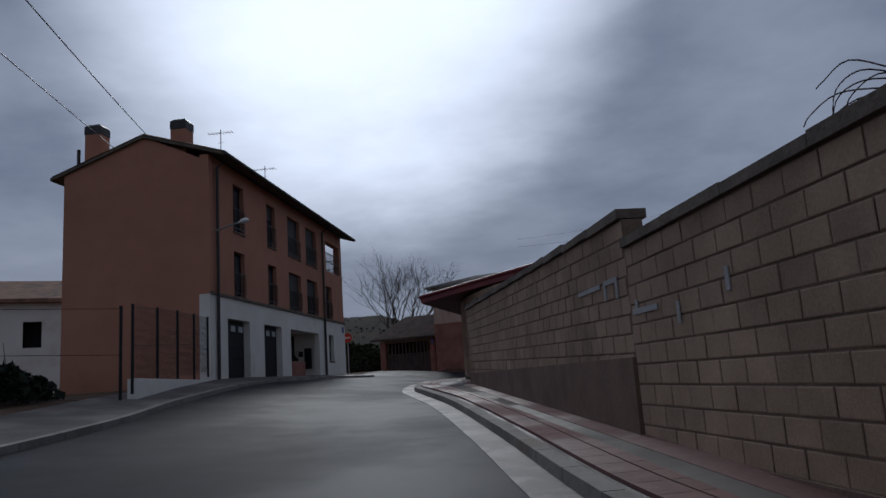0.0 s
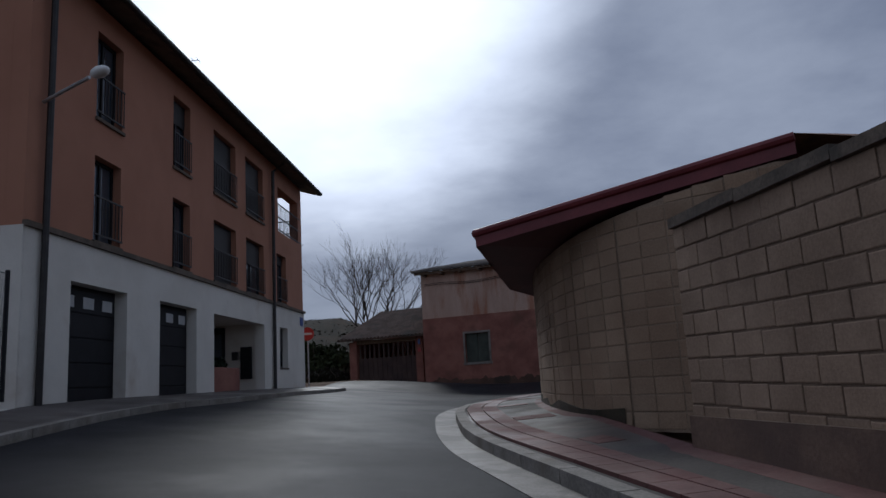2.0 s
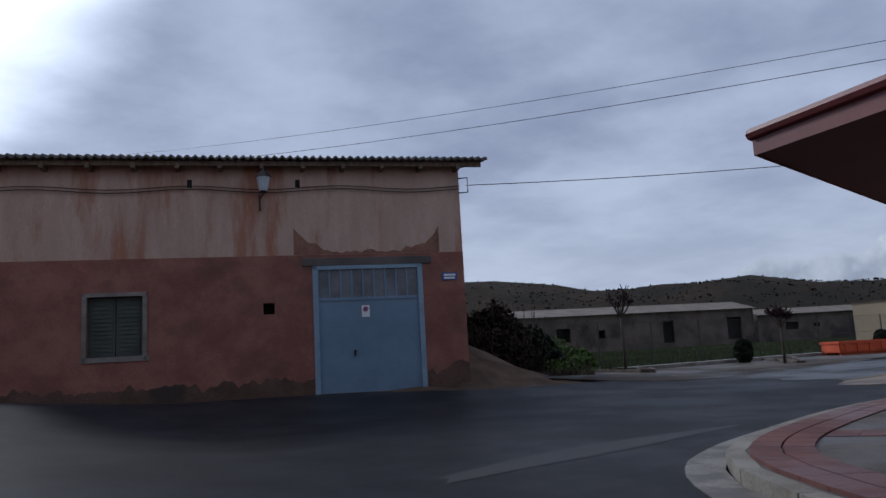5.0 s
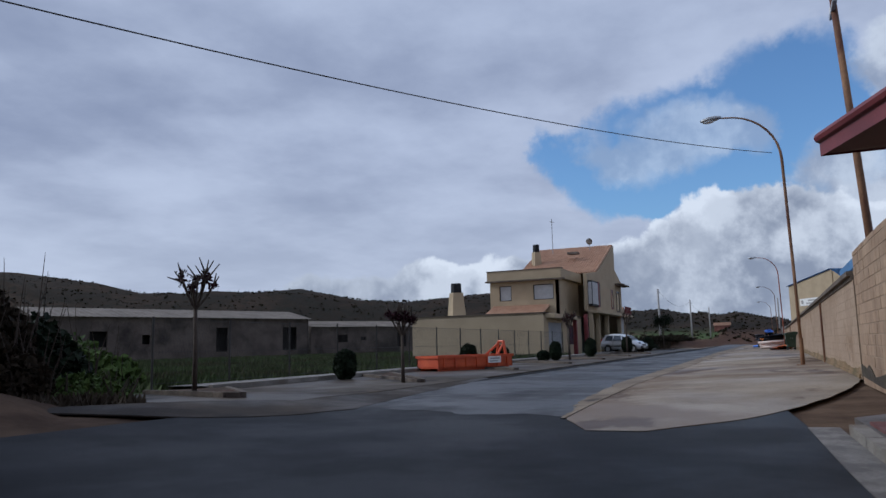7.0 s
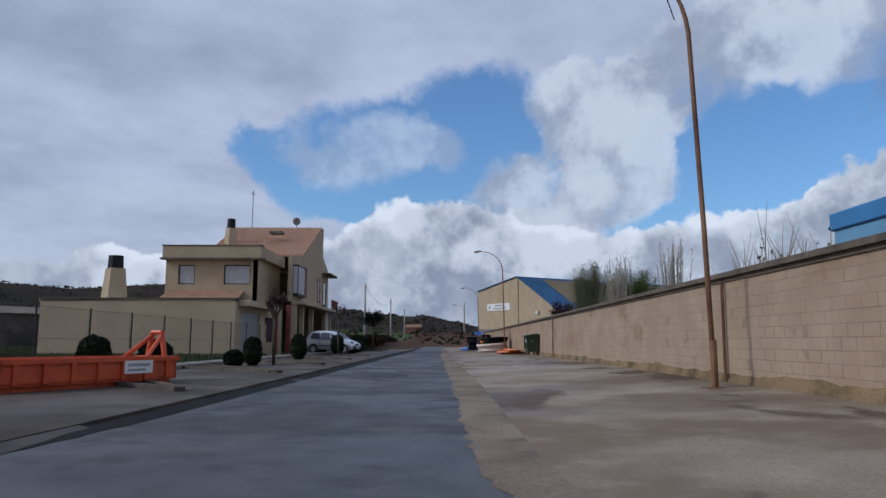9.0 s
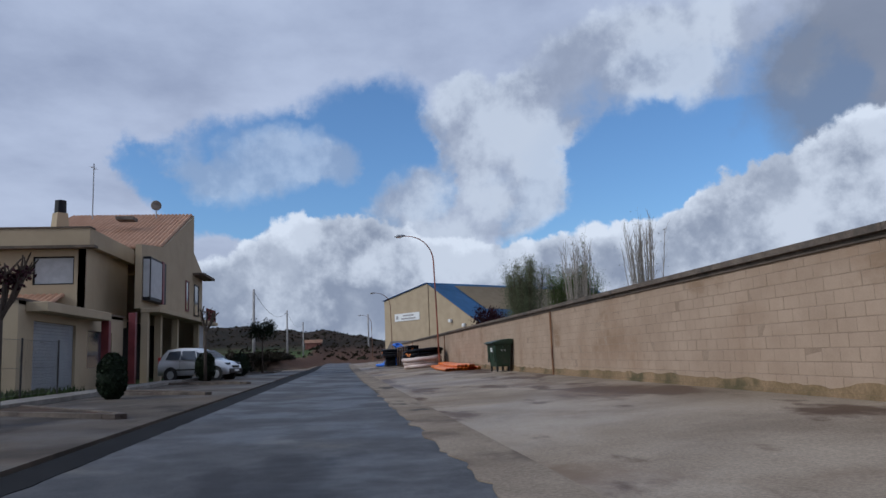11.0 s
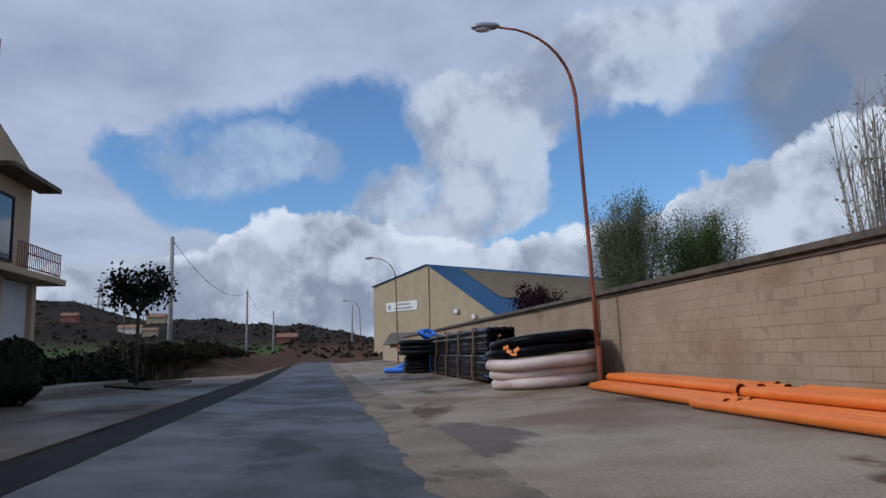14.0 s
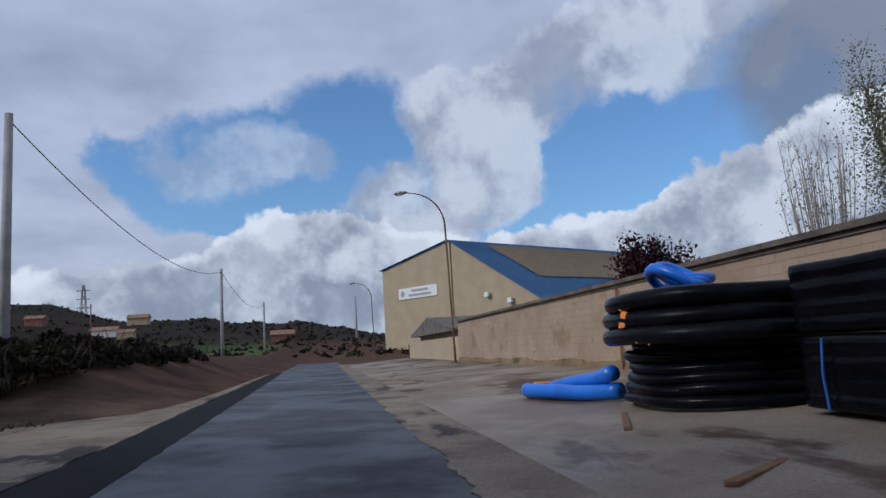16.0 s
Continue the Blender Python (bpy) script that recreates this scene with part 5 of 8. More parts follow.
for i in range(nb + 1):
    u = d0 + 0.13 + (d1 - d0 - 0.26) * i / nb
    part("glazing_bar", one_box(u - 0.02, u + 0.02, 0.0, 0.06, 3.84, 4.56, 0, om), blue_door, bd)
part("transom", one_box(d0 + 0.13, d1 - 0.13, 0.0, 0.06, 3.76, 3.84, 0, om), blue_door, bd)
for i in range(nb):
    u0, u1 = d0 + 0.15 + (d1 - d0 - 0.26) * i / nb, d0 + 0.11 + (d1 - d0 - 0.26) * (i + 1) / nb
    part("pane", one_box(u0, u1, 0.03, 0.04, 3.84, 4.56, 0, om), mat("dusty_glass_%d" % i, (0.06 + 0.02 * (i % 3),) * 3, (0.14 + 0.03 * (i % 2), 0.16, 0.19), 2.0, 0.25, None, 0, 30) if i < 3 else bpy.data.materials["dusty_glass_%d" % (i % 3)], bd)
ds = part("notice", one_box(d0 + 1.22, d0 + 1.42, -0.0, 0.018, 3.32, 3.62, 0, om), white_paint, bd, "small white no-parking notice")
bm = bmesh.new()
tube(bm, [om @ Vector((d0 + 1.32 + 0.06 * math.cos(k * math.pi / 8), -0.004, 3.52 + 0.06 * math.sin(k * math.pi / 8))) for k in range(16)], 0.012, 6, False, True)
part("notice_ring", bm, sign_red, ds)
part("notice_disc", one_box(d0 + 1.28, d0 + 1.36, -0.006, 0.0, 3.48, 3.56, 0, om), sign_blue, ds)
part("handle", one_box(d0 + 1.0, d0 + 1.04, -0.03, 0.02, 2.35, 2.5, 0, om), black_paint, bd)
part("lintel", one_box(d0 - 0.25, d1 + 0.25, -0.06, 0.2, 4.66, 4.86, 0.01, om), pave_grey, old, "rough concrete lintel")
# shuttered window and vent hole
bm = bmesh.new()
for a, b, c, d in ((wn0 - 0.10, wn0, 2.52, 4.14), (wn1, wn1 + 0.10, 2.52, 4.14), (wn0 - 0.1, wn1 + 0.1, 4.05, 4.15), (wn0 - 0.14, wn1 + 0.14, 2.50, 2.62)):
    box(bm, a, b, -0.05, 0.1, c, d, om)
ow = part("window", bm, kerb_mat, old, "small window with concrete surround and closed green shutters")
shutter_paint = mat("faded_green_paint", (0.05, 0.062, 0.05), (0.075, 0.09, 0.072), 2.0, 0.7, None, 0.2, 40)
for k in range(2):
    bm = bmesh.new()
    a = wn0 + k * (wn1 - wn0) / 2
    box(bm, a + 0.01, a + (wn1 - wn0) / 2 - 0.01, 0.12, 0.16, 2.63, 4.04, om)
    for j in range(12):
        part("slat", one_box(a + 0.07, a + (wn1 - wn0) / 2 - 0.07, 0.10, 0.125, 2.75 + j * 0.1, 2.82 + j * 0.1, 0, om), shutter_paint, ow)
    part("shutter", bm, shutter_paint, ow)
# near-black sheet that paints the shade inside the vent hole
part("vent_recess", one_box(h0 - 0.02, h1 + 0.02, 0.3, 0.4, 3.46, 3.78, 0, om), interior, old)
for u in (o_at(-3.0), o_at(-0.5)):
    part("patch", one_box(u - 0.06, u + 0.06, -0.012, 0.0, 6.72, 6.92, 0, om), interior, old)
ps = part("street_name_plate", one_box(o_at(2.98), o_at(3.36), -0.05, -0.022, 4.2, 4.4, 0, om), sign_blue, old, "blue enamel plate with white bars of lettering")
part("lettering", one_box(o_at(3.02), o_at(3.32), -0.055, -0.05, 4.31, 4.36, 0, om), white_paint, ps)
part("lettering", one_box(o_at(3.02), o_at(3.30), -0.055, -0.05, 4.23, 4.28, 0, om), white_paint, ps)
bm = bmesh.new()
tube(bm, [om @ Vector(p) for p in ((o_len - 0.02, -0.02, 6.95), (o_len + 0.22, -0.1, 6.95), (o_len + 0.22, -0.1, 6.55), (o_len - 0.02, -0.02, 6.55))], 0.02, 6)
part("cable_bracket", bm, dark_metal, old)
for z in (6.62, 6.7):
    pts = [om @ Vector((u, -0.06, z + 0.05 * math.sin(u * 1.7))) for u in np.linspace(0.2, o_len, 24)]
    part("cable", one_tube(pts, 0.012, 5), dark_metal, old)

# fallen render round the door head and splash-darkened foot of the wall
bare_render = mat("bare_brown_render", (0.20, 0.095, 0.06), (0.29, 0.15, 0.10), 1.6, 0.95, None, 0.8, 28, ((0.12, 0.07, 0.05), 1.3, 0.5, 0.66))
foot_render = mat("splashed_dark_render", (0.085, 0.05, 0.036), (0.14, 0.08, 0.055), 1.4, 0.95, None, 0.8, 28, ((0.05, 0.036, 0.028), 0.9, 0.48, 0.66))


def ragged(u0, u1, low, high, proud, seed, rough):
    """A thin coat between two outlines, low(u) and high(u), with a ragged upper edge."""
    n = int((u1 - u0) / 0.06)
    us = [u0 + (u1 - u0) * i / n for i in range(n + 1)]
    top = [(u, max(low(u) + 0.01, high(u) + rough * (noise.noise(Vector((u * 1.7 + seed, seed, 0))) + 0.5 * noise.noise(Vector((u * 6 + seed, 0, seed)))))) for u in us]
    bm = bmesh.new()
    rows = [[bm.verts.new(om @ Vector((u, y, z))) for y in (0.01 - proud, -proud) for z in (low(u), t)] for u, t in top]
    for r, q in zip(rows, rows[1:]):
        bm.faces.new((r[2], q[2], q[3], r[3]))
        bm.faces.new((r[1], q[1], q[3], r[3]))
    return bm


def arch(u):
    f = (u - (d0 - 0.45)) / (d1 - d0 + 0.95)
    return 5.02 + 0.62 * abs(2 * f - 1) ** 3


part("worn_patch", ragged(d0 - 0.45, d1 + 0.5, lambda u: 4.96, arch, 0.008, 3.3, 0.16), bare_render, old, "bare brown patch where render has fallen")
for a, b in ((0.0, d0 - 0.02), (d1 + 0.02, o_len)):
    part("dirty_foot", ragged(a, b, lambda u: 0.95, lambda u: 1.85, 0.030, 1.1 + a, 0.28), foot_render, old, "dark splash-stained foot of the wall")

# lantern on its bracket
lu = o_at(-1.3)
ln = thing("wall_lantern", tuple(om @ Vector((lu, -0.1, 6.3))), "black wrought-iron wall lantern with clear panes", "lantern")
bm = bmesh.new()
tube(bm, [om @ Vector(p) for p in ((lu - 0.1, -0.03, 6.1), (lu - 0.1, -0.03, 6.55), (lu - 0.1, -0.35, 6.35), (lu, -0.55, 6.42), (lu, -0.55, 6.50))], 0.02, 6)
part("bracket", bm, dark_metal, ln)
lc = om @ Vector((lu, -0.55, 6.5))
for nm, r0, r1, z0, z1, mt in (("body", 0.10, 0.17, 0.0, 0.36, None), ("hood", 0.21, 0.05, 0.36, 0.52, dark_metal), ("finial", 0.03, 0.012, 0.52, 0.66, dark_metal), ("base", 0.06, 0.11, -0.06, 0.0, dark_metal)):
    bm = one_tube([(lc.x, lc.y, lc.z + z0), (lc.x, lc.y, lc.z + z1)], [r0, r1], 6)
    part(nm, bm, mt or mat("lantern_glass", (0.45, 0.50, 0.55), (0.55, 0.60, 0.65), 1.0, 0.15, None, 0, 30), ln)

# shed beside it
shed = thing("lean_to_shed", (-9.2, 51.3, 1.6), "low brick shed with a dark boarded gate and tiled roof", "shed")
sm = along((-11.6, 51.9), (-7.4, 50.6))
part("wall", one_box(0, 0.45, 0, 0.5, 1.0, 4.1, 0.02, sm), rust_plaster, shed)
part("wall", one_box(3.9, 4.3, 0.02, 0.5, 1.0, 4.1, 0.0, sm), rust_plaster, shed)
part("lintel", one_box(0.45, 3.9, 0.05, 0.4, 3.95, 4.15, 0, sm), pole_wood, shed)
bm = bmesh.new()
boards = mat("brown_boards", (0.045, 0.026, 0.023), (0.075, 0.046, 0.038), 2.0, 0.85, None, 0.3, 30)
box(bm, 0.48, 3.87, 0.21, 0.25, 1.5, 1.62, sm)
box(bm, 0.48, 3.87, 0.21, 0.25, 2.9, 3.02, sm)
gt = part("gate", bm, boards, shed, "dark boarded gate")
for i in range(12):
    part("board", one_box(0.5 + i * 0.28, 0.76 + i * 0.28, 0.15, 0.2, 1.2, 3.2, 0, sm), boards, gt)
    part("gate_bar", one_box(0.55 + i * 0.28, 0.64 + i * 0.28, 0.15, 0.19, 3.2, 3.9, 0, sm), boards, gt)
part("roof", tiled_slope(sm @ Vector((-0.5, -0.4, 4.2)), sm @ Vector((4.7, -0.4, 4.2)), sm @ Vector((-0.5, 5.0, 6.1)), 24, 0.10), mat("brown_shed_tile", (0.085, 0.056, 0.042), (0.15, 0.10, 0.076), 1.8, 0.9, None, 0.4, 30, ((0.06, 0.05, 0.04), 1.0, 0.5, 0.68)), shed)
part("back", one_box(0, 4.3, 4.6, 5.0, 1.0, 5.7, 0, sm), rust_plaster, shed)
part("side", one_box(0, 0.3, 0.4, 5.0, 1.0, 4.3, 0, sm), rust_plaster, shed)
bm = one_box(4.06, 4.2, -0.03, 0.0, 3.75, 4.0, 0, sm)
part("plate", bm, sign_blue, shed)
part("plate", one_box(4.06, 4.2, -0.03, 0.0, 3.35, 3.55, 0, sm), sign_red, shed)


def gz(x, y):
    return float(ground(x, y))


# ---- villa on the far side of the second street ----
villa = thing("villa", (75.0, 58.0, 1.3), "tan modern two-storey villa with flat parapets and a tiled roof", "house")
VZ = 1.25
# garage wing
part("wall", wall_holes(bmesh.new(), 54.0, 65.9, VZ - 0.5, 4.75, 0.3, [], pose(57.0, 0, 0, 0, 0, 90) @ Matrix.Diagonal((1, -1, 1, 1))), tan_plaster, villa)
part("wall", wall_holes(bmesh.new(), 57.302, 69.9, VZ - 0.5, 4.75, 0.3, [(58.4, 62.9, VZ - 0.6, 4.05), (64.4, 68.0, VZ + 0.9, 3.9)], pose(0, 54.0, 0)), tan_plaster, villa)
part("garage_roof", one_box(57.0, 70.0, 54.0, 66.0, 4.6, 4.74), tan_plaster, villa)
part("parapet_cap", one_box(56.94, 57.36, 53.94, 66.0, 4.75, 4.83), coping_mat, villa)
part("parapet_cap", one_box(57.36, 69.8, 53.94, 54.36, 4.75, 4.83), coping_mat, villa)
part("canopy", one_box(57.6, 65.2, 53.2, 54.0, 4.35, 4.72, 0.02), tan_plaster, villa)
bm = bmesh.new()
prism(bm, [(54.16, VZ)] + [q for i in range(22) for q in ((54.12, VZ + i * 0.13), (54.12, VZ + i * 0.13 + 0.11), (54.14, VZ + i * 0.13 + 0.12))] + [(54.16, VZ + 22 * 0.13)], 4.5, pose(62.9, 0, 0, 0, 0, 90))
part("garage_door", bm, mat("grey_roller_door", (0.26, 0.27, 0.29), (0.32, 0.33, 0.35), 1.5, 0.5, None, 0.1, 40), villa, "grey slatted garage door")
part("pane", one_box(64.4, 68.0, 54.18, 54.2, VZ + 0.9, 3.9), glass_mat, villa)
part("porch_column", one_box(65.0, 65.35, 53.25, 53.6, VZ, 4.4, 0.02), red_paint, villa, "dark red porch column")
part("porch_column", one_box(69.4, 69.75, 53.25, 53.6, VZ, 5.0, 0.02), red_paint, villa, "dark red porch column")
# main block, west part
wm = pose(69.9, 0, 0, 0, 0, 90) @ Matrix.Diagonal((1, -1, 1, 1))
part("wall", wall_holes(bmesh.new(), 56.1, 63.3, 4.6, 8.7, 0.3, [(61.0, 62.3, 6.65, 8.18), (56.6, 58.7, 6.65, 8.18)], wm), tan_plaster, villa)
part("parapet", one_box(69.55, 70.2, 55.7, 63.5, 8.70, 9.66, 0.02), tan_plaster, villa)
part("parapet", one_box(70.2, 78.0, 55.7, 56.1, 8.70, 9.66, 0.02), tan_plaster, villa)
part("parapet_cap", one_box(69.5, 70.25, 55.65, 63.55, 9.66, 9.74), coping_mat, villa)
part("eaves_shadow", one_box(69.3, 69.9, 55.4, 63.6, 8.56, 8.70), coping_mat, villa)
part("flat_roof", one_box(70.2, 78, 56.1, 63.4, 8.7, 8.85), tan_plaster, villa)
part("wall", one_box(69.9, 78.0, 56.1, 56.4, 4.6, 8.7), tan_plaster, villa)
for a, b in ((61.0, 62.3), (56.6, 58.7)):
    bm = bmesh.new()
    for y0, y1, z0, z1 in ((a, a + 0.07, 6.65, 8.18), (b - 0.07, b, 6.65, 8.18), (a, b, 6.65, 6.72), (a, b, 8.11, 8.18)):
        box(bm, 69.98, 70.06, y0, y1, z0, z1)
    vw = part("window", bm, black_paint, villa)
    part("blind", one_box(70.06, 70.08, a + 0.07, b - 0.07, 6.72, 8.11), pale_panel_mat, vw, "lowered grey blind")
# road-facing gable wall with its stepped outline
bm = bmesh.new()
prism(bm, [(73.2, 5.5), (73.2, 9.3), (78.6, 9.9), (88.3, 13.9), (88.3, 10.9), (91.9, 9.65), (91.9, 5.5)], 0.35, pose(0, 54.0, 0))
part("gable_wall", bm, tan_plaster, villa)
bm = bmesh.new()
prism(bm, [(73.2, 5.5), (73.2, 9.0), (78.6, 9.9), (88.3, 13.9), (88.3, 10.9), (91.9, 9.65), (91.9, 1.0), (73.2, 1.0)], 0.35, pose(0, 62.9, 0))
part("rear_gable", bm, tan_plaster, villa)
part("end_wall", one_box(91.55, 91.9, 54.35, 62.9, 1.0, 9.6), tan_plaster, villa)
for (xa, za), (xb, zb) in (((78.2, 9.85), (88.2, 13.95)), ((92.3, 9.7), (88.45, 11.05))):
    part("roof", tiled_slope((xa, 54.1, za), (xa, 63.2, za), (xb, 54.1, zb), 32, 0.11), pale_tile, villa, "pale clay tiled roof")
part("verge", one_box(88.2, 88.4, 54.36, 62.9, 10.9, 13.95), tan_plaster, villa)
part("roof_light", one_box(82.2, 83.4, 57.0, 58.2, 12.52, 12.75), grey_roof, villa)
part("window_bay", one_box(73.5, 77.4, 53.55, 54.0, 6.0, 8.6, 0.02), black_paint, villa)
part("bay_blind", one_box(73.6, 76.2, 53.53, 53.55, 6.2, 8.45), pale_panel_mat, villa)
part("bay_blind", one_box(73.47, 73.5, 53.6, 53.95, 6.2, 8.45), pale_panel_mat, villa)
part("bay_post", one_box(76.3, 76.75, 53.50, 53.6, 5.95, 8.65, 0.01), red_paint, villa, "dark red bay post")
for a, b, z0, z1 in ((85.3, 86.4, 6.1, 8.4), (88.4, 90.2, 5.9, 8.4)):
    bm = bmesh.new()
    for x0, x1, c, d in ((a, a + 0.1, z0, z1), (b - 0.1, b, z0, z1), (a, b, z0, z0 + 0.1), (a, b, z1 - 0.1, z1)):
        box(bm, x0, x1, 53.93, 54.02, c, d)
    vw = part("window", bm, red_paint if a < 87 else black_paint, villa)
    part("pane", one_box(a + 0.1, b - 0.1, 53.97, 53.99, z0 + 0.1, z1 - 0.1), glass_mat, vw)
part("window_hood", one_box(87.9, 92.6, 53.1, 54.0, 9.05, 9.25, 0.02), coping_mat, villa)
part("balcony_slab", one_box(73.2, 93.0, 52.9, 54.0, 5.25, 5.5, 0.02), tan_plaster, villa)
bm = bmesh.new()
for z in (5.6, 6.1, 6.45):
    box(bm, 88.3, 92.6, 53.0, 53.03, z, z + 0.04)
for i in range(24):
    box(bm, 88.3 + i * 0.185, 88.32 + i * 0.185, 53.0, 53.03, 5.5, 6.45)
part("balcony_railing", bm, red_paint, villa)
for x in (73.3, 76.4, 81.0, 88.3, 91.4):
    part("column", one_box(x, x + 0.42, 53.6, 54.0, VZ - 0.2, 5.3, 0.02), tan_plaster, villa)
# near-black back wall, shade of the open ground floor painted in
part("ground_floor_back", one_box(73.2, 91.9, 57.6, 57.9, 1.0, 5.3), interior, villa)
part("entrance_panel", one_box(88.7, 91.4, 53.8, 53.9, VZ - 0.2, 5.2), pale_panel_mat, villa)
for x, y, z0, z1, w in ((82.2, 61.9, 10.4, 13.9, 0.55), (64.0, 64.6, 4.6, 8.2, 0.75)):
    bm = bmesh.new()
    tube(bm, [(x, y, z0), (x, y, z1 - 0.9)], [w * 1.35, w * 0.95], 4)
    ch = part("chimney", bm, tan_plaster, villa)
    part("chimney_cap", one_tube([(x, y, z1 - 0.9), (x, y, z1)], [w * 0.75, w * 0.7], 8), black_paint, ch)
part("low_roof", tiled_slope((66.6, 57.0, 4.95), (66.6, 63.0, 4.95), (69.85, 57.0, 6.1), 20, 0.1), pale_tile, villa, "small clay tiled lean-to roof")
antenna(84.5, 60.5, 13.0, 4.2, "tall thin lattice television antenna on a villa roof")
dish = thing("satellite_dish", (86.5, 56.5, 13.5), "pale round satellite dish on a roof edge", "satellite dish")
bm = bmesh.new()
bmesh.ops.create_uvsphere(bm, u_segments=16, v_segments=8, radius=0.40)
bm.transform(pose(86.5, 56.5, 14.4, 0, 0, 25) @ Matrix.Diagonal((0.22, 1, 1, 1)))
part("reflector", bm, kerb_mat, dish, "", True)
part("mount", one_tube([(86.6, 56.5, 13.4), (86.55, 56.5, 14.2)], 0.05, 6), galv, dish)


# ---- parked hatchback ----
def hatchback(m):
    """A small silver hatchback, nose along +x of m."""
    car = thing("parked_hatchback", tuple(m.translation), "silver five-door hatchback parked nose to the street", "car")

    def put(name, bm, material, parent=car, label="", smooth=False):
        bm.transform(m)
        return part(name, bm, material, parent, label, smooth)

    side = [(-1.92, 0.32), (-1.95, 0.62), (-1.90, 0.95), (-1.72, 1.28), (-1.50, 1.50), (-0.9, 1.57), (-0.2, 1.55), (0.35, 1.42), (1.05, 0.98), (1.55, 0.86), (1.86, 0.70), (1.93, 0.45), (1.90, 0.30)]
    bm = bmesh.new()
    rows = []
    for k, (f, w) in enumerate(((-1.0, 0.78), (-0.86, 0.90), (-0.55, 0.95), (0, 0.96), (0.55, 0.95), (0.86, 0.90), (1.0, 0.78))):
        row = []
        for x, z in side:
            tuck = 1.0 - 0.22 * max(0.0, (z - 0.95) / 0.6)
            row.append(bm.verts.new((x * (1.0 - 0.03 * abs(f) ** 4), f * 0.84 * tuck, z - (0.04 * abs(f) ** 6))))
        rows.append(row)
    for r, q in zip(rows, rows[1:]):
        for i in range(len(side) - 1):
            bm.faces.new((r[i], r[i + 1], q[i + 1], q[i]))
        bm.faces.new((r[-1], r[0], q[0], q[-1]))
    bm.faces.new(rows[0])
    bm.faces.new(rows[-1][::-1])
    body = put("body", bm, car_paint, car, "silver metallic bodywork", True)
    for sgn in (-1, 1):
        y = sgn * 0.735
        for quad in (((-1.48, 1.02), (-0.75, 1.00), (-0.72, 1.42), (-1.32, 1.40)), ((-0.66, 1.0), (0.15, 0.99), (0.05, 1.40), (-0.62, 1.43)), ((0.22, 0.99), (0.82, 0.98), (0.34, 1.28), (0.12, 1.38))):
            bm = bmesh.new()
            vs = []
            for x, z in quad:
                tuck = 1.0 - 0.22 * max(0.0, (z - 0.95) / 0.6)
                vs.append((x, sgn * (0.84 * tuck + 0.012), z))
            q = [bm.verts.new(v) for v in vs] + [bm.verts.new((v[0], v[1] - sgn * 0.03, v[2])) for v in vs]
            bm.faces.new(q[:4])
            bm.faces.new(q[4:][::-1])
            for i in range(4):
                bm.faces.new((q[i], q[4 + i], q[4 + (i + 1) % 4], q[(i + 1) % 4]))
            put("side_window", bm, glass_mat, body)
        for x in (-0.70, 0.18):
            put("door_seam", one_box(x - 0.006, x + 0.006, sgn * 0.845 - 0.006, sgn * 0.845 + 0.006, 0.4, 0.97), rubber, body)
        for x in (-0.55, 0.32):
            put("door_handle", one_box(x - 0.09, x + 0.09, sgn * 0.85 - 0.015, sgn * 0.85 + 0.015, 0.88, 0.92, 0.006), car_paint, body)
        put("side_trim", one_box(-1.2, 1.1, sgn * 0.85 - 0.012, sgn * 0.85 + 0.012, 0.50, 0.57, 0.005), dark_metal, body)
        put("mirror", one_box(0.55, 0.72, sgn * 0.98 - 0.09, sgn * 0.98 + 0.09, 0.98, 1.12, 0.03), car_paint, car)
        put("headlight", one_box(1.60, 1.84, sgn * 0.60 - 0.15, sgn * 0.60 + 0.15, 0.68, 0.80, 0.03), glass_mat, car, "clear headlight")
        put("tail_light", one_box(-1.93, -1.80, sgn * 0.68 - 0.10, sgn * 0.68 + 0.08, 0.85, 1.15, 0.02), sign_red, car, "red tail light")
        for x in (-1.20, 1.22):
            c = (x, sgn * 0.76, 0.30)
            put("wheel_arch", one_tube([(x, sgn * 0.60, 0.31), (x, sgn * 0.850, 0.31)], 0.37, 20), rubber, car)
            bm = bmesh.new()
            ring = [(c[0] + 0.235 * math.cos(a), c[1], c[2] + 0.235 * math.sin(a)) for a in np.linspace(0, 2 * math.pi, 20, endpoint=False)]
            tube(bm, ring, 0.075, 8, False, True)
            wheel = put("wheel", bm, rubber, car, "", True)
            put("rim", one_tube([(x, sgn * 0.76, 0.30), (x, sgn * 0.862, 0.30)], [0.20, 0.19], 18), galv, wheel, "silver wheel trim")
    for quad, nm in ((((0.46, 1.40), (1.02, 1.02)), "windscreen"), (((-1.52, 1.48), (-1.78, 1.10)), "rear_window")):
        (xa, za), (xb, zb) = quad
        bm = bmesh.new()
        o = 0.03 if nm == "windscreen" else -0.03
        vs = [bm.verts.new(p) for p in ((xa + o, -0.60, za + 0.02), (xa + o, 0.60, za + 0.02), (xb + o, 0.70, zb + 0.02), (xb + o, -0.70, zb + 0.02))]
        bm.faces.new(vs)
        bmesh.ops.solidify(bm, geom=list(bm.faces), thickness=0.02)
        put(nm, bm, glass_mat, body)
    put("bumper", one_box(1.80, 1.96, -0.74, 0.74, 0.30, 0.52, 0.04), dark_metal, car)
    put("grille", one_box(1.86, 1.94, -0.35, 0.35, 0.56, 0.66, 0.01), rubber, car)
    put("number_plate", one_box(1.955, 1.97, -0.26, 0.26, 0.38, 0.48), white_paint, car, "blank white number plate")
    return car


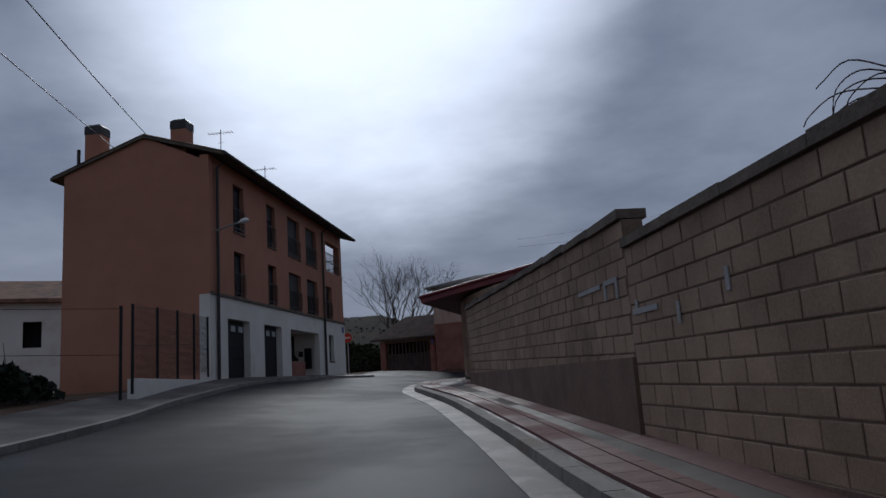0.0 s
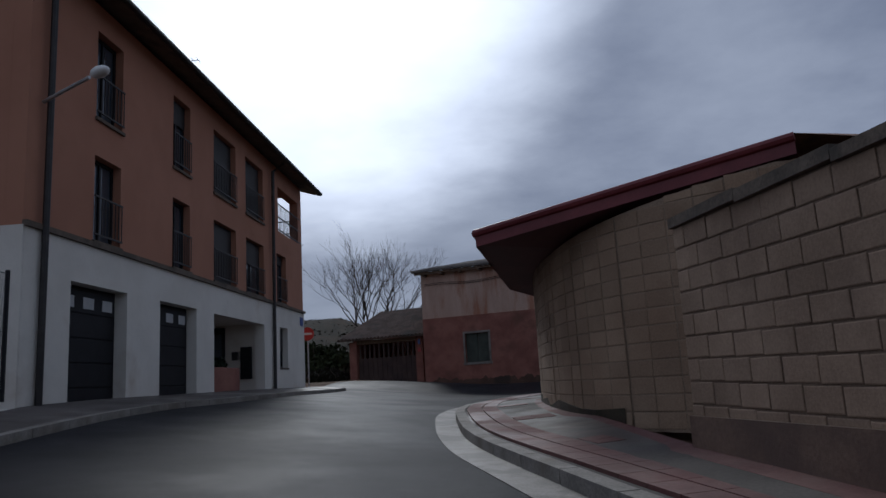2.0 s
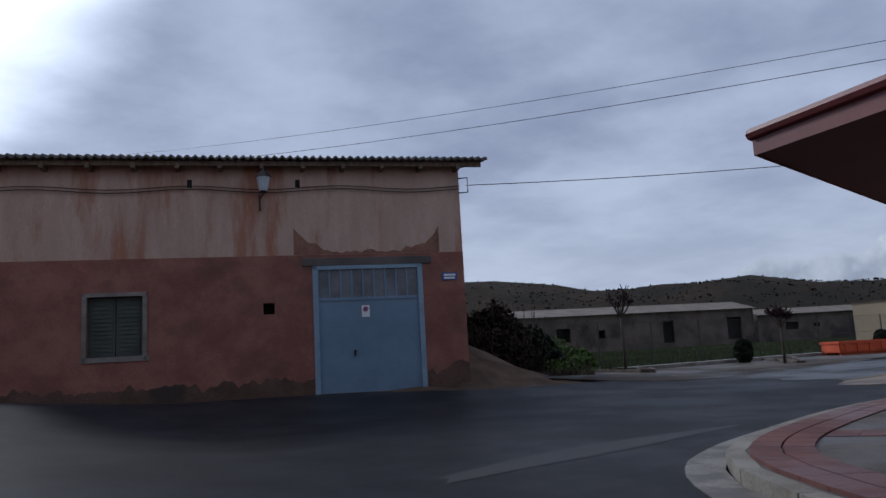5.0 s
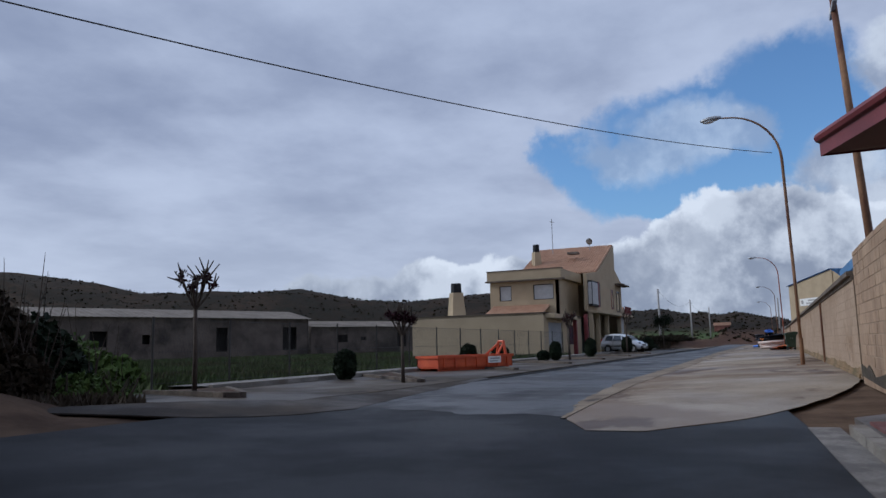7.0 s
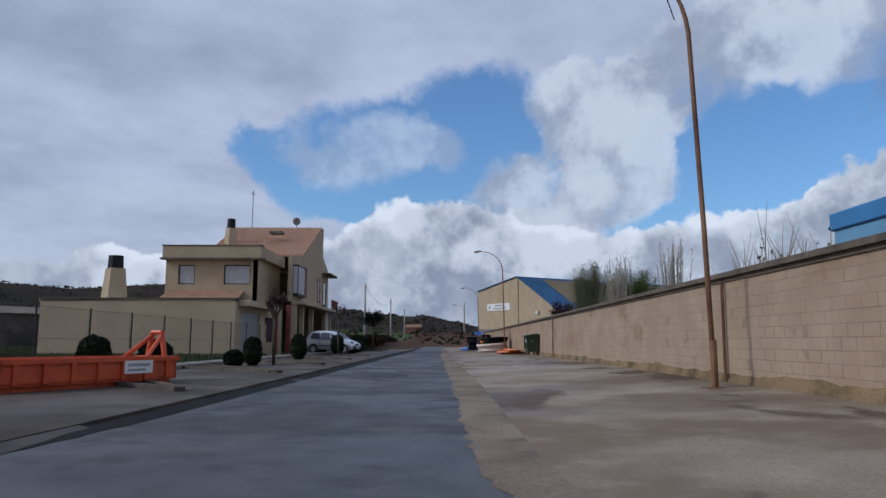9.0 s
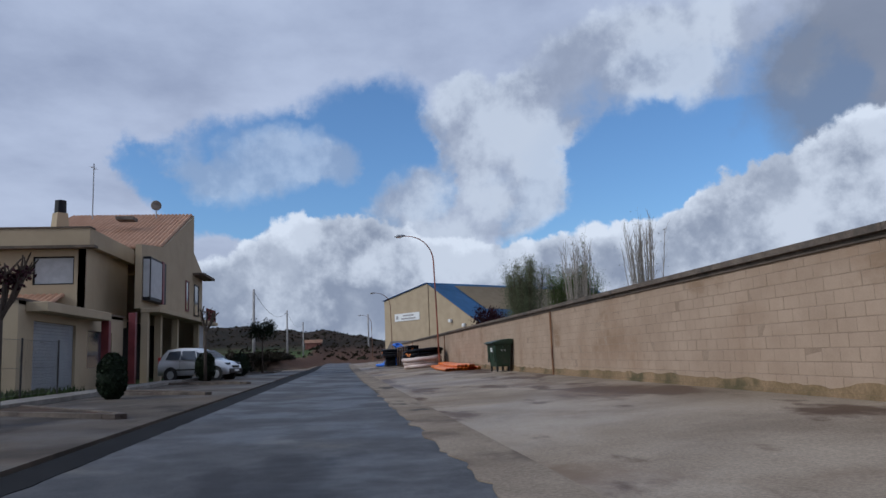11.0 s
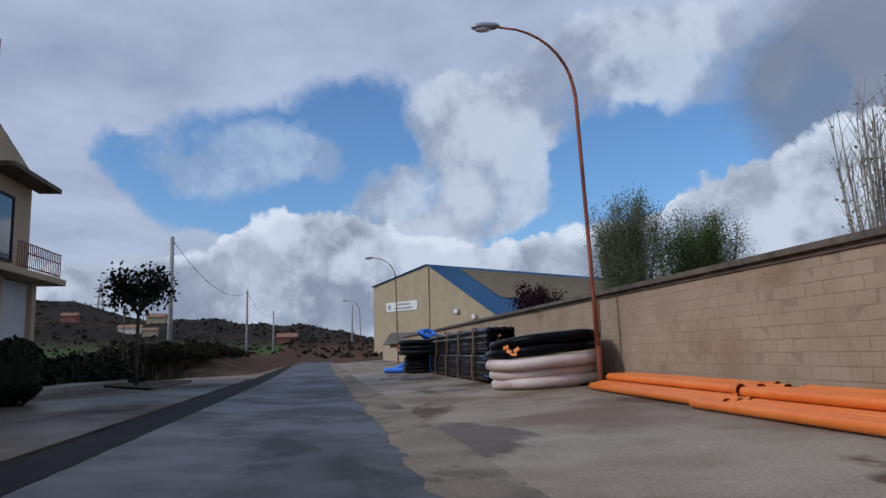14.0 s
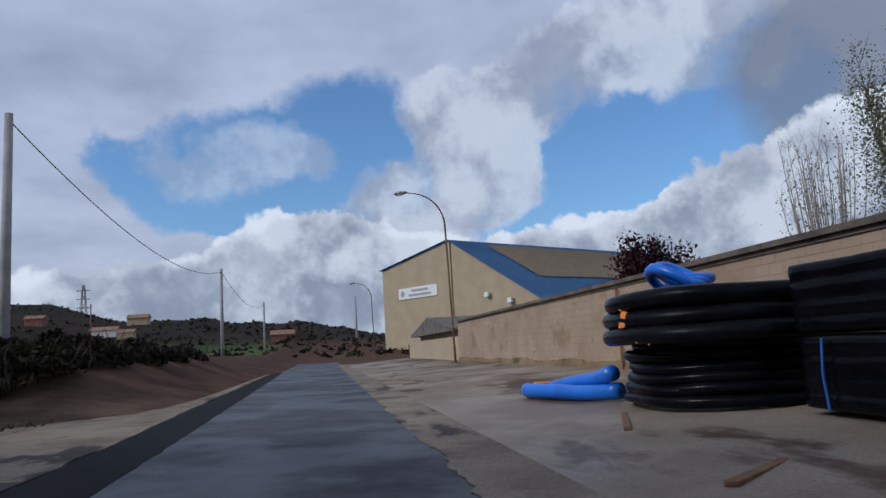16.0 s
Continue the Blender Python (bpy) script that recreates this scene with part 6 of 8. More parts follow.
hatchback(pose(70.1, 50.0, gz(71, 49) + 0.034, 0, 0, -106) @ Matrix.Diagonal((1.06, 1.04, 1.13, 1)))


# ---- street lamps ----
def street_lamp(x, y, lean, material, label):
    z = gz(x, y)
    lp = thing("street_lamp", (x, y, z), label, "street lamp", "street lamps along the wall")
    top = z + 7.1
    pts = [(x, y, z), (x + lean * 0.3, y + 0.03, z + 3.0), (x + lean * 0.75, y + 0.10, top)]
    for k in range(1, 9):
        a = k / 8 * math.radians(80)
        pts.append((x + lean * 0.85, y + 0.10 + 1.75 * (1 - math.cos(a)), top + 1.75 * math.sin(a)))
    pts.append((x + lean * 0.9, y + 2.05, top + 1.78))
    n = len(pts)
    part("post", one_tube(pts, [0.054 - 0.026 * min(1, i / (n - 2)) for i in range(n)], 10), material, lp, "", True)
    part("base_sleeve", one_tube([(x, y, z), (x, y, z + 0.9)], [0.068, 0.064], 10), material, lp)
    part("base_plate", one_box(x - 0.2, x + 0.2, y - 0.2, y + 0.2, z, z + 0.03), rust_steel, lp)
    hx, hy, hz = pts[-1]
    bm = bmesh.new()
    bmesh.ops.create_uvsphere(bm, u_segments=14, v_segments=8, radius=0.2)
    bm.transform(pose(hx, hy + 0.28, hz - 0.0, -6) @ Matrix.Diagonal((0.75, 1.9, 0.5, 1)))
    part("lamp_head", bm, galv, lp, "pale metal lamp head", True)
    bm = bmesh.new()
    bmesh.ops.create_uvsphere(bm, u_segments=14, v_segments=8, radius=0.16)
    bm.transform(pose(hx, hy + 0.34, hz - 0.07, -6) @ Matrix.Diagonal((0.7, 1.4, 0.5, 1)))
    part("diffuser", bm, white_paint, lp, "", True)
    return lp


street_lamp(26.2, 36.2, 0.5, rust_steel, "tall rusty street lamp with a curved arm")
street_lamp(77.1, 36.05, 0.6, red_steel, "tall street lamp with red primer and a curved arm")
street_lamp(122.3, 36.3, 0.3, rust_steel, "distant dark street lamp with a curved arm")
street_lamp(172.0, 37.0, 0.3, rust_steel, "distant dark street lamp with a curved arm")


# ---- poles and wires ----
def utility_pole(x, y, h, material, label, r=0.13, base=None, arm=True, lean=(0, 0)):
    z = gz(x, y) - 0.1 if base is None else base
    pl = thing("utility_pole", (x, y, z), label, "utility pole", "utility poles")
    part("post", one_tube([(x, y, z), (x + lean[0] * 0.5, y + lean[1] * 0.5, z + h * 0.5), (x + lean[0], y + lean[1], z + h)], [r, r * 0.85, r * 0.7], 10), material, pl, "", True)
    if arm:
        part("crossarm", one_box(x + lean[0] - 0.5, x + lean[0] + 0.5, y + lean[1] - 0.04, y + lean[1] + 0.04, z + h - 0.45, z + h - 0.36), galv, pl)
        for k in (-0.42, 0.42):
            part("insulator", one_tube([(x + lean[0] + k, y + lean[1], z + h - 0.36), (x + lean[0] + k, y + lean[1], z + h - 0.2)], [0.04, 0.025], 8), white_paint, pl)
    return pl


utility_pole(16.3, 34.9, 8.2, rust_steel, "leaning rust-brown pole behind the wall end", 0.09, 1.2, True, (-0.9, 0.5))
utility_pole(107.9, 51.7, 8.6, pole_grey, "weathered pale utility pole on the verge", 0.17, 1.1, False)
utility_pole(154.2, 51.8, 8.6, pole_grey, "weathered pale utility pole on the verge", 0.17, 1.8)
utility_pole(205.0, 52.0, 9.0, pole_grey, "weathered pale utility pole on the verge", 0.18, 1.8)
utility_pole(267.0, 34.8, 14.5, pole_grey, "distant concrete utility pole beside the road", 0.3, 1.2)
utility_pole(176.0, 92.0, 9.5, pole_wood, "distant wooden utility pole in the field", 0.16, 2.0)
utility_pole(240.0, 88.0, 10.0, pole_wood, "distant wooden utility pole in the field", 0.16, 4.5)


def lattice_mast(x, y, z, h, w):
    lm = thing("lattice_mast", (x, y, z), "distant grey lattice power mast on the hill", "power mast")
    for sx in (-1, 1):
        for sy in (-1, 1):
            part("leg", one_tube([(x + sx * w, y + sy * w, z), (x + sx * w * 0.15, y + sy * w * 0.15, z + h)], 0.22, 4), pole_grey, lm)
    for f in (0.62, 0.76, 0.90):
        part("crossarm", one_box(x - 0.3, x + 0.3, y - 3.2, y + 3.2, z + h * f, z + h * f + 0.4), pole_grey, lm)
    for i in range(7):
        f0, f1 = i / 7, (i + 1) / 7
        a, b = w * (1 - 0.85 * f0), w * (1 - 0.85 * f1)
        part("brace", one_tube([(x, y - a, z + h * f0), (x, y + b, z + h * f1)], 0.14, 4), pole_grey, lm)
        part("brace", one_tube([(x, y + a, z + h * f0), (x, y - b, z + h * f1)], 0.14, 4), pole_grey, lm)
    return lm


lattice_mast(468.0, 158.0, 12.0, 30.0, 2.4)


def wire(a, b, sag, label, r=0.014):
    pts = [(a[0] + (b[0] - a[0]) * t, a[1] + (b[1] - a[1]) * t, a[2] + (b[2] - a[2]) * t - 4 * sag * t * (1 - t)) for t in np.linspace(0, 1, 28)]
    w = part("overhead_cable", one_tube(pts, r, 5), dark_metal)
    return tagged(w, label, "cable", "overhead cables")


wire((3.7, 46.2, 6.75), (26.5, 36.6, 8.7), 0.35, "thin dark cable across the street", 0.012)
wire((-10.4, 38.6, 7.0), (-24.0, 56.0, 5.5), 0.6, "thin dark cable across the lane", 0.012)
wire((-2.0, 78.0, 14.5), (15.4, 35.4, 9.3), 0.6, "thin dark cable over the street", 0.012)
wire((-2.0, 78.0, 15.3), (15.4, 35.4, 9.75), 0.5, "thin dark cable over the street", 0.010)
wire((-5.5, 1.5, 7.9), (-12.8, 23.2, 10.1), 0.12, "pair of thin dark cables over the yard", 0.014)
wire((-7.2, 1.5, 8.0), (-14.2, 23.6, 9.9), 0.12, "pair of thin dark cables over the yard", 0.014)
wire((108.0, 51.7, 9.5), (154.2, 51.8, 10.1), 1.6, "slack dark cable between verge poles", 0.02)
wire((154.2, 51.8, 10.1), (205.0, 52.0, 10.5), 1.6, "slack dark cable between verge poles", 0.02)


# ---- refuse container ----
def refuse_bin(m):
    rb = thing("refuse_container", tuple(m.translation), "dark green four-wheeled refuse container against the block wall", "refuse container")

    def put(name, bm, material, parent=rb, label="", smooth=False):
        bm.transform(m)
        return part(name, bm, material, parent, label, smooth)

    bm = bmesh.new()
    lo = [(-0.53, -0.28), (0.53, -0.28), (0.53, 0.27), (-0.53, 0.27)]
    hi = [(-0.63, -0.36), (0.63, -0.36), (0.63, 0.36), (-0.63, 0.36)]
    va = [bm.verts.new((x, y, 0.22)) for x, y in lo]
    vb = [bm.verts.new((x, y, 1.14)) for x, y in hi]
    bm.faces.new(va[::-1])
    bm.faces.new(vb)
    for k in range(4):
        bm.faces.new((va[k], va[(k + 1) % 4], vb[(k + 1) % 4], vb[k]))
    bevelled(bm, 0.035, 2)
    body = put("body", bm, bin_green)
    for x in (-0.52, 0.52):
        put("rib", one_box(x - 0.03, x + 0.03, 0.31, 0.372, 0.4, 1.06, 0.01), bin_green, body)
    put("rim", one_box(-0.67, 0.67, -0.40, 0.41, 1.10, 1.16, 0.015), bin_green)
    # domed lid, higher at the hinge, with a lip over the street side
    bm = bmesh.new()
    prism(bm, [(-0.40, 1.16), (-0.42, 1.30), (-0.28, 1.34), (0.10, 1.29), (0.40, 1.22), (0.49, 1.19), (0.49, 1.155), (0.40, 1.16)], 1.36, pose(0.68, 0, 0, 0, 0, 90))
    lid = put("lid", bevelled(bm, 0.012), bin_green, rb, "domed dark green lid")
    for x in (-0.45, 0.45):
        put("hinge", one_box(x - 0.06, x + 0.06, -0.45, -0.38, 1.12, 1.30, 0.01), bin_green, lid)
    put("lid_handle", one_box(-0.25, 0.25, 0.485, 0.515, 1.14, 1.17, 0.008), bin_green, lid)
    for sx in (-1, 1):
        put("trunnion", one_tube([(sx * 0.60, 0, 1.0), (sx * 0.74, 0, 1.0)], 0.04, 10), bin_green)
        for sy in (-1, 1):
            x, y = sx * 0.46, sy * 0.24
            bm = bmesh.new()
            tube(bm, [(x + 0.075 * math.cos(a), y, 0.11 + 0.075 * math.sin(a)) for a in np.linspace(0, 2 * math.pi, 14, endpoint=False)], 0.03, 6, False, True)
            wh = put("wheel", bm, rubber, rb, "small rubber castor")
            put("fork", one_box(x - 0.03, x + 0.03, y - 0.045, y + 0.045, 0.11, 0.24), dark_metal, wh)
    tilt = pose(0, 0.329, 0.70, -5.2)
    put("sticker", one_box(-0.20, 0.10, -0.004, 0.008, 0.10, 0.30, 0, tilt), grey_paint, body, "pale printed sticker")
    bm = bmesh.new()
    tube(bm, [tilt @ Vector((-0.11 + 0.055 * math.cos(a), 0.012, 0.20 + 0.055 * math.sin(a))) for a in np.linspace(0, 2 * math.pi, 16, endpoint=False)], 0.02, 6, False, True)
    put("sticker_ring", bm, white_paint, body, "white ring printed on the sticker")
    put("sticker_bar", one_box(-0.02, 0.07, 0.006, 0.012, 0.13, 0.28, 0, tilt), white_paint, body)
    put("sticker", one_box(-0.14, 0.06, -0.004, 0.008, -0.08, 0.06, 0, tilt), bin_green, body)
    for x in (-0.07, 0.06):
        put("end_mark", one_box(-0.612, -0.600, x - 0.02, x + 0.02, 0.86, 0.89), white_paint, body, "small pale mark")
    return rb


refuse_bin(pose(58.45, 35.88, gz(58.45, 36.0) + 0.024, 0, 0, 3))


# ---- stacked pipes by the wall ----
rng = random.Random(11)


def sewer_pipe(x0, y0, x1, y1, z):
    pp = thing("sewer_pipe", (x0, y0, z - 0.085), "orange plastic sewer pipe lying on the concrete", "pipe", "orange pipes in a heap")
    d = Vector((x1 - x0, y1 - y0, 0)).normalized()
    a, b = Vector((x0, y0, z)), Vector((x1, y1, z + 0.004))
    bm = bmesh.new()
    tube(bm, [a + d * 0.2, b], 0.072, 14, False)
    tube(bm, [b, a + d * 0.2], 0.064, 14, False)
    part("barrel", bm, pipe_orange, pp, "", True)
    bm = bmesh.new()
    tube(bm, [a, a + d * 0.14, a + d * 0.21], [0.085, 0.085, 0.072], 14, False)
    tube(bm, [a + d * 0.21, a], 0.075, 14, False)
    part("socket", bm, pipe_orange, pp, "", True)


for run, row, count in ((0, 0, 10), (1, 0, 8), (0, 1, 5), (1, 1, 4)):
    # two lengths end to end, a loose second layer on the wall side
    for k in range(count):
        f = (k + 0.5 * row + (3 if row else 0)) / (9.0 if run == 0 else 7.0)
        x0 = 64.8 - 1.3 * f + rng.uniform(-0.12, 0.12) if run == 0 else 70.2 + rng.uniform(-0.35, 0.35)
        x1 = x0 + 5.9 if run == 0 else 76.1 + rng.uniform(-0.25, 0.2) + 0.6 * f
        ya, yb = (37.25 - 1.42 * f, 37.12 - 1.36 * f) if run == 0 else (37.02 - 1.12 * f, 36.72 - 1.10 * f)
        sewer_pipe(x0, ya, x1, yb + rng.uniform(-0.03, 0.03), gz(68, (ya + yb) / 2) + 0.105 + row * 0.13)


def hose_coil(cx, cy, z0, rx, ry, r, turns, rows, material, name, label, tilt=0.0, squash=0.9, across=1, lean=(0.45, -0.89)):
    """A coil of hose lying flat: rows of rings, each turn a closed loop, leaning up towards the wall by tilt."""
    co = thing(name, (cx, cy, z0), label, "hose coil", "hose coils by the wall")
    rg = random.Random(int(cx * 10) + rows)
    for j in range(rows):
        for w in range(across):
            ring = []
            ox, oy, grow = rg.uniform(-0.07, 0.07), rg.uniform(-0.07, 0.07), 1 + rg.uniform(-0.05, 0.05) - 0.02 * j
            slack, turn_at = rg.uniform(0.01, 0.03), rg.uniform(0, 6.28)
            for i in range(44):
                a = 2 * math.pi * i / 44
                wob = 1 + 0.016 * math.sin(3 * a + j + w) + 0.010 * math.sin(7 * a + turn_at)
                x, y = (rx * grow - w * 2 * r * 0.95) * math.cos(a) * wob + ox, (ry * grow - w * 2 * r * 0.95) * math.sin(a) * wob + oy
                ring.append((cx + x, cy + y, z0 + r + j * 2 * r * squash + tilt * max(0.0, lean[0] * x + lean[1] * y + rx) + slack * math.sin(2 * a + turn_at) * min(j, 1) + 0.008 * math.sin(5 * a + turn_at)))
            part("turn", one_tube(ring, r, 12, True), material, co, "", True)
    return co


WZ = gz(78.6, 38.3) + 0.024
hose_coil(78.3, 37.05, WZ, 1.24, 1.24, 0.13, 3, 3, pipe_white, "white_hose_coil", "coil of thick pinkish-white hose lying at the wall foot", 0.058, 0.86, 2, (-0.42, -0.91))
black_coil = hose_coil(78.35, 37.05, WZ + 0.69, 1.26, 1.26, 0.125, 3, 2, pipe_black, "black_hose_coil", "coil of thick black hose resting on a white coil", 0.095, 0.92, 2, (-0.42, -0.91))
for k, (ang, dz) in enumerate(((131, 0.16), (136, 0.11), (127, 0.26), (139, 0.20))):
    bm = one_box(-0.08, 0.08, -0.012, 0.012, -0.045, 0.045, 0.006, pose(78.35 + 1.40 * math.cos(radians(ang)), 37.05 + 1.40 * math.sin(radians(ang)), WZ + 0.75 + dz, 12, 20 * k - 25, ang - 90))
    part("tape", bm, tape_orange, black_coil, "torn orange tape")


def pipe_bundle(x0, x1, y0, y1, z0, z1, name, label, ends, seed, bearer):
    """Black pipes wrapped in creased plastic and held by wooden frames; ends: how far the pipes stick out."""
    pb = thing(name, ((x0 + x1) / 2, (y0 + y1) / 2, z0), label, "pipe bundle", "pipe bundles by the wall")
    rg = random.Random(seed)
    cy, cz, hy, hz = (y0 + y1) / 2, (z0 + z1) / 2, (y1 - y0) / 2, (z1 - z0) / 2
    bm = bmesh.new()
    rings, n, m = [], 150, 64
    stations = [(x0, 0.55), (x0 + 0.03, 0.86)] + [(x0 + 0.07 + (x1 - x0 - 0.14) * i / n, 1.0) for i in range(n + 1)] + [(x1 - 0.03, 0.86), (x1, 0.55)]
    for x, k in stations:
        ring = []
        for j in range(m):
            a = 2 * math.pi * j / m
            c, d = math.cos(a), math.sin(a)
            r = 1.0 / max(abs(c), abs(d))
            u, v = c * r * 0.8 + 0.2 * math.copysign(abs(c) ** 0.24, c), d * r * 0.8 + 0.2 * math.copysign(abs(d) ** 0.24, d)
            ridges = 0.055 * abs(math.sin(2 * math.pi * (v + 1))) * abs(u) + 0.05 * abs(math.sin(2 * math.pi * (u + 1))) * abs(v)
            crease = 0.030 * noise.noise(Vector((x * 1.3 + seed, u * 2.0, v * 2.0))) + 0.014 * noise.noise(Vector((x * 5.0, u * 5.0 + seed, v * 5.0))) + 0.012 * abs(noise.noise(Vector((x * 2.2 + v * 4.0, seed, 0.0))))
            g = k * (1.0 + ridges + crease)
            ring.append(bm.verts.new((x + 0.04 * noise.noise(Vector((u, v, x))) * (1 if k < 1 else 0), cy + u * hy * g, cz + v * hz * g)))
        rings.append(ring)
    for r, q in zip(rings, rings[1:]):
        for j in range(m):
            bm.faces.new((r[j], r[(j + 1) % m], q[(j + 1) % m], q[j]))
    bm.faces.new(rings[0][::-1])
    bm.faces.new(rings[-1])
    part("wrapping", bm, wrap_black, pb, "creased black plastic wrapping", True)
    if ends:
        nr, nc = 3, 4
        r = min(hz / nr, hy / nc) * 0.92
        for i in range(nr):
            for k in range(nc):
                y, z = cy + hy * 0.92 * (2 * (k + 0.5) / nc - 1), cz + hz * 0.92 * (2 * (i + 0.5) / nr - 1)
                d = ends * rg.uniform(0.2, 1.0)
                bm = bmesh.new()
                tube(bm, [(x0 - d, y, z), (x0 + 0.3, y, z)], r, 12, False)
                tube(bm, [(x0 + 0.3, y, z), (x0 - d, y, z)], r * 0.84, 12, False)
                part("pipe", bm, pipe_black, pb, "", True)
    for x in (83.0, 85.5, 88.0, 90.6):
        x += rg.uniform(-0.05, 0.05)
        bm = bmesh.new()
        box(bm, x - 0.045, x + 0.045, y1 + 0.045, y1 + 0.085, z0 - bearer, z1 + 0.045)
        box(bm, x - 0.04, x + 0.04, y0 - 0.03, y1 + 0.044, z1 + 0.015, z1 + 0.045)
        if bearer:
            box(bm, x - 0.04, x + 0.04, y0 - 0.03, y1 + 0.044, z0 - bearer, z0 - 0.012)
        box(bm, x - 0.045, x + 0.045, y0 - 0.07, y0 - 0.03, z0 - bearer, z1 + 0.045)
        part("batten", bevelled(bm, 0.006), batten_mat, pb, "weathered wooden batten")
    return pb


PZ = gz(86, 37.3) + 0.075
low_bundle = pipe_bundle(80.85, 92.6, 37.02, 37.82, PZ, PZ + 0.73, "pipe_bundle", "wrapped bundle of black pipes held by wooden battens", 0.0, 5, 0.05)
high_bundle = pipe_bundle(81.1, 92.7, 37.0, 37.78, PZ + 0.78, PZ + 1.50, "pipe_bundle", "wrapped bundle of black pipes stacked on another bundle", 0.16, 8, 0.0)
for z, reach in ((0.13, 0.35), (0.42, 0.25), (0.62, 0.55)):
    part("strap", one_tube([(80.80, 37.06, PZ + z), (80.79, 37.4, PZ + z - 0.01), (80.81, 37.84, PZ + z), (80.86, 37.885, PZ + z), (80.90 + reach, 37.88, PZ + z + 0.02)], 0.014, 6), strap_blue, low_bundle, "bright blue strap")
for y in (37.2, 37.6):
    part("strap", one_tube([(80.78, y, PZ + 0.03), (80.77, y, PZ + 0.4), (80.79, y + 0.02, PZ + 0.72)], 0.014, 6), strap_blue, low_bundle, "bright blue strap")
part("strap", one_tube([(92.1, 37.885, PZ), (92.12, 37.90, PZ + 0.35), (92.1, 37.885, PZ + 0.72)], 0.014, 6), strap_blue, low_bundle, "bright blue strap")
for k, (y, z) in enumerate(((37.50, 1.16), (37.52, 1.05), (37.47, 1.26), (37.2, 0.80))):
    bm = one_box(-0.012, 0.012, -0.035 - 0.01 * (k % 2), 0.035, -0.055, 0.05, 0.008, pose(81.03 - 0.02 * k, y, PZ + z, 10 + 16 * k, 0, 14))
    part("tape", bm, tape_orange, high_bundle, "torn orange tape")
hose_coil(94.75, 37.42, gz(94.7, 37.4) + 0.02, 1.42, 1.38, 0.075, 3, 6, pipe_black, "black_hose_coil", "wide stack of coiled black hose on the concrete", 0.0, 0.92, 2)
coil_c = hose_coil(94.7, 37.45, gz(94.7, 37.4) + 0.80, 1.50, 1.42, 0.12, 3, 3, pipe_black, "black_hose_coil", "three loose turns of thick black hose on a stack", 0.0, 0.92, 2, (-0.2, -0.98))
for k, (ang, z, half) in enumerate(((97, 1.36, 0.07), (100, 1.24, 0.06), (98, 1.12, 0.07), (112, 0.95, 0.13), (118, 0.93, 0.11))):
    bm = one_box(-half, half, -0.014, 0.014, -0.05, 0.05, 0.007, pose(94.7 + 1.61 * math.cos(radians(ang)), 37.45 + 1.54 * math.sin(radians(ang)), gz(95, 37.4) + z - 0.04, 14, 14 * k - 25, ang - 90))
    part("tape", bm, tape_orange, coil_c, "torn orange tape")
blue_top = thing("blue_hose_coil", (95.6, 36.9, 3.0), "loop of bright blue hose on top of the black coils", "hose coil", "hose coils by the wall")
for k in range(3):
    ring = [(95.7 + 0.46 * math.cos(a) + 0.06 * k, 37.55 + 0.36 * math.sin(a) - 0.10 * k, gz(94, 37.4) + 1.57 + 0.05 * k + 0.05 * (a < 9) + 0.28 * max(0.0, math.sin(a * 1.0 + 0.6 * k))) for a in np.linspace(0, 2 * math.pi, 30, endpoint=False)]
    part("turn", one_tube(ring, 0.075, 10, True), pipe_blue, blue_top, "", True)
blue_low = thing("blue_hose", (97.5, 39.1, gz(97.5, 39.1)), "bright blue hose folded flat on the concrete", "hose", "hose coils by the wall")
for k in range(2):
    zc = gz(98, 38.5) + 0.11
    pts = [(95.9, 38.5 + 0.1 * k, zc + 0.08 + 0.26 * k), (96.7, 38.8 - 0.2 * k, zc + 0.02 + 0.20 * k), (97.5, 39.1 - 0.32 * k, zc + 0.03 + 0.09 * k), (98.05, 39.28 - 0.34 * k, zc + 0.02), (98.4, 39.22 - 0.28 * k, zc + 0.02)]
    part("length", one_tube([tuple(p) for p in smooth_line(pts, 0.2)], 0.125, 12), pipe_blue, blue_low, "", True)
part("tape", one_box(97.9, 98.1, 38.9, 39.2, gz(98, 38.5) + 0.235, gz(98, 38.5) + 0.27, 0.01), tape_orange, blue_low)
for a, b, w in (((90.1, 40.15), (90.75, 39.3), 0.05), ((93.1, 39.6), (94.6, 39.0), 0.04)):
    bm = one_box(0, math.hypot(b[0] - a[0], b[1] - a[1]), -w, w, 0, 0.04, 0.005, along(a, b, gz(*a) + 0.024))
    tagged(part("timber_offcut", bm, batten_mat), "weathered timber offcut lying on the concrete", "timber", "loose timber")


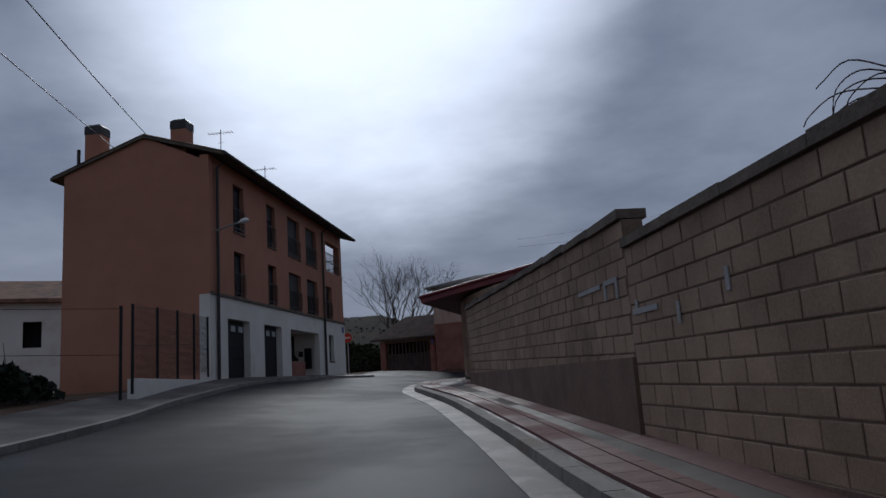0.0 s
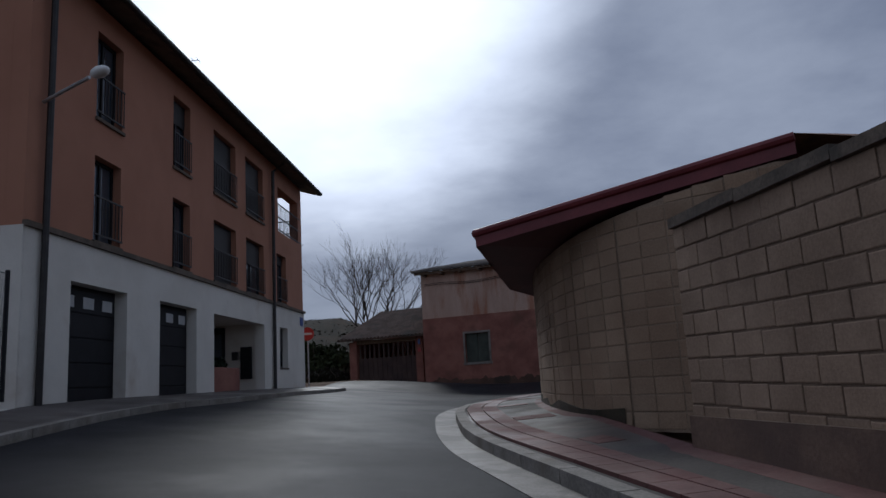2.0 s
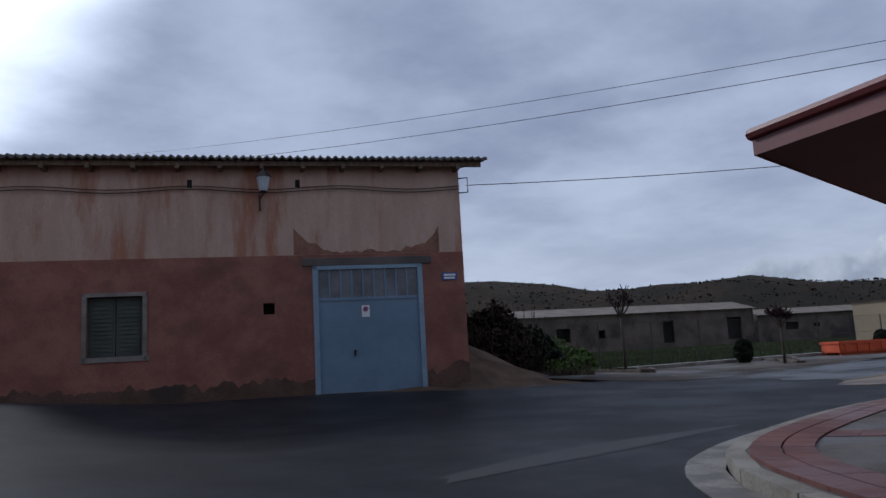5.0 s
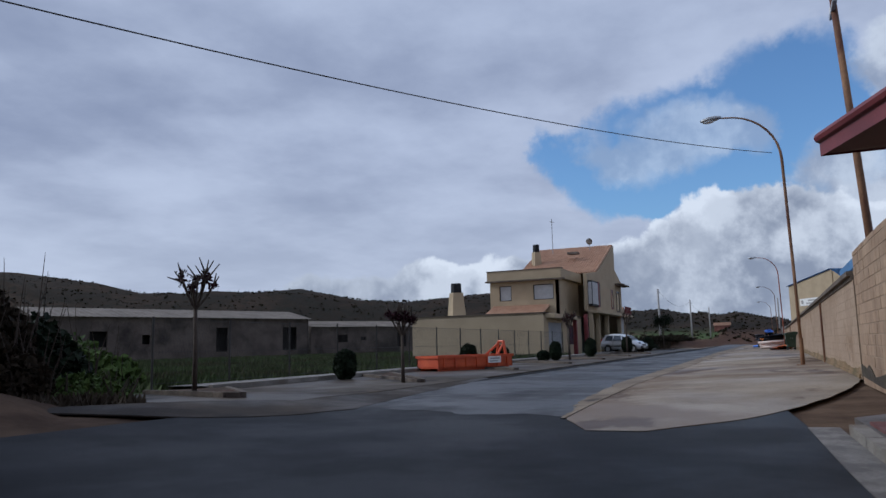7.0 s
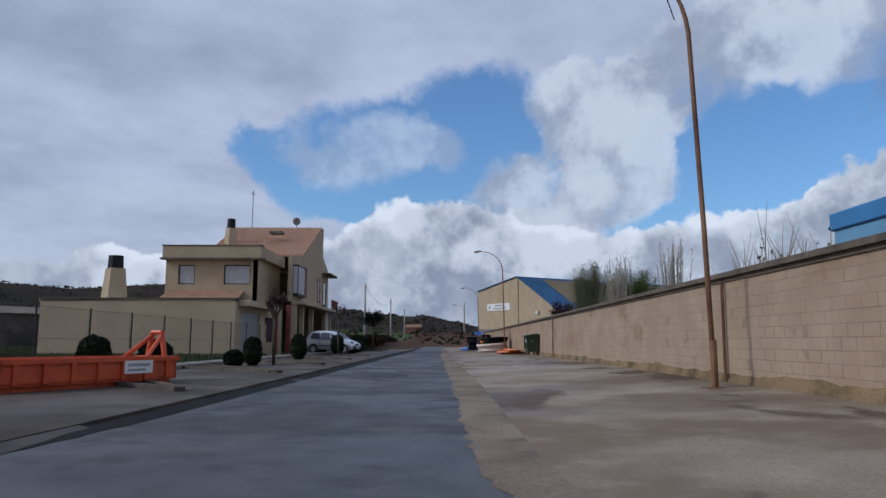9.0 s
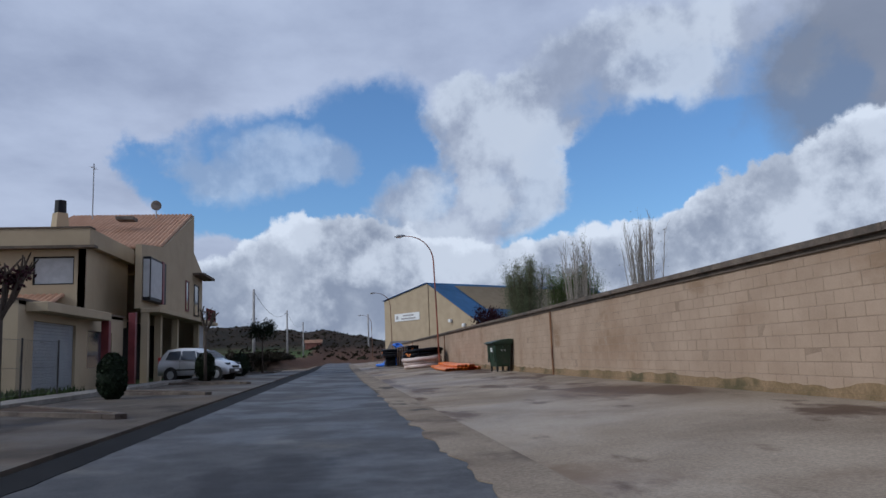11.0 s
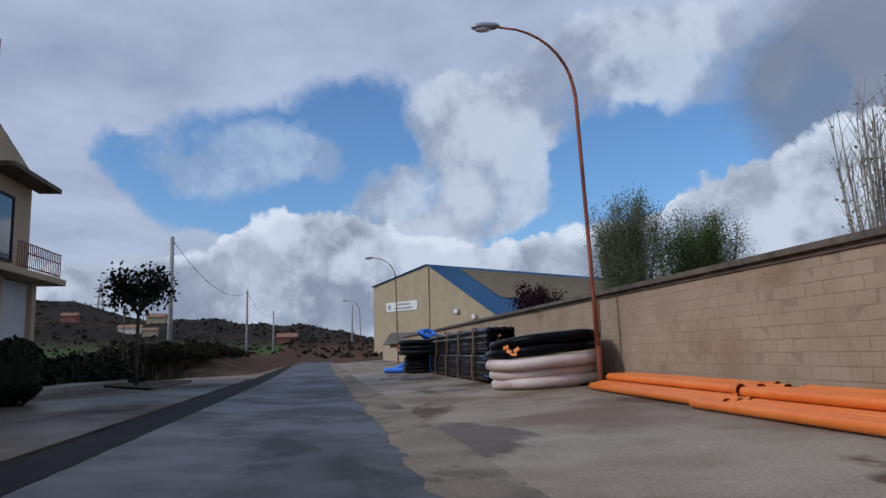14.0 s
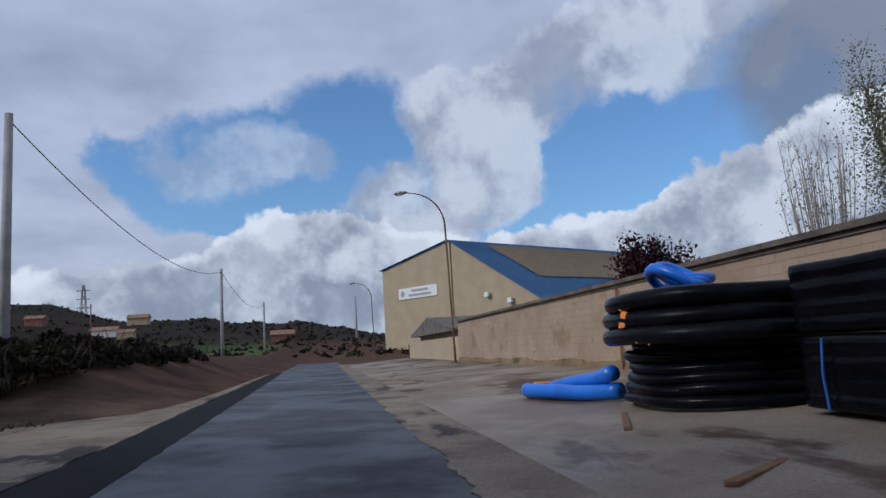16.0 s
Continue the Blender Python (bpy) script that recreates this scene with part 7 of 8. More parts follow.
# ---- orange skip ----
def skip(m):
    sk = thing("skip_container", tuple(m.translation), "low orange-red steel skip with a lifting hook frame", "skip")

    def put(name, bm, material, parent=sk, label=""):
        bm.transform(m)
        return part(name, bm, material, parent, label)

    L, Wd, H = 4.2, 1.3, 0.56
    bm = bmesh.new()
    for x0, x1, y0, y1, z0, z1 in ((0, L, -Wd / 2, -Wd / 2 + 0.06, 0.12, H), (0, L, Wd / 2 - 0.06, Wd / 2, 0.12, H), (0, 0.06, -Wd / 2, Wd / 2, 0.12, H), (L - 0.06, L, -Wd / 2, Wd / 2, 0.12, H), (0, L, -Wd / 2, Wd / 2, 0.10, 0.16)):
        box(bm, x0, x1, y0, y1, z0, z1)
    body = put("tub", bm, skip_red)
    bm = bmesh.new()
    for y in (-Wd / 2, Wd / 2):
        box(bm, -0.04, L + 0.04, y - 0.05, y + 0.05, H - 0.06, H + 0.04)
    for x in (0, L):
        box(bm, x - 0.05, x + 0.05, -Wd / 2 - 0.05, Wd / 2 + 0.05, H - 0.06, H + 0.04)
    put("rim", bm, skip_red, body)
    for i in range(7):
        x = 0.3 + i * (L - 0.6) / 6
        for s in (-1, 1):
            put("stiffener", one_box(x - 0.05, x + 0.05, s * Wd / 2 - 0.05, s * Wd / 2 + 0.05, 0.12, H - 0.05, 0.01), skip_red, body)
    for s in (-1, 1):
        put("runner", one_box(0.1, L - 0.1, s * 0.5 - 0.06, s * 0.5 + 0.06, 0.0, 0.11), skip_red, sk)
    bm = bmesh.new()
    for s in (-0.35, 0.35):
        tube(bm, [(L + 0.02, s, 0.15), (L + 0.02, s * 0.4, 1.15)], 0.06, 6)
    tube(bm, [(L + 0.02, -0.16, 1.13), (L + 0.02, 0.16, 1.13)], 0.06, 6)
    tube(bm, [(L - 0.6, 0.35, H), (L, 0.15, 1.05)], 0.05, 6)
    tube(bm, [(L - 0.6, -0.35, H), (L, -0.15, 1.05)], 0.05, 6)
    put("hook_frame", bm, skip_red, sk, "lifting hook frame")
    put("plate", one_box(L - 1.5, L - 0.75, -Wd / 2 - 0.06, -Wd / 2 - 0.05, 0.25, 0.52), white_paint, sk, "white plate with grey bars")
    put("plate_bar", one_box(L - 1.42, L - 0.83, -Wd / 2 - 0.065, -Wd / 2 - 0.06, 0.40, 0.46), grey_paint, sk)
    put("plate_bar", one_box(L - 1.42, L - 0.95, -Wd / 2 - 0.065, -Wd / 2 - 0.06, 0.30, 0.35), grey_paint, sk)
    return sk


skip(along((25.57, 49.64), (29.67, 47.79), gz(26, 48.5) + 0.036))


# ---- planting along the parking strip ----
def clipped_bush(x, y, h, w, seed):
    z = gz(x, y)
    rg = random.Random(seed)
    cb = thing("clipped_shrub", (x, y, z), "dark green clipped evergreen shrub at the parking strip", "shrub", "clipped shrubs")
    part("stem", one_tube([(x, y, z), (x + 0.02, y, z + h * 0.5)], [0.05, 0.03], 6), bark, cb)
    bm = bmesh.new()
    bmesh.ops.create_icosphere(bm, subdivisions=3, radius=1.0)
    for v in bm.verts:
        k = 1 + 0.10 * noise.noise(v.co * 2.3 + Vector((seed, 0, 0)))
        c = v.co * k
        c.z = math.copysign(abs(c.z) ** 0.75, c.z)
        v.co = Vector((x + c.x * w * 0.46, y + c.y * w * 0.46, z + h * 0.52 + c.z * h * 0.46))
    part("core", bm, leaf_dark, cb)
    bm = bmesh.new()
    for _ in range(1500):
        d = Vector((rg.gauss(0, 1), rg.gauss(0, 1), rg.gauss(0, 1))).normalized()
        k = 1 + 0.12 * noise.noise(d * 2.3 + Vector((seed, 0, 0)))
        zz = math.copysign(abs(d.z) ** 0.75, d.z)
        p = Vector((x + d.x * w * 0.5 * k, y + d.y * w * 0.5 * k, z + h * 0.52 + zz * h * 0.5 * k))
        leaf_cloud(bm, p, (0.02, 0.02, 0.02), 1, 0.05, rg, 0)
    part("foliage", bm, leaf_dark, cb)
    return cb


for i, (x, y, h, w) in enumerate(((19.3, 49.6, 0.95, 0.70), (30.8, 50.0, 1.05, 0.78), (30.4, 48.3, 0.95, 0.8), (41.8, 48.9, 1.1, 0.7), (40.6, 49.3, 0.6, 0.7), (51.0, 48.9, 1.3, 0.82), (67.6, 49.3, 1.45, 0.95), (78.0, 49.0, 1.45, 1.2))):
    clipped_bush(x, y, h, w, i + 1)


def pollard(x, y, h, seed, leafy=0, mat_leaf=None, crown=1.1, label="pollarded street tree with bare stubby branches", trunk=0.075):
    z = gz(x, y)
    rg = random.Random(seed)
    tr = thing("street_tree", (x, y, z), label, "tree", "street trees")
    part("trunk", one_tube([(x, y, z), (x + 0.03, y + 0.02, z + h * 0.35), (x - 0.02, y, z + h * 0.7)], [trunk * 1.2, trunk, trunk * 0.85], 8), bark, tr, "", True)
    bm = bmesh.new()
    tips = []
    for k in range(9):
        a = k / 9 * 2 * math.pi + rg.uniform(-0.3, 0.3)
        out, up = rg.uniform(0.25, 0.6) * crown, rg.uniform(0.5, 1.0)
        p1 = Vector((x + math.cos(a) * out * 0.6, y + math.sin(a) * out * 0.6, z + h * (0.7 + 0.14 * up)))
        p2 = Vector((x + math.cos(a) * out, y + math.sin(a) * out, z + h * (0.7 + 0.30 * up)))
        tube(bm, [(x - 0.02, y, z + h * 0.68), p1, p2], [trunk * 0.7, trunk * 0.5, trunk * 0.55], 6)
        tips.append(p2)
        for j in range(3):
            q = p2 + Vector((rg.uniform(-0.25, 0.25), rg.uniform(-0.25, 0.25), rg.uniform(0.1, 0.4)))
            tube(bm, [p2, q], [0.025, 0.012], 5)
    part("branch_head", bm, bark, tr)
    if leafy:
        bm = bmesh.new()
        for p in tips:
            leaf_cloud(bm, p, [0.5 * crown if leafy > 1000 else 0.26 * crown] * 3, leafy // 9, 0.075 if leafy > 1000 else 0.04, rg, 0.15)
        part("crown", bm, mat_leaf, tr)
    return tr


pollard(11.8, 48.9, 2.8, 5, 360, leaf_purple, 0.62, trunk=0.05)
pollard(17.5, 46.6, 1.95, 6, 900, leaf_purple, 0.62, trunk=0.05, label="small street tree with dark purple leaves")
pollard(42.0, 48.1, 2.7, 7, 500, leaf_purple, 0.7, trunk=0.06, label="small street tree with a few dark leaves")
pollard(86.6, 48.5, 3.6, 8, 2000, leaf_dark, 1.5, trunk=0.06, label="small dark evergreen street tree on the verge")
pollard(66.0, 49.0, 3.6, 9, 120, leaf_dark, 0.8)


# ---- fences ----
def mesh_fence(points, h, label, spacing=2.4, wire_mesh=True, material=None, zoff=0.0):
    material = material or dark_metal
    line = np.array(points, float)
    s = np.concatenate([[0], np.cumsum(np.linalg.norm(np.diff(line, axis=0), axis=1))])
    fe = thing("wire_fence", (*points[0], gz(*points[0])), label, "fence", "wire fences")
    n = int(s[-1] / spacing)
    pos = [(np.interp(u, s, line[:, 0]), np.interp(u, s, line[:, 1])) for u in np.linspace(0, s[-1], n + 1)]
    for x, y in pos:
        z = gz(x, y) + zoff
        part("post", one_tube([(x, y, z - 0.1), (x, y, z + h)], 0.032, 6), material, fe)
    bm = bmesh.new()
    for a, b in zip(pos, pos[1:]):
        za, zb = gz(*a) + zoff, gz(*b) + zoff
        for k in (0.05, 0.5, 0.97):
            tube(bm, [(*a, za + h * k), (*b, zb + h * k)], 0.006, 4)
        if wire_mesh:
            m = 26
            for i in range(m):
                for s0, s1 in ((0.05, 0.97), (0.97, 0.05)):
                    f0, f1 = i / m, min(1.0, (i + 4) / m)
                    p = (a[0] + (b[0] - a[0]) * f0, a[1] + (b[1] - a[1]) * f0, za + h * s0)
                    q = (a[0] + (b[0] - a[0]) * f1, a[1] + (b[1] - a[1]) * f1, zb + h * s1)
                    tube(bm, [p, q], 0.002, 3, False)
    part("wire", bm, material, fe)["kind"] = "stuff"
    return fe


mesh_fence([(-8.52, 15.1), (-10.35, 22.4)], 1.75, "dark wire mesh fence on a low white wall", 1.7, True, black_paint, 0.3)
setting("fence_wall", one_box(0, 7.5, -0.1, 0.1, 0.9, 1.75, 0.01, along((-8.52, 15.1), (-10.35, 22.4))), white_plaster, "low white rendered wall under a fence", "wall")
mesh_fence([(-8.6, 14.8), (-16.0, 13.6), (-24.0, 12.8)], 2.0, "dark wire fence round a yard", 2.4, False, black_paint, 0.0)
mesh_fence([(13.5, 51.9), (56.0, 52.2)], 1.85, "dark wire mesh fence between footpath and field", 2.9, True, dark_metal, 0.1)

# ---- distant buildings ----
def barn(a, b, depth, z0, eave, ridge_h, label):
    br = thing("farm_shed", ((a[0] + b[0]) / 2, (a[1] + b[1]) / 2, z0), label, "barn", "long farm sheds")
    L = math.hypot(b[0] - a[0], b[1] - a[1])
    m = along(a, b)
    holes = [(L * f, L * f + w, z0 + lo, z0 + eave * hi) for f, w, lo, hi in ((0.16, 2.2, 0.9, 0.6), (0.33, 1.1, 1.2, 0.5), (0.60, 1.9, 0.0, 0.7), (0.88, 2.6, 0.0, 0.72))]
    part("wall", wall_holes(bmesh.new(), 0, L, z0 - 1, z0 + eave, 0.3, holes, m), barn_wall, br)
    for u in (0, L):
        gable = prism(bmesh.new(), [(0, z0 - 1), (depth, z0 - 1), (depth, z0 + eave), (depth / 2, z0 + ridge_h), (0, z0 + eave)], 0.3, m @ pose(u, 0.0, 0, 0, 0, 90))
        part("gable_wall", gable, barn_wall, br)
    # added near-black sheet, painted as the dark inside the openings
    part("inner_wall", one_box(0.3, L - 0.3, 1.4, 1.6, z0 - 1, z0 + eave, 0, m), interior, br)
    bm = bmesh.new()
    for y0, za, y1, zb in ((-0.6, z0 + eave - 0.15, depth / 2, z0 + ridge_h + 0.1), (depth + 0.6, z0 + eave - 0.15, depth / 2, z0 + ridge_h + 0.1)):
        n = 90
        prev = None
        for i in range(n + 1):
            u = -0.5 + (L + 1) * i / n
            w = 0.06 * (i % 2)
            q = [bm.verts.new(m @ Vector((u, y0, za + w))), bm.verts.new(m @ Vector((u, y1, zb + w)))]
            if prev:
                bm.faces.new((prev[0], q[0], q[1], prev[1]))
            prev = q
    part("roof", bm, barn_roof, br)
    return br


barn((60.0, 118.0), (96.8, 104.0), 12, 2.2, 4.9, 6.1, "long low farm shed with a pale corrugated roof")
barn((101.0, 106.0), (124.0, 92.0), 10, 2.4, 3.6, 4.5, "low farm shed with a pale roof")

wh = thing("warehouse", (198, 15, 3.0), "tan warehouse with blue roof trim beyond the wall", "warehouse")
wm = along((181.0, 13.6), (211.6, 32.4))
WL = math.hypot(30.6, 18.8)
apx = WL * 0.51
bm = bmesh.new()
prism(bm, [(0, 1.0), (0, 8.0), (apx, 18.45), (WL, 15.7), (WL, 1.0)], 0.4, wm @ Matrix.Diagonal((1, -1, 1, 1)))
part("gable_wall", bm, tan_plaster, wh)
bm = bmesh.new()
prism(bm, [(0, 1.0), (0, 8.0), (apx, 18.45), (WL, 15.7), (WL, 1.0)], 0.4, wm @ pose(0, -60, 0) @ Matrix.Diagonal((1, -1, 1, 1)))
part("rear_wall", bm, tan_plaster, wh)
part("side_wall", one_box(0, 0.4, -60, -0.4, 1.0, 8.0, 0, wm), tan_plaster, wh)
part("side_wall", one_box(WL - 0.4, WL, -60, -0.4, 1.0, 15.7, 0, wm), tan_plaster, wh)
def roof_piece(u0, z0, u1, z1, y0, y1, lift, material, name):
    bm = bmesh.new()
    q = [bm.verts.new(wm @ Vector(p)) for p in ((u0, y0, z0 + lift), (u1, y0, z1 + lift), (u1, y1, z1 + lift), (u0, y1, z0 + lift))]
    bm.faces.new(q)
    bmesh.ops.solidify(bm, geom=list(bm.faces), thickness=0.3)
    part(name, bm, material, wh)


roof_piece(-0.8, 7.5, apx, 18.5, 0.5, -60.5, 0.1, blue_sheet, "roof_slope")
roof_piece(apx, 18.5, WL + 0.5, 15.6, 0.5, -60.5, 0.1, blue_sheet, "roof_slope")
roof_piece(apx * 0.34, 8.0 + (18.45 - 8.0) * 0.34, apx * 0.93, 8.0 + (18.45 - 8.0) * 0.93, -7.0, -56.0, 0.25, tan_plaster, "roof_panel")
part("pilaster", one_box(apx - 0.4, apx, 0.0, 0.25, 1.0, 18.2, 0, wm), tan_plaster, wh)
wsn = part("sign_board", one_box(WL * 0.60, WL * 0.875, 0.02, 0.14, 10.3, 12.1, 0, wm), white_paint, wh, "white sign board with grey bars")
part("sign_bar", one_box(WL * 0.66, WL * 0.78, 0.14, 0.17, 11.35, 11.75, 0, wm), grey_paint, wsn)
part("sign_bar", one_box(WL * 0.64, WL * 0.80, 0.14, 0.17, 10.65, 11.0, 0, wm), grey_paint, wsn)
part("sign_disc", one_tube([tuple(wm @ Vector((WL * 0.845, 0.14, 11.2))), tuple(wm @ Vector((WL * 0.845, 0.18, 11.2)))], 0.5, 16), grey_paint, wsn)
for u, z in ((apx * 0.55, 9.0), (apx * 0.30, 7.8)):
    part("floodlight", one_box(u - 0.4, u + 0.4, 0.1, 0.7, z, z + 0.7, 0.05, wm), white_paint, wh)
lowb = thing("gatehouse", (136.0, 32.5, 1.4), "low tan outbuilding with a dark sloping roof by the yard gate", "outbuilding")
part("wall", one_box(128.0, 146.0, 30.5, 34.9, 1.0, 3.1), tan_plaster, lowb)
bm = bmesh.new()
prism(bm, [(127.0, 3.1), (127.0, 3.25), (137.0, 4.3), (147.0, 3.25), (147.0, 3.1)], 6.0, pose(0, 29.6, 0))
part("roof", bm, grey_roof, lowb)

pale_blue = mat("pale_blue_cladding", (0.12, 0.27, 0.42), (0.16, 0.33, 0.50), 0.6, 0.45, None, 0.05, 30, grain=0.1)
hall = thing("blue_roofed_hall", (20.0, 30.0, 1.4), "low hall with blue and pale metal fascia behind the wall", "building")
part("wall", one_box(15.6, 23.8, 27.0, 34.9, 1.0, 3.62), tan_plaster, hall)
part("fascia", one_box(15.4, 24.0, 26.8, 35.05, 3.98, 4.26, 0.02), blue_sheet, hall, "blue metal fascia")
part("fascia_band", one_box(15.42, 23.95, 26.85, 35.0, 3.6, 3.98), pale_blue, hall, "paler blue metal band")

white_house = thing("white_house", (-29.0, 39.0, 1.6), "distant white rendered house with a tiled roof", "house")
hm = along((-33.5, 33.0), (-25.6, 38.0))
part("wall", wall_holes(bmesh.new(), 0, 9.3, 0.5, 6.9, 0.3, [(1.0, 1.9, 4.4, 5.8), (4.0, 4.9, 4.4, 5.8), (7.0, 7.9, 4.4, 5.8), (2.5, 3.4, 1.7, 3.5), (6.0, 6.9, 1.7, 3.5)], hm), white_plaster, white_house)
# added near-black sheet for the unlit rooms behind the windows
part("inner_wall", one_box(0.3, 9.0, 0.8, 0.9, 0.5, 6.8, 0, hm), interior, white_house)
bm = bmesh.new()
prism(bm, [(-0.5, 6.8), (-0.5, 7.0), (4, 8.6), (8.5, 7.0), (8.5, 6.8)], 10.0, hm @ pose(-0.35, 0, 0, 0, 0, 90) @ Matrix.Diagonal((1, -1, 1, 1)))
part("roof", bm, roof_tile, white_house)
part("side_wall", one_box(0, 0.3, 0.3, 8, 0.5, 6.8, 0, hm), white_plaster, white_house)
part("side_wall", one_box(9.0, 9.3, 0.3, 8, 0.5, 6.8, 0, hm), white_plaster, white_house)
for x, y, wd, k, col in ((245, 51.3, 4.5, 0.6, rust_plaster), (279, 96.0, 6, 0.6, white_plaster), (267, 88.0, 3.5, 0.5, tan_plaster), (279, 112, 4, 0.55, rust_plaster), (-22, 120, 12, 1.0, white_plaster), (-38, 150, 10, 1.0, tan_plaster), (330, 100, 6, 0.8, tan_plaster)):
    zb = float(ground(x, y) + ridge(np.array(float(x)), np.array(float(y))))
    fh = thing("distant_cottage", (x, y, zb), "small distant cottage on the hillside", "house", "distant cottages")
    part("wall", one_box(x - 3 * k, x + 3 * k, y - wd / 2, y + wd / 2, zb - 2, zb + 2.8 * k), col, fh)
    bm = bmesh.new()
    prism(bm, [(-3.4 * k, zb + 2.7 * k), (0, zb + 4.3 * k), (3.4 * k, zb + 2.7 * k)], wd + 0.6, pose(x, y - wd / 2 - 0.3, 0))
    part("roof", bm, roof_tile, fh)


# ---- trees and shrubs ----
def branching(bm, start, direction, length, radius, depth, rg, spread=0.5, droop=0.0, tips=None):
    d = Vector(direction).normalized()
    p = Vector(start)
    pts, rad = [p.copy()], [radius]
    for i in range(3):
        d = (d + Vector((rg.uniform(-0.15, 0.15), rg.uniform(-0.15, 0.15), rg.uniform(-0.05, 0.12) - droop))).normalized()
        p = p + d * length / 3
        pts.append(p.copy())
        rad.append(radius * (1 - 0.2 * (i + 1)))
    tube(bm, pts, rad, 5 if depth > 1 else 3, False)
    if depth == 0:
        if tips is not None:
            tips.append(p)
        return
    for k in range(rg.choice((2, 3, 3))):
        nd = (d + Vector((rg.uniform(-1, 1), rg.uniform(-1, 1), rg.uniform(-0.3, 0.7))) * spread).normalized()
        branching(bm, pts[-1] if k < 2 else pts[2], nd, length * rg.uniform(0.62, 0.85), radius * 0.56, depth - 1, rg, spread, droop, tips)


def bare_tree(x, y, h, seed, label, spread=0.75, z=None, depth=5, trunk=0.16, material=None):
    z = gz(x, y) if z is None else z
    rg = random.Random(seed)
    tr = thing("bare_tree", (x, y, z), label, "tree", "bare trees")
    part("trunk", one_tube([(x, y, z - 0.2), (x + 0.05, y, z + h * 0.28)], [trunk * 1.3, trunk], 8), material or bark, tr)
    bm = bmesh.new()
    for k in range(9):
        a = k * 2 * math.pi / 4.5 + rg.uniform(-0.4, 0.4)
        branching(bm, (x + 0.05, y, z + h * rg.uniform(0.2, 0.28)), (math.cos(a) * spread, math.sin(a) * spread, 1), h * 0.25, trunk * 0.6, depth - 1, rg, spread * 0.8)
    part("branch_crown", bm, material or bark, tr)
    return tr


bare_tree(-12.9, 68.0, 11.6, 21, "spreading leafless tree behind the shed", 0.85, 1.4, 6, 0.2)


def smooth3(pts, n=4):
    """Catmull-Rom through points in space."""
    p = [np.array(q, float) for q in pts]
    out = []
    for i in range(len(p) - 1):
        a, b, c, d = p[max(i - 1, 0)], p[i], p[i + 1], p[min(i + 2, len(p) - 1)]
        out += [0.5 * (2 * b + (c - a) * t + (2 * a - 5 * b + 4 * c - d) * t * t + (3 * b - 3 * c + d - a) * t ** 3) for t in np.arange(n) / n]
    return out + [p[-1]]


def upright_clump(x, y, h, seed, leaf, count, label, stems=16, wide=1.1, size=0.10, material=None, z=1.4):
    rg = random.Random(seed)
    tr = thing("poplar_clump", (x, y, z), label, "tree", "trees behind the wall")
    bm = bmesh.new()
    tops = []
    for k in range(stems):
        a, r = rg.uniform(0, 6.28), rg.uniform(0.1, 1) * wide
        b = Vector((x + 0.3 * r * math.cos(a), y + 0.3 * r * math.sin(a), z))
        hh = h * rg.uniform(0.7, 1.0)
        pts = [b, b + Vector((0.35 * r * math.cos(a), 0.35 * r * math.sin(a), hh * 0.4)), b + Vector((0.62 * r * math.cos(a), 0.62 * r * math.sin(a), hh * 0.75)), b + Vector((0.75 * r * math.cos(a), 0.75 * r * math.sin(a), hh))]
        tube(bm, pts, [0.055, 0.042, 0.026, 0.010], 5)
        tops.append(pts)
        for j in range(26 if count > 5000 else 14):
            f = rg.uniform(0.0, 1.0)
            p = pts[1].lerp(pts[2], f * 2) if f < 0.5 else pts[2].lerp(pts[3], f * 2 - 1)
            q = p + Vector((rg.gauss(0, 0.28), rg.gauss(0, 0.28), rg.uniform(0.5, 1.3)))
            tube(bm, [p, q], [0.014, 0.004], 3, False)
    ob = part("branchwork", bm, material or pale_bark, tr)
    ob["kind"] = "stuff"
    if count:
        bm = bmesh.new()
        for pts in tops:
            for _ in range(count // stems):
                f = rg.uniform(0.1, 1.05)
                p = pts[0].lerp(pts[3], f)
                w = wide * 0.30 * (1.2 - f * 0.7)
                leaf_cloud(bm, p + Vector((rg.gauss(0, w), rg.gauss(0, w), rg.gauss(0, 0.25))), (0.05, 0.05, 0.05), 1, size, rg, 0)
        part("crown", bm, leaf, tr)
    return tr


brown_twig = mat("brown_twig", (0.085, 0.070, 0.045), (0.14, 0.115, 0.075), 3.0, 0.95, None, 0.4, 30)
upright_clump(80.9, 24.9, 9.0, 31, leaf_olive, 500, "tall clump of pale bare poplar stems behind the wall", 30, 1.25, 0.06)
upright_clump(80.6, 19.9, 10.4, 32, leaf_olive, 500, "tall clump of pale bare poplar stems behind the wall", 40, 1.7, 0.06)
upright_clump(108.2, 16.9, 9.8, 33, leaf_green, 90000, "bushy green poplar in spring leaf behind the wall", 40, 3.0, 0.050, brown_twig)
upright_clump(105.5, 23.0, 10.6, 34, leaf_olive, 80000, "grey-green poplar coming into leaf behind the wall", 44, 2.3, 0.046, brown_twig)
upright_clump(119.6, 16.7, 11.0, 35, leaf_olive, 1200, "tall clump of pale bare poplar stems behind the wall", 34, 2.6, 0.07)
upright_clump(129.6, 21.3, 6.6, 36, leaf_purple, 14000, "purple-leaved tree behind the wall", 16, 2.8, 0.12, bark)
upright_clump(30.5, 33.0, 3.2, 37, leaf_olive, 600, "bare shrubby tree top behind the wall", 12, 1.3, 0.07)
ds = thing("drooping_shrub", (2.5, 4.7, 0.4), "leafless drooping twigs of a shrub above the wall", "shrub")
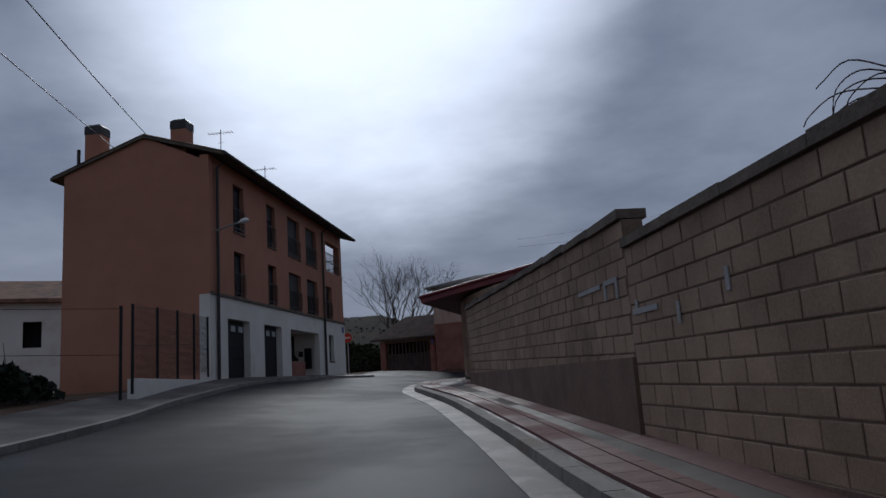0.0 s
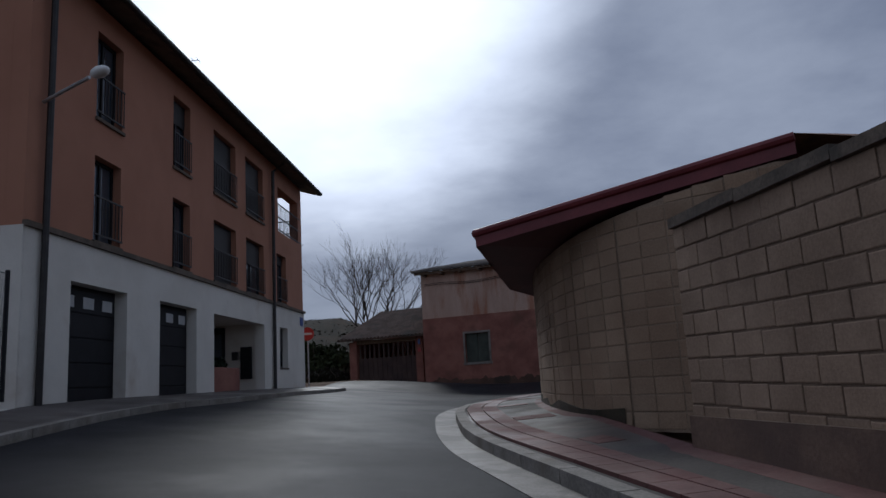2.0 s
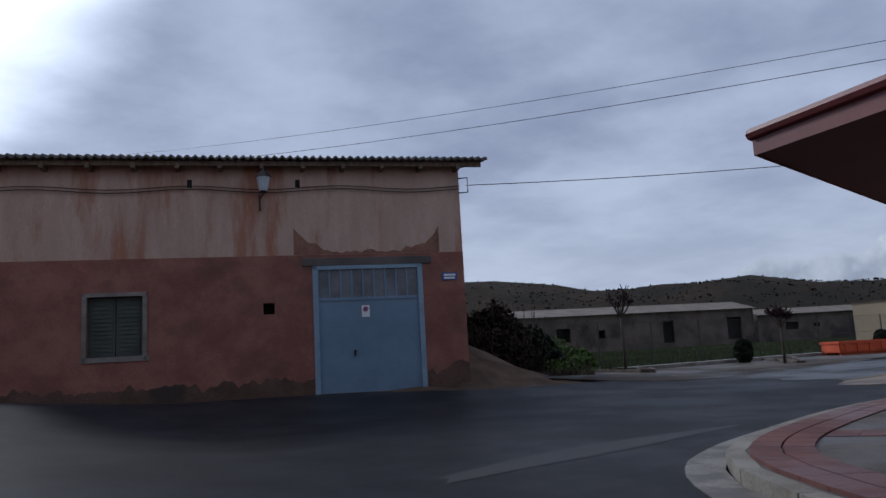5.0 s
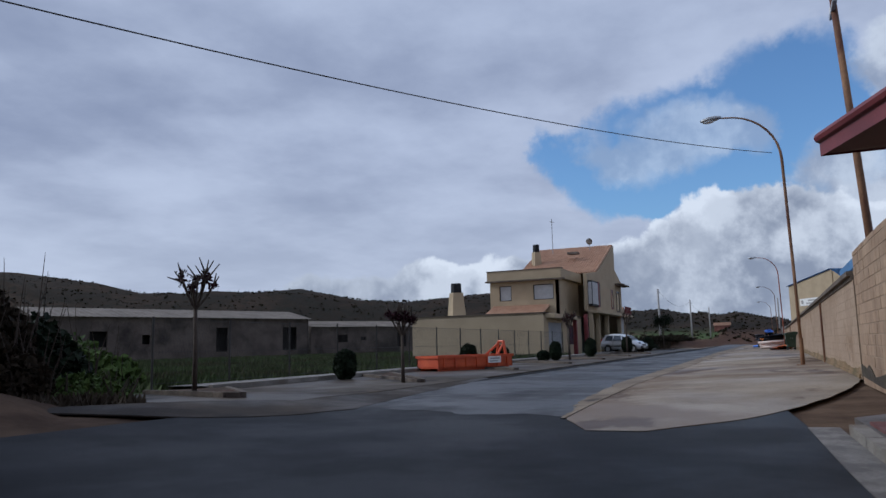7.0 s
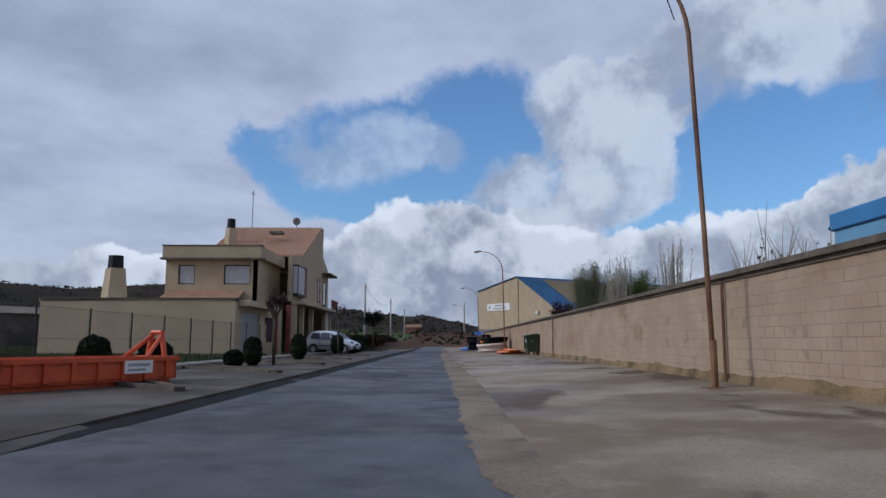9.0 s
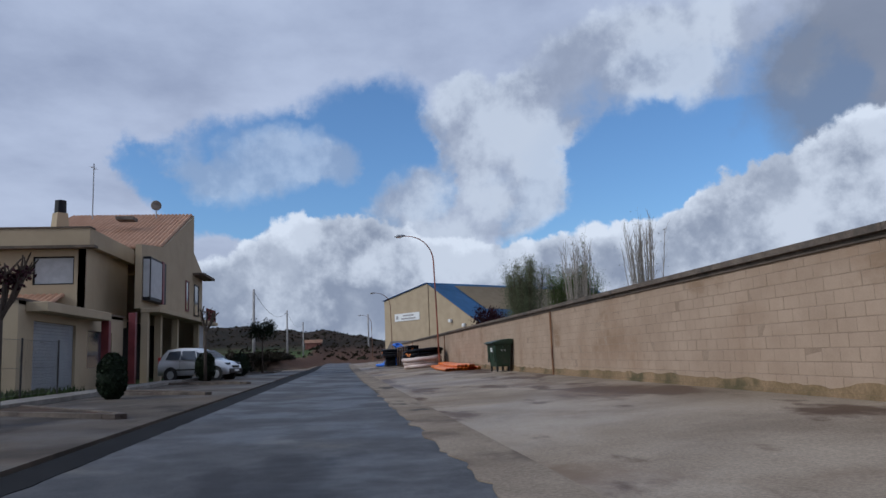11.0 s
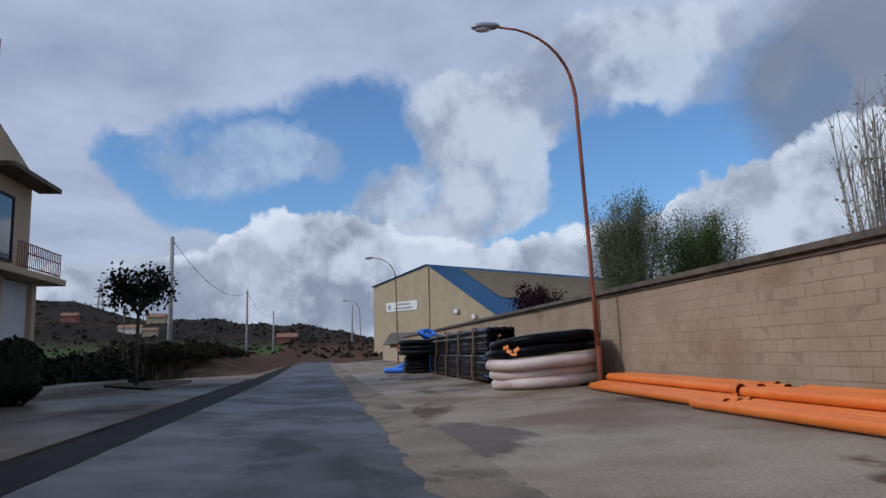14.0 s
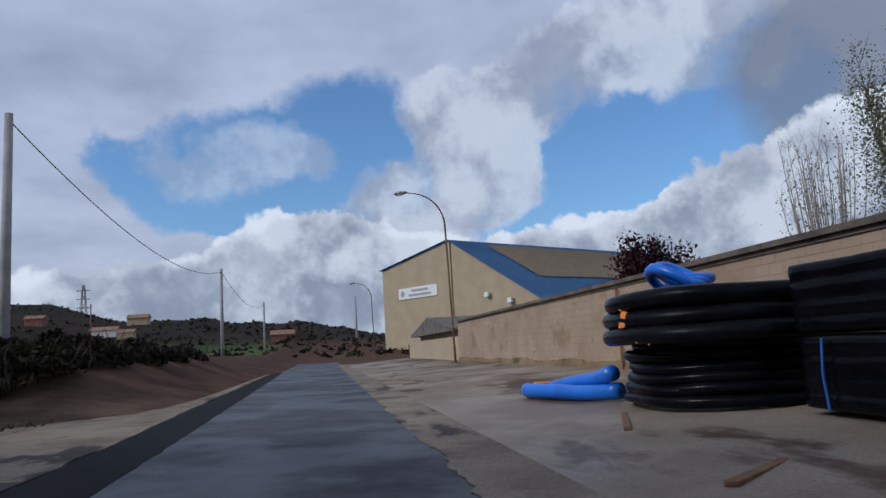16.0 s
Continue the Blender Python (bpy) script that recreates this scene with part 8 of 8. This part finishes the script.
part("stem", one_tube([(2.5, 4.7, 0.3), (2.45, 4.8, 1.6), (2.35, 5.0, 2.75)], [0.05, 0.04, 0.025], 6), bark, ds)
rg = random.Random(41)
for k in range(11):
    reach, top, hang = rg.uniform(0.4, 1.25), rg.uniform(2.85, 3.2), rg.uniform(0.05, 0.4)
    ox = rg.uniform(-0.12, 0.12)
    pts = [(2.35 + ox, 5.0, 2.7), (2.28 + ox - 0.1 * reach, 5.0 + 0.35 * reach, (2.75 + top) / 2), (2.25 + ox - 0.18 * reach, 5.0 + 0.7 * reach, top), (2.2 + ox - 0.22 * reach, 5.0 + 0.92 * reach, top - 0.05), (2.2 + ox - 0.24 * reach, 5.0 + reach, top - hang)]
    part("twig", one_tube([tuple(p) for p in smooth3(pts)], 0.0055, 4), bark, ds)


def brush(x, y, rx, ry, h, seed, leaf, count, label, size=0.14, name="thicket", base=None):
    rg = random.Random(seed)
    z = gz(x, y) if base is None else base
    th = thing(name, (x, y, z), label, "shrub", "thickets")
    bm = bmesh.new()
    for _ in range(40):
        a, r = rg.uniform(0, 6.28), rg.random() ** 0.5
        p = Vector((x + rx * r * math.cos(a), y + ry * r * math.sin(a), z - 0.1))
        q = p + Vector((rg.uniform(-0.5, 0.5), rg.uniform(-0.5, 0.5), h * rg.uniform(0.5, 1.0)))
        tube(bm, [p, p.lerp(q, 0.5) + Vector((rg.uniform(-0.15, 0.15), rg.uniform(-0.15, 0.15), 0)), q], [0.03, 0.02, 0.006], 4)
    ob = part("branchwork", bm, bark, th)
    ob["kind"] = "stuff"
    bm = bmesh.new()
    for _ in range(count):
        a, r = rg.uniform(0, 6.28), rg.random() ** 0.5
        hx, hy = rx * r * math.cos(a), ry * r * math.sin(a)
        top = h * math.sqrt(max(0.03, 1 - r * r)) * (0.75 + 0.35 * noise.noise(Vector((hx * 0.8 + seed, hy * 0.8, 0))))
        leaf_cloud(bm, (x + hx, y + hy, z + top * rg.random() ** 0.5), (0.05, 0.05, 0.05), 1, size, rg, 0)
    part("foliage", bm, leaf, th)
    return th


brown_brush = mat("brown_brush", (0.026, 0.019, 0.013), (0.048, 0.036, 0.024), 0.6, 0.9, None, 0, 30, vary=0.5, spec=0.1)
garden_leaf = mat("garden_leaf", (0.026, 0.036, 0.014), (0.055, 0.066, 0.028), 0.6, 0.8, None, 0, 30, vary=0.5, spec=0.15)
brush(9.3, 52.3, 2.3, 2.0, 2.3, 51, leaf_dark, 5200, "dense dark evergreen thicket beside the old building", 0.12)
brush(5.9, 54.0, 1.7, 1.6, 5.3, 52, leaf_dark, 5200, "tall dark green bush behind the old building", 0.13)
brush(14.0, 56.0, 2.6, 2.0, 2.0, 53, leaf_green, 2600, "rounded green bush in the field", 0.13)
brush(9.6, 49.6, 0.9, 0.7, 0.7, 54, leaf_green, 900, "low green weeds at the kerb", 0.07)
brush(94.0, 52.5, 4.0, 2.4, 1.5, 55, leaf_dark, 3800, "dark hedge beside the villa drive", 0.12)
for k in range(9):
    x = 102 + k * 9.5
    brush(x, 52.6 + (k % 3) * 1.2, 5.4, 2.6, 2.2 - 0.06 * k, 60 + k, brush_mat if k % 2 else scrub_leaf, 3000, "tangled brown brush along the bank", 0.16)
for k, (x, y, w, h) in enumerate(((100.5, 50.6, 2.2, 1.2), (103.8, 49.9, 2.0, 1.0), (107.5, 49.8, 2.4, 1.25), (112.0, 49.7, 2.6, 1.1), (117.0, 49.9, 2.8, 1.0), (123.0, 50.0, 3.0, 1.1))):
    brush(x, y, w, 1.5, h, 90 + k, scrub_leaf, 3400, "dark tangled brush on the roadside bank", 0.09, base=gz(x, y) + 0.95)
brush(8.0, 51.9, 2.2, 1.6, 3.2, 97, brown_brush, 6000, "tall brown overgrown bush beside the old building", 0.10)
brush(6.4, 50.6, 1.2, 0.9, 1.3, 98, scrub_leaf, 1800, "dark weeds behind the dirt mound", 0.07, base=1.9)
brush(7.5, 50.3, 1.7, 1.1, 2.0, 99, brown_brush, 3600, "dry brown shrub on the dirt mound", 0.08)
brush(-14.5, 56.0, 3.0, 2.4, 2.9, 71, garden_leaf, 4200, "overgrown dark garden bushes behind the lane", 0.15)
brush(-19.5, 60.0, 4.0, 3.0, 3.4, 72, garden_leaf, 4200, "overgrown green garden bushes behind the lane", 0.15)
brush(-15.0, 15.0, 4.5, 3.0, 1.6, 73, leaf_dark, 4200, "dark bushes in the fenced yard", 0.13)
brush(-22.0, 20.0, 5.0, 3.5, 2.2, 74, leaf_dark, 4200, "dark bushes in the fenced yard", 0.15)
brush(-13.2, 52.5, 1.6, 1.2, 1.0, 75, scrub_leaf, 1200, "low dry weeds at the lane edge", 0.08)

# field grass
def grass_patch(x0, x1, y0, y1, count, h, seed, label, material):
    rg = np.random.RandomState(seed)
    px, py = rg.uniform(x0, x1, count), rg.uniform(y0, y1, count)
    pz = ground(px, py) + ridge(px, py) - 0.06
    ang, hh, w = rg.uniform(0, 6.28, count), h * rg.uniform(0.4, 1.2, count), rg.uniform(0.03, 0.09, count)
    lx, ly = rg.normal(0, 0.10, count), rg.normal(0, 0.10, count)
    a = np.stack([px - np.cos(ang) * w, py - np.sin(ang) * w, pz], 1)
    b = np.stack([px + np.cos(ang) * w, py + np.sin(ang) * w, pz], 1)
    c = np.stack([px + lx, py + ly, pz + hh], 1)
    v = np.stack([a, b, c], 1).reshape(-1, 3)
    me = bpy.data.meshes.new("grass")
    me.from_pydata(v.tolist(), [], [[3 * i, 3 * i + 1, 3 * i + 2] for i in range(count)])
    me.materials.append(material)
    return tagged(new("grass", me), label, "grass", "", "stuff")


grass_patch(12, 60, 52.4, 72, 42000, 0.34, 1, "rough green grass of the field", grass_mat)
grass_patch(10, 110, 72, 104, 36000, 0.45, 2, "rough green grass of the far field", grass_mat)
grass_patch(98, 180, 49.6, 53, 9000, 0.9, 3, "dry grass and weeds of the verge", brush_mat)
grass_patch(5.6, 9, 47.4, 51.5, 2600, 0.26, 4, "dry weeds on the mound", brush_mat)
grass_patch(98, 107, 47.6, 51, 900, 0.16, 5, "green weeds at the verge", grass_mat)

# hillside scrub
rg = np.random.RandomState(9)
n = 9000
ang = np.radians(rg.uniform(-112, 45, n))
rad = rg.uniform(170, 430, n)
sx, sy = 10 - np.sin(-ang) * rad * -1, 40 + np.cos(ang) * rad
sx = 10 - np.sin(ang) * rad
ix, iy = np.clip(np.searchsorted(gx, sx) - 1, 0, nx - 2), np.clip(np.searchsorted(gy, sy) - 1, 0, ny - 2)
fx, fy = (sx - gx[ix]) / (gx[ix + 1] - gx[ix]), (sy - gy[iy]) / (gy[iy + 1] - gy[iy])
sz = (GZ[iy, ix] * (1 - fx) + GZ[iy, ix + 1] * fx) * (1 - fy) + (GZ[iy + 1, ix] * (1 - fx) + GZ[iy + 1, ix + 1] * fx) * fy
vs, fs = [], []
for i in range(n):
    s = rg.uniform(0.15, 0.5)
    for _ in range(5):
        p = np.array((sx[i], sy[i], sz[i])) + rg.normal(0, s * 0.55, 3) * np.array((1, 1, 0.5)) + np.array((0, 0, s * 0.5))
        a, b = rg.normal(0, s * 0.6, 3), rg.normal(0, s * 0.6, 3)
        k = len(vs)
        vs += [(p + a).tolist(), (p + b).tolist(), (p - a).tolist(), (p - b).tolist()]
        fs.append((k, k + 1, k + 2, k + 3))
me = bpy.data.meshes.new("hillside_scrub")
me.from_pydata(vs, [], fs)
me.materials.append(scrub_leaf)
tagged(new("hillside_scrub", me), "dark scrub and small trees over the hillside", "scrub", "", "stuff")


# ---- kerbs, tree pits, road details ----
def kerb_run(line, owner, material, w=0.15, h=0.15, side=1.0, gap=0.012, step=1.0):
    line = np.array(line)
    s = np.concatenate([[0], np.cumsum(np.linalg.norm(np.diff(line, axis=0), axis=1))])
    n = int(s[-1] / step)
    for i in range(n):
        a = [np.interp(i * step, s, line[:, k]) for k in (0, 1)]
        b = [np.interp((i + 1) * step, s, line[:, k]) for k in (0, 1)]
        L = math.hypot(b[0] - a[0], b[1] - a[1])
        bm = bmesh.new()
        za, zb = gz(*a), gz(*b)
        vs = box(bm, gap, L - gap, -w if side > 0 else 0.0, 0.0 if side > 0 else w, -0.08, h, along(a, b))
        for v in vs:
            f = ((v.co.x - a[0]) * (b[0] - a[0]) + (v.co.y - a[1]) * (b[1] - a[1])) / (L * L)
            v.co.z += za + (zb - za) * f
        part("kerbstone", bm, material, owner)


kerb_run(kerb_line, pavement, kerb_mat, 0.16, 0.135, 1.0)
kerb_run(left_line[[i for i, p in enumerate(left_line) if p[1] > 7]], bpy.data.objects["pavement_2"], kerb_mat, 0.16, 0.115, -1.0)
strip = bpy.data.objects["parking_strip"]
mud_kerb = mat("muddy_kerb", (0.085, 0.066, 0.052), (0.15, 0.12, 0.095), 2.0, 0.85, None, 0.5, 40, ((0.06, 0.042, 0.034), 1.2, 0.5, 0.66), vary=0.2)
island_soil = mat("island_soil", (0.045, 0.033, 0.024), (0.085, 0.062, 0.045), 1.2, 0.9, None, 0.6, 20, ((0.075, 0.035, 0.026), 0.7, 0.5, 0.66), spec=0.1)
for k, (left, tip, right) in enumerate((((11.6, 50.1), (10.5, 46.45), (14.2, 50.1)), ((21.4, 50.1), (17.3, 45.75), (23.2, 50.1)), ((29.6, 50.1), (26.0, 45.85), (31.4, 50.1)), ((37.6, 50.1), (34.2, 45.85), (39.6, 50.1)), ((45.8, 50.1), (42.2, 45.85), (47.8, 50.1)), ((54.4, 50.1), (50.8, 45.85), (56.4, 50.1)), ((63.5, 50.1), (60.0, 45.9), (65.5, 50.1)), ((84.0, 47.5), (91.3, 47.5), (88.2, 50.1)))):
    # planted wedge between parking bays, kerbed round its nose
    L, T, R = (np.array(p) for p in (left, tip, right))
    a, b = T + (L - T) * 0.16, T + (R - T) * 0.16
    f = np.linspace(0, 1, 9)[:, None]
    nose = (1 - f) ** 2 * a + 2 * f * (1 - f) * T + f ** 2 * b
    rim = np.concatenate([np.linspace(L, a, 8)[:-1], nose, np.linspace(b, R, 8)[1:]])
    kerb_run(rim, strip, mud_kerb, 0.11, 0.125, 1.0, 0.005, 0.36)
    half = len(rim) // 2
    part("island_soil", ribbon(rim[:half + 1], rim[half:][::-1], 0.095, 3), island_soil, strip, "dark damp soil inside a kerbed island")
# low kerb walls at the back of the strip
kerb_run([(13.8, 50.28), (92.4, 50.28)], bpy.data.objects["footpath"], kerb_mat, 0.14, 0.17, 1.0, 0.01, 1.6)

# red paving tiles: two rows beside the kerb, joined further off
sa = np.concatenate([[0], np.cumsum(np.linalg.norm(np.diff(kerb_line, axis=0), axis=1))])
count = int(sa[-1] / 0.4)


def pave_quad(u0, u1, d0, d1, lift):
    """Four plan corners between two distances along and across the kerb line, laid on the pavement."""
    out = []
    for u, d in ((u0, d0), (u1, d0), (u1, d1), (u0, d1)):
        x, y = np.interp(u, sa, kerb_line[:, 0]), np.interp(u, sa, kerb_line[:, 1])
        x2, y2 = np.interp(u + 0.1, sa, kerb_line[:, 0]), np.interp(u + 0.1, sa, kerb_line[:, 1])
        L = math.hypot(x2 - x, y2 - y) or 1.0
        tx, ty = (x2 - x) / L, (y2 - y) / L
        px, py = x + ty * d, y - tx * d
        out.append((px, py, gz(px, py) + lift))
    return out


for i in range(count - 1):
    for d0, d1 in ((0.20, 0.46), (0.47, 0.73)):
        u0, u1 = i * 0.4 + 0.005, i * 0.4 + 0.395
        q = pave_quad(u0, u1, d0 + 0.004, d1 - 0.004, 0.166)
        if q[0][1] < 2 or q[0][1] > 38:
            continue
        bm = bmesh.new()
        top = [bm.verts.new(p) for p in q]
        bot = [bm.verts.new((p[0], p[1], p[2] - 0.05)) for p in q]
        bm.faces.new(top)
        for k in range(4):
            bm.faces.new((top[k], bot[k], bot[(k + 1) % 4], top[(k + 1) % 4]))
        part("paving_tile", bm, pave_red, pavement)

# red cross bands between kerb band and wall
pave_pts = np.array([v.co[:] for v in pavement.data.vertices])


def on_pavement(x, y):
    """Height of the pavement's surface at a place."""
    near = pave_pts[np.argsort((pave_pts[:, 0] - x) ** 2 + (pave_pts[:, 1] - y) ** 2)[:8]]
    near = near[near[:, 2] > near[:, 2].max() - 0.09]
    fit = np.linalg.lstsq(np.c_[near[:, 0] - x, near[:, 1] - y, np.ones(len(near))], near[:, 2], rcond=None)[0]
    return float(fit[2])


for i in range(2, int(sa[-1] / 3.4)):
    for u_off in (0.0, 0.28):
        for k in range(6):
            d0 = 0.745 + 0.275 * k
            u0 = i * 3.4 + u_off
            q = pave_quad(u0, u0 + 0.27, d0, d0 + 0.27, 0.0)
            room = [min(math.hypot(p[0] - c[0], p[1] - c[1]) for c in inner_s) for p in q]
            if q[2][1] < 1 or q[2][1] > 35 or min(room) < 0.26:
                break
            bm = bmesh.new()
            top = [bm.verts.new((p[0], p[1], on_pavement(p[0], p[1]) + 0.006)) for p in q]
            bot = [bm.verts.new((v.co.x, v.co.y, v.co.z - 0.03)) for v in top]
            bm.faces.new(top)
            for k2 in range(4):
                bm.faces.new((top[k2], bot[k2], bot[(k2 + 1) % 4], top[(k2 + 1) % 4]))
            part("paving_tile", bm, pave_red, pavement)

# block faces of the walls
lay_blocks(wall_1, w1_far, foot, lambda x=0, y=0: far_top(x, y), 0.54, lambda x, y: y < 12.5 and y > 7.9, block_dark, 1, SMALL_L, SMALL_H, 0.009, lambda y: 0.022 * (y - 7.85))
lay_blocks(wall_1, w1_near, foot, lambda x=0, y=0: 2.42, 0.26, lambda x, y: y > 3.2, block_dark, 2, SMALL_L, SMALL_H, 0.009)
lay_blocks(wall_c, curve_f, foot, lambda x=0, y=0: top_c(x, y), 1.10, lambda x, y: 21.5 < y < 27.5, block_tan, 3, 0.36, 0.20, 0.008, shift=0.0)
lay_blocks(wall_2, W2, foot2, lambda x=0, y=0: 3.50, 1.30, lambda x, y: 49 < x < 59.5, block_mat, 4, BLOCK_L, BLOCK_H, 0.003)
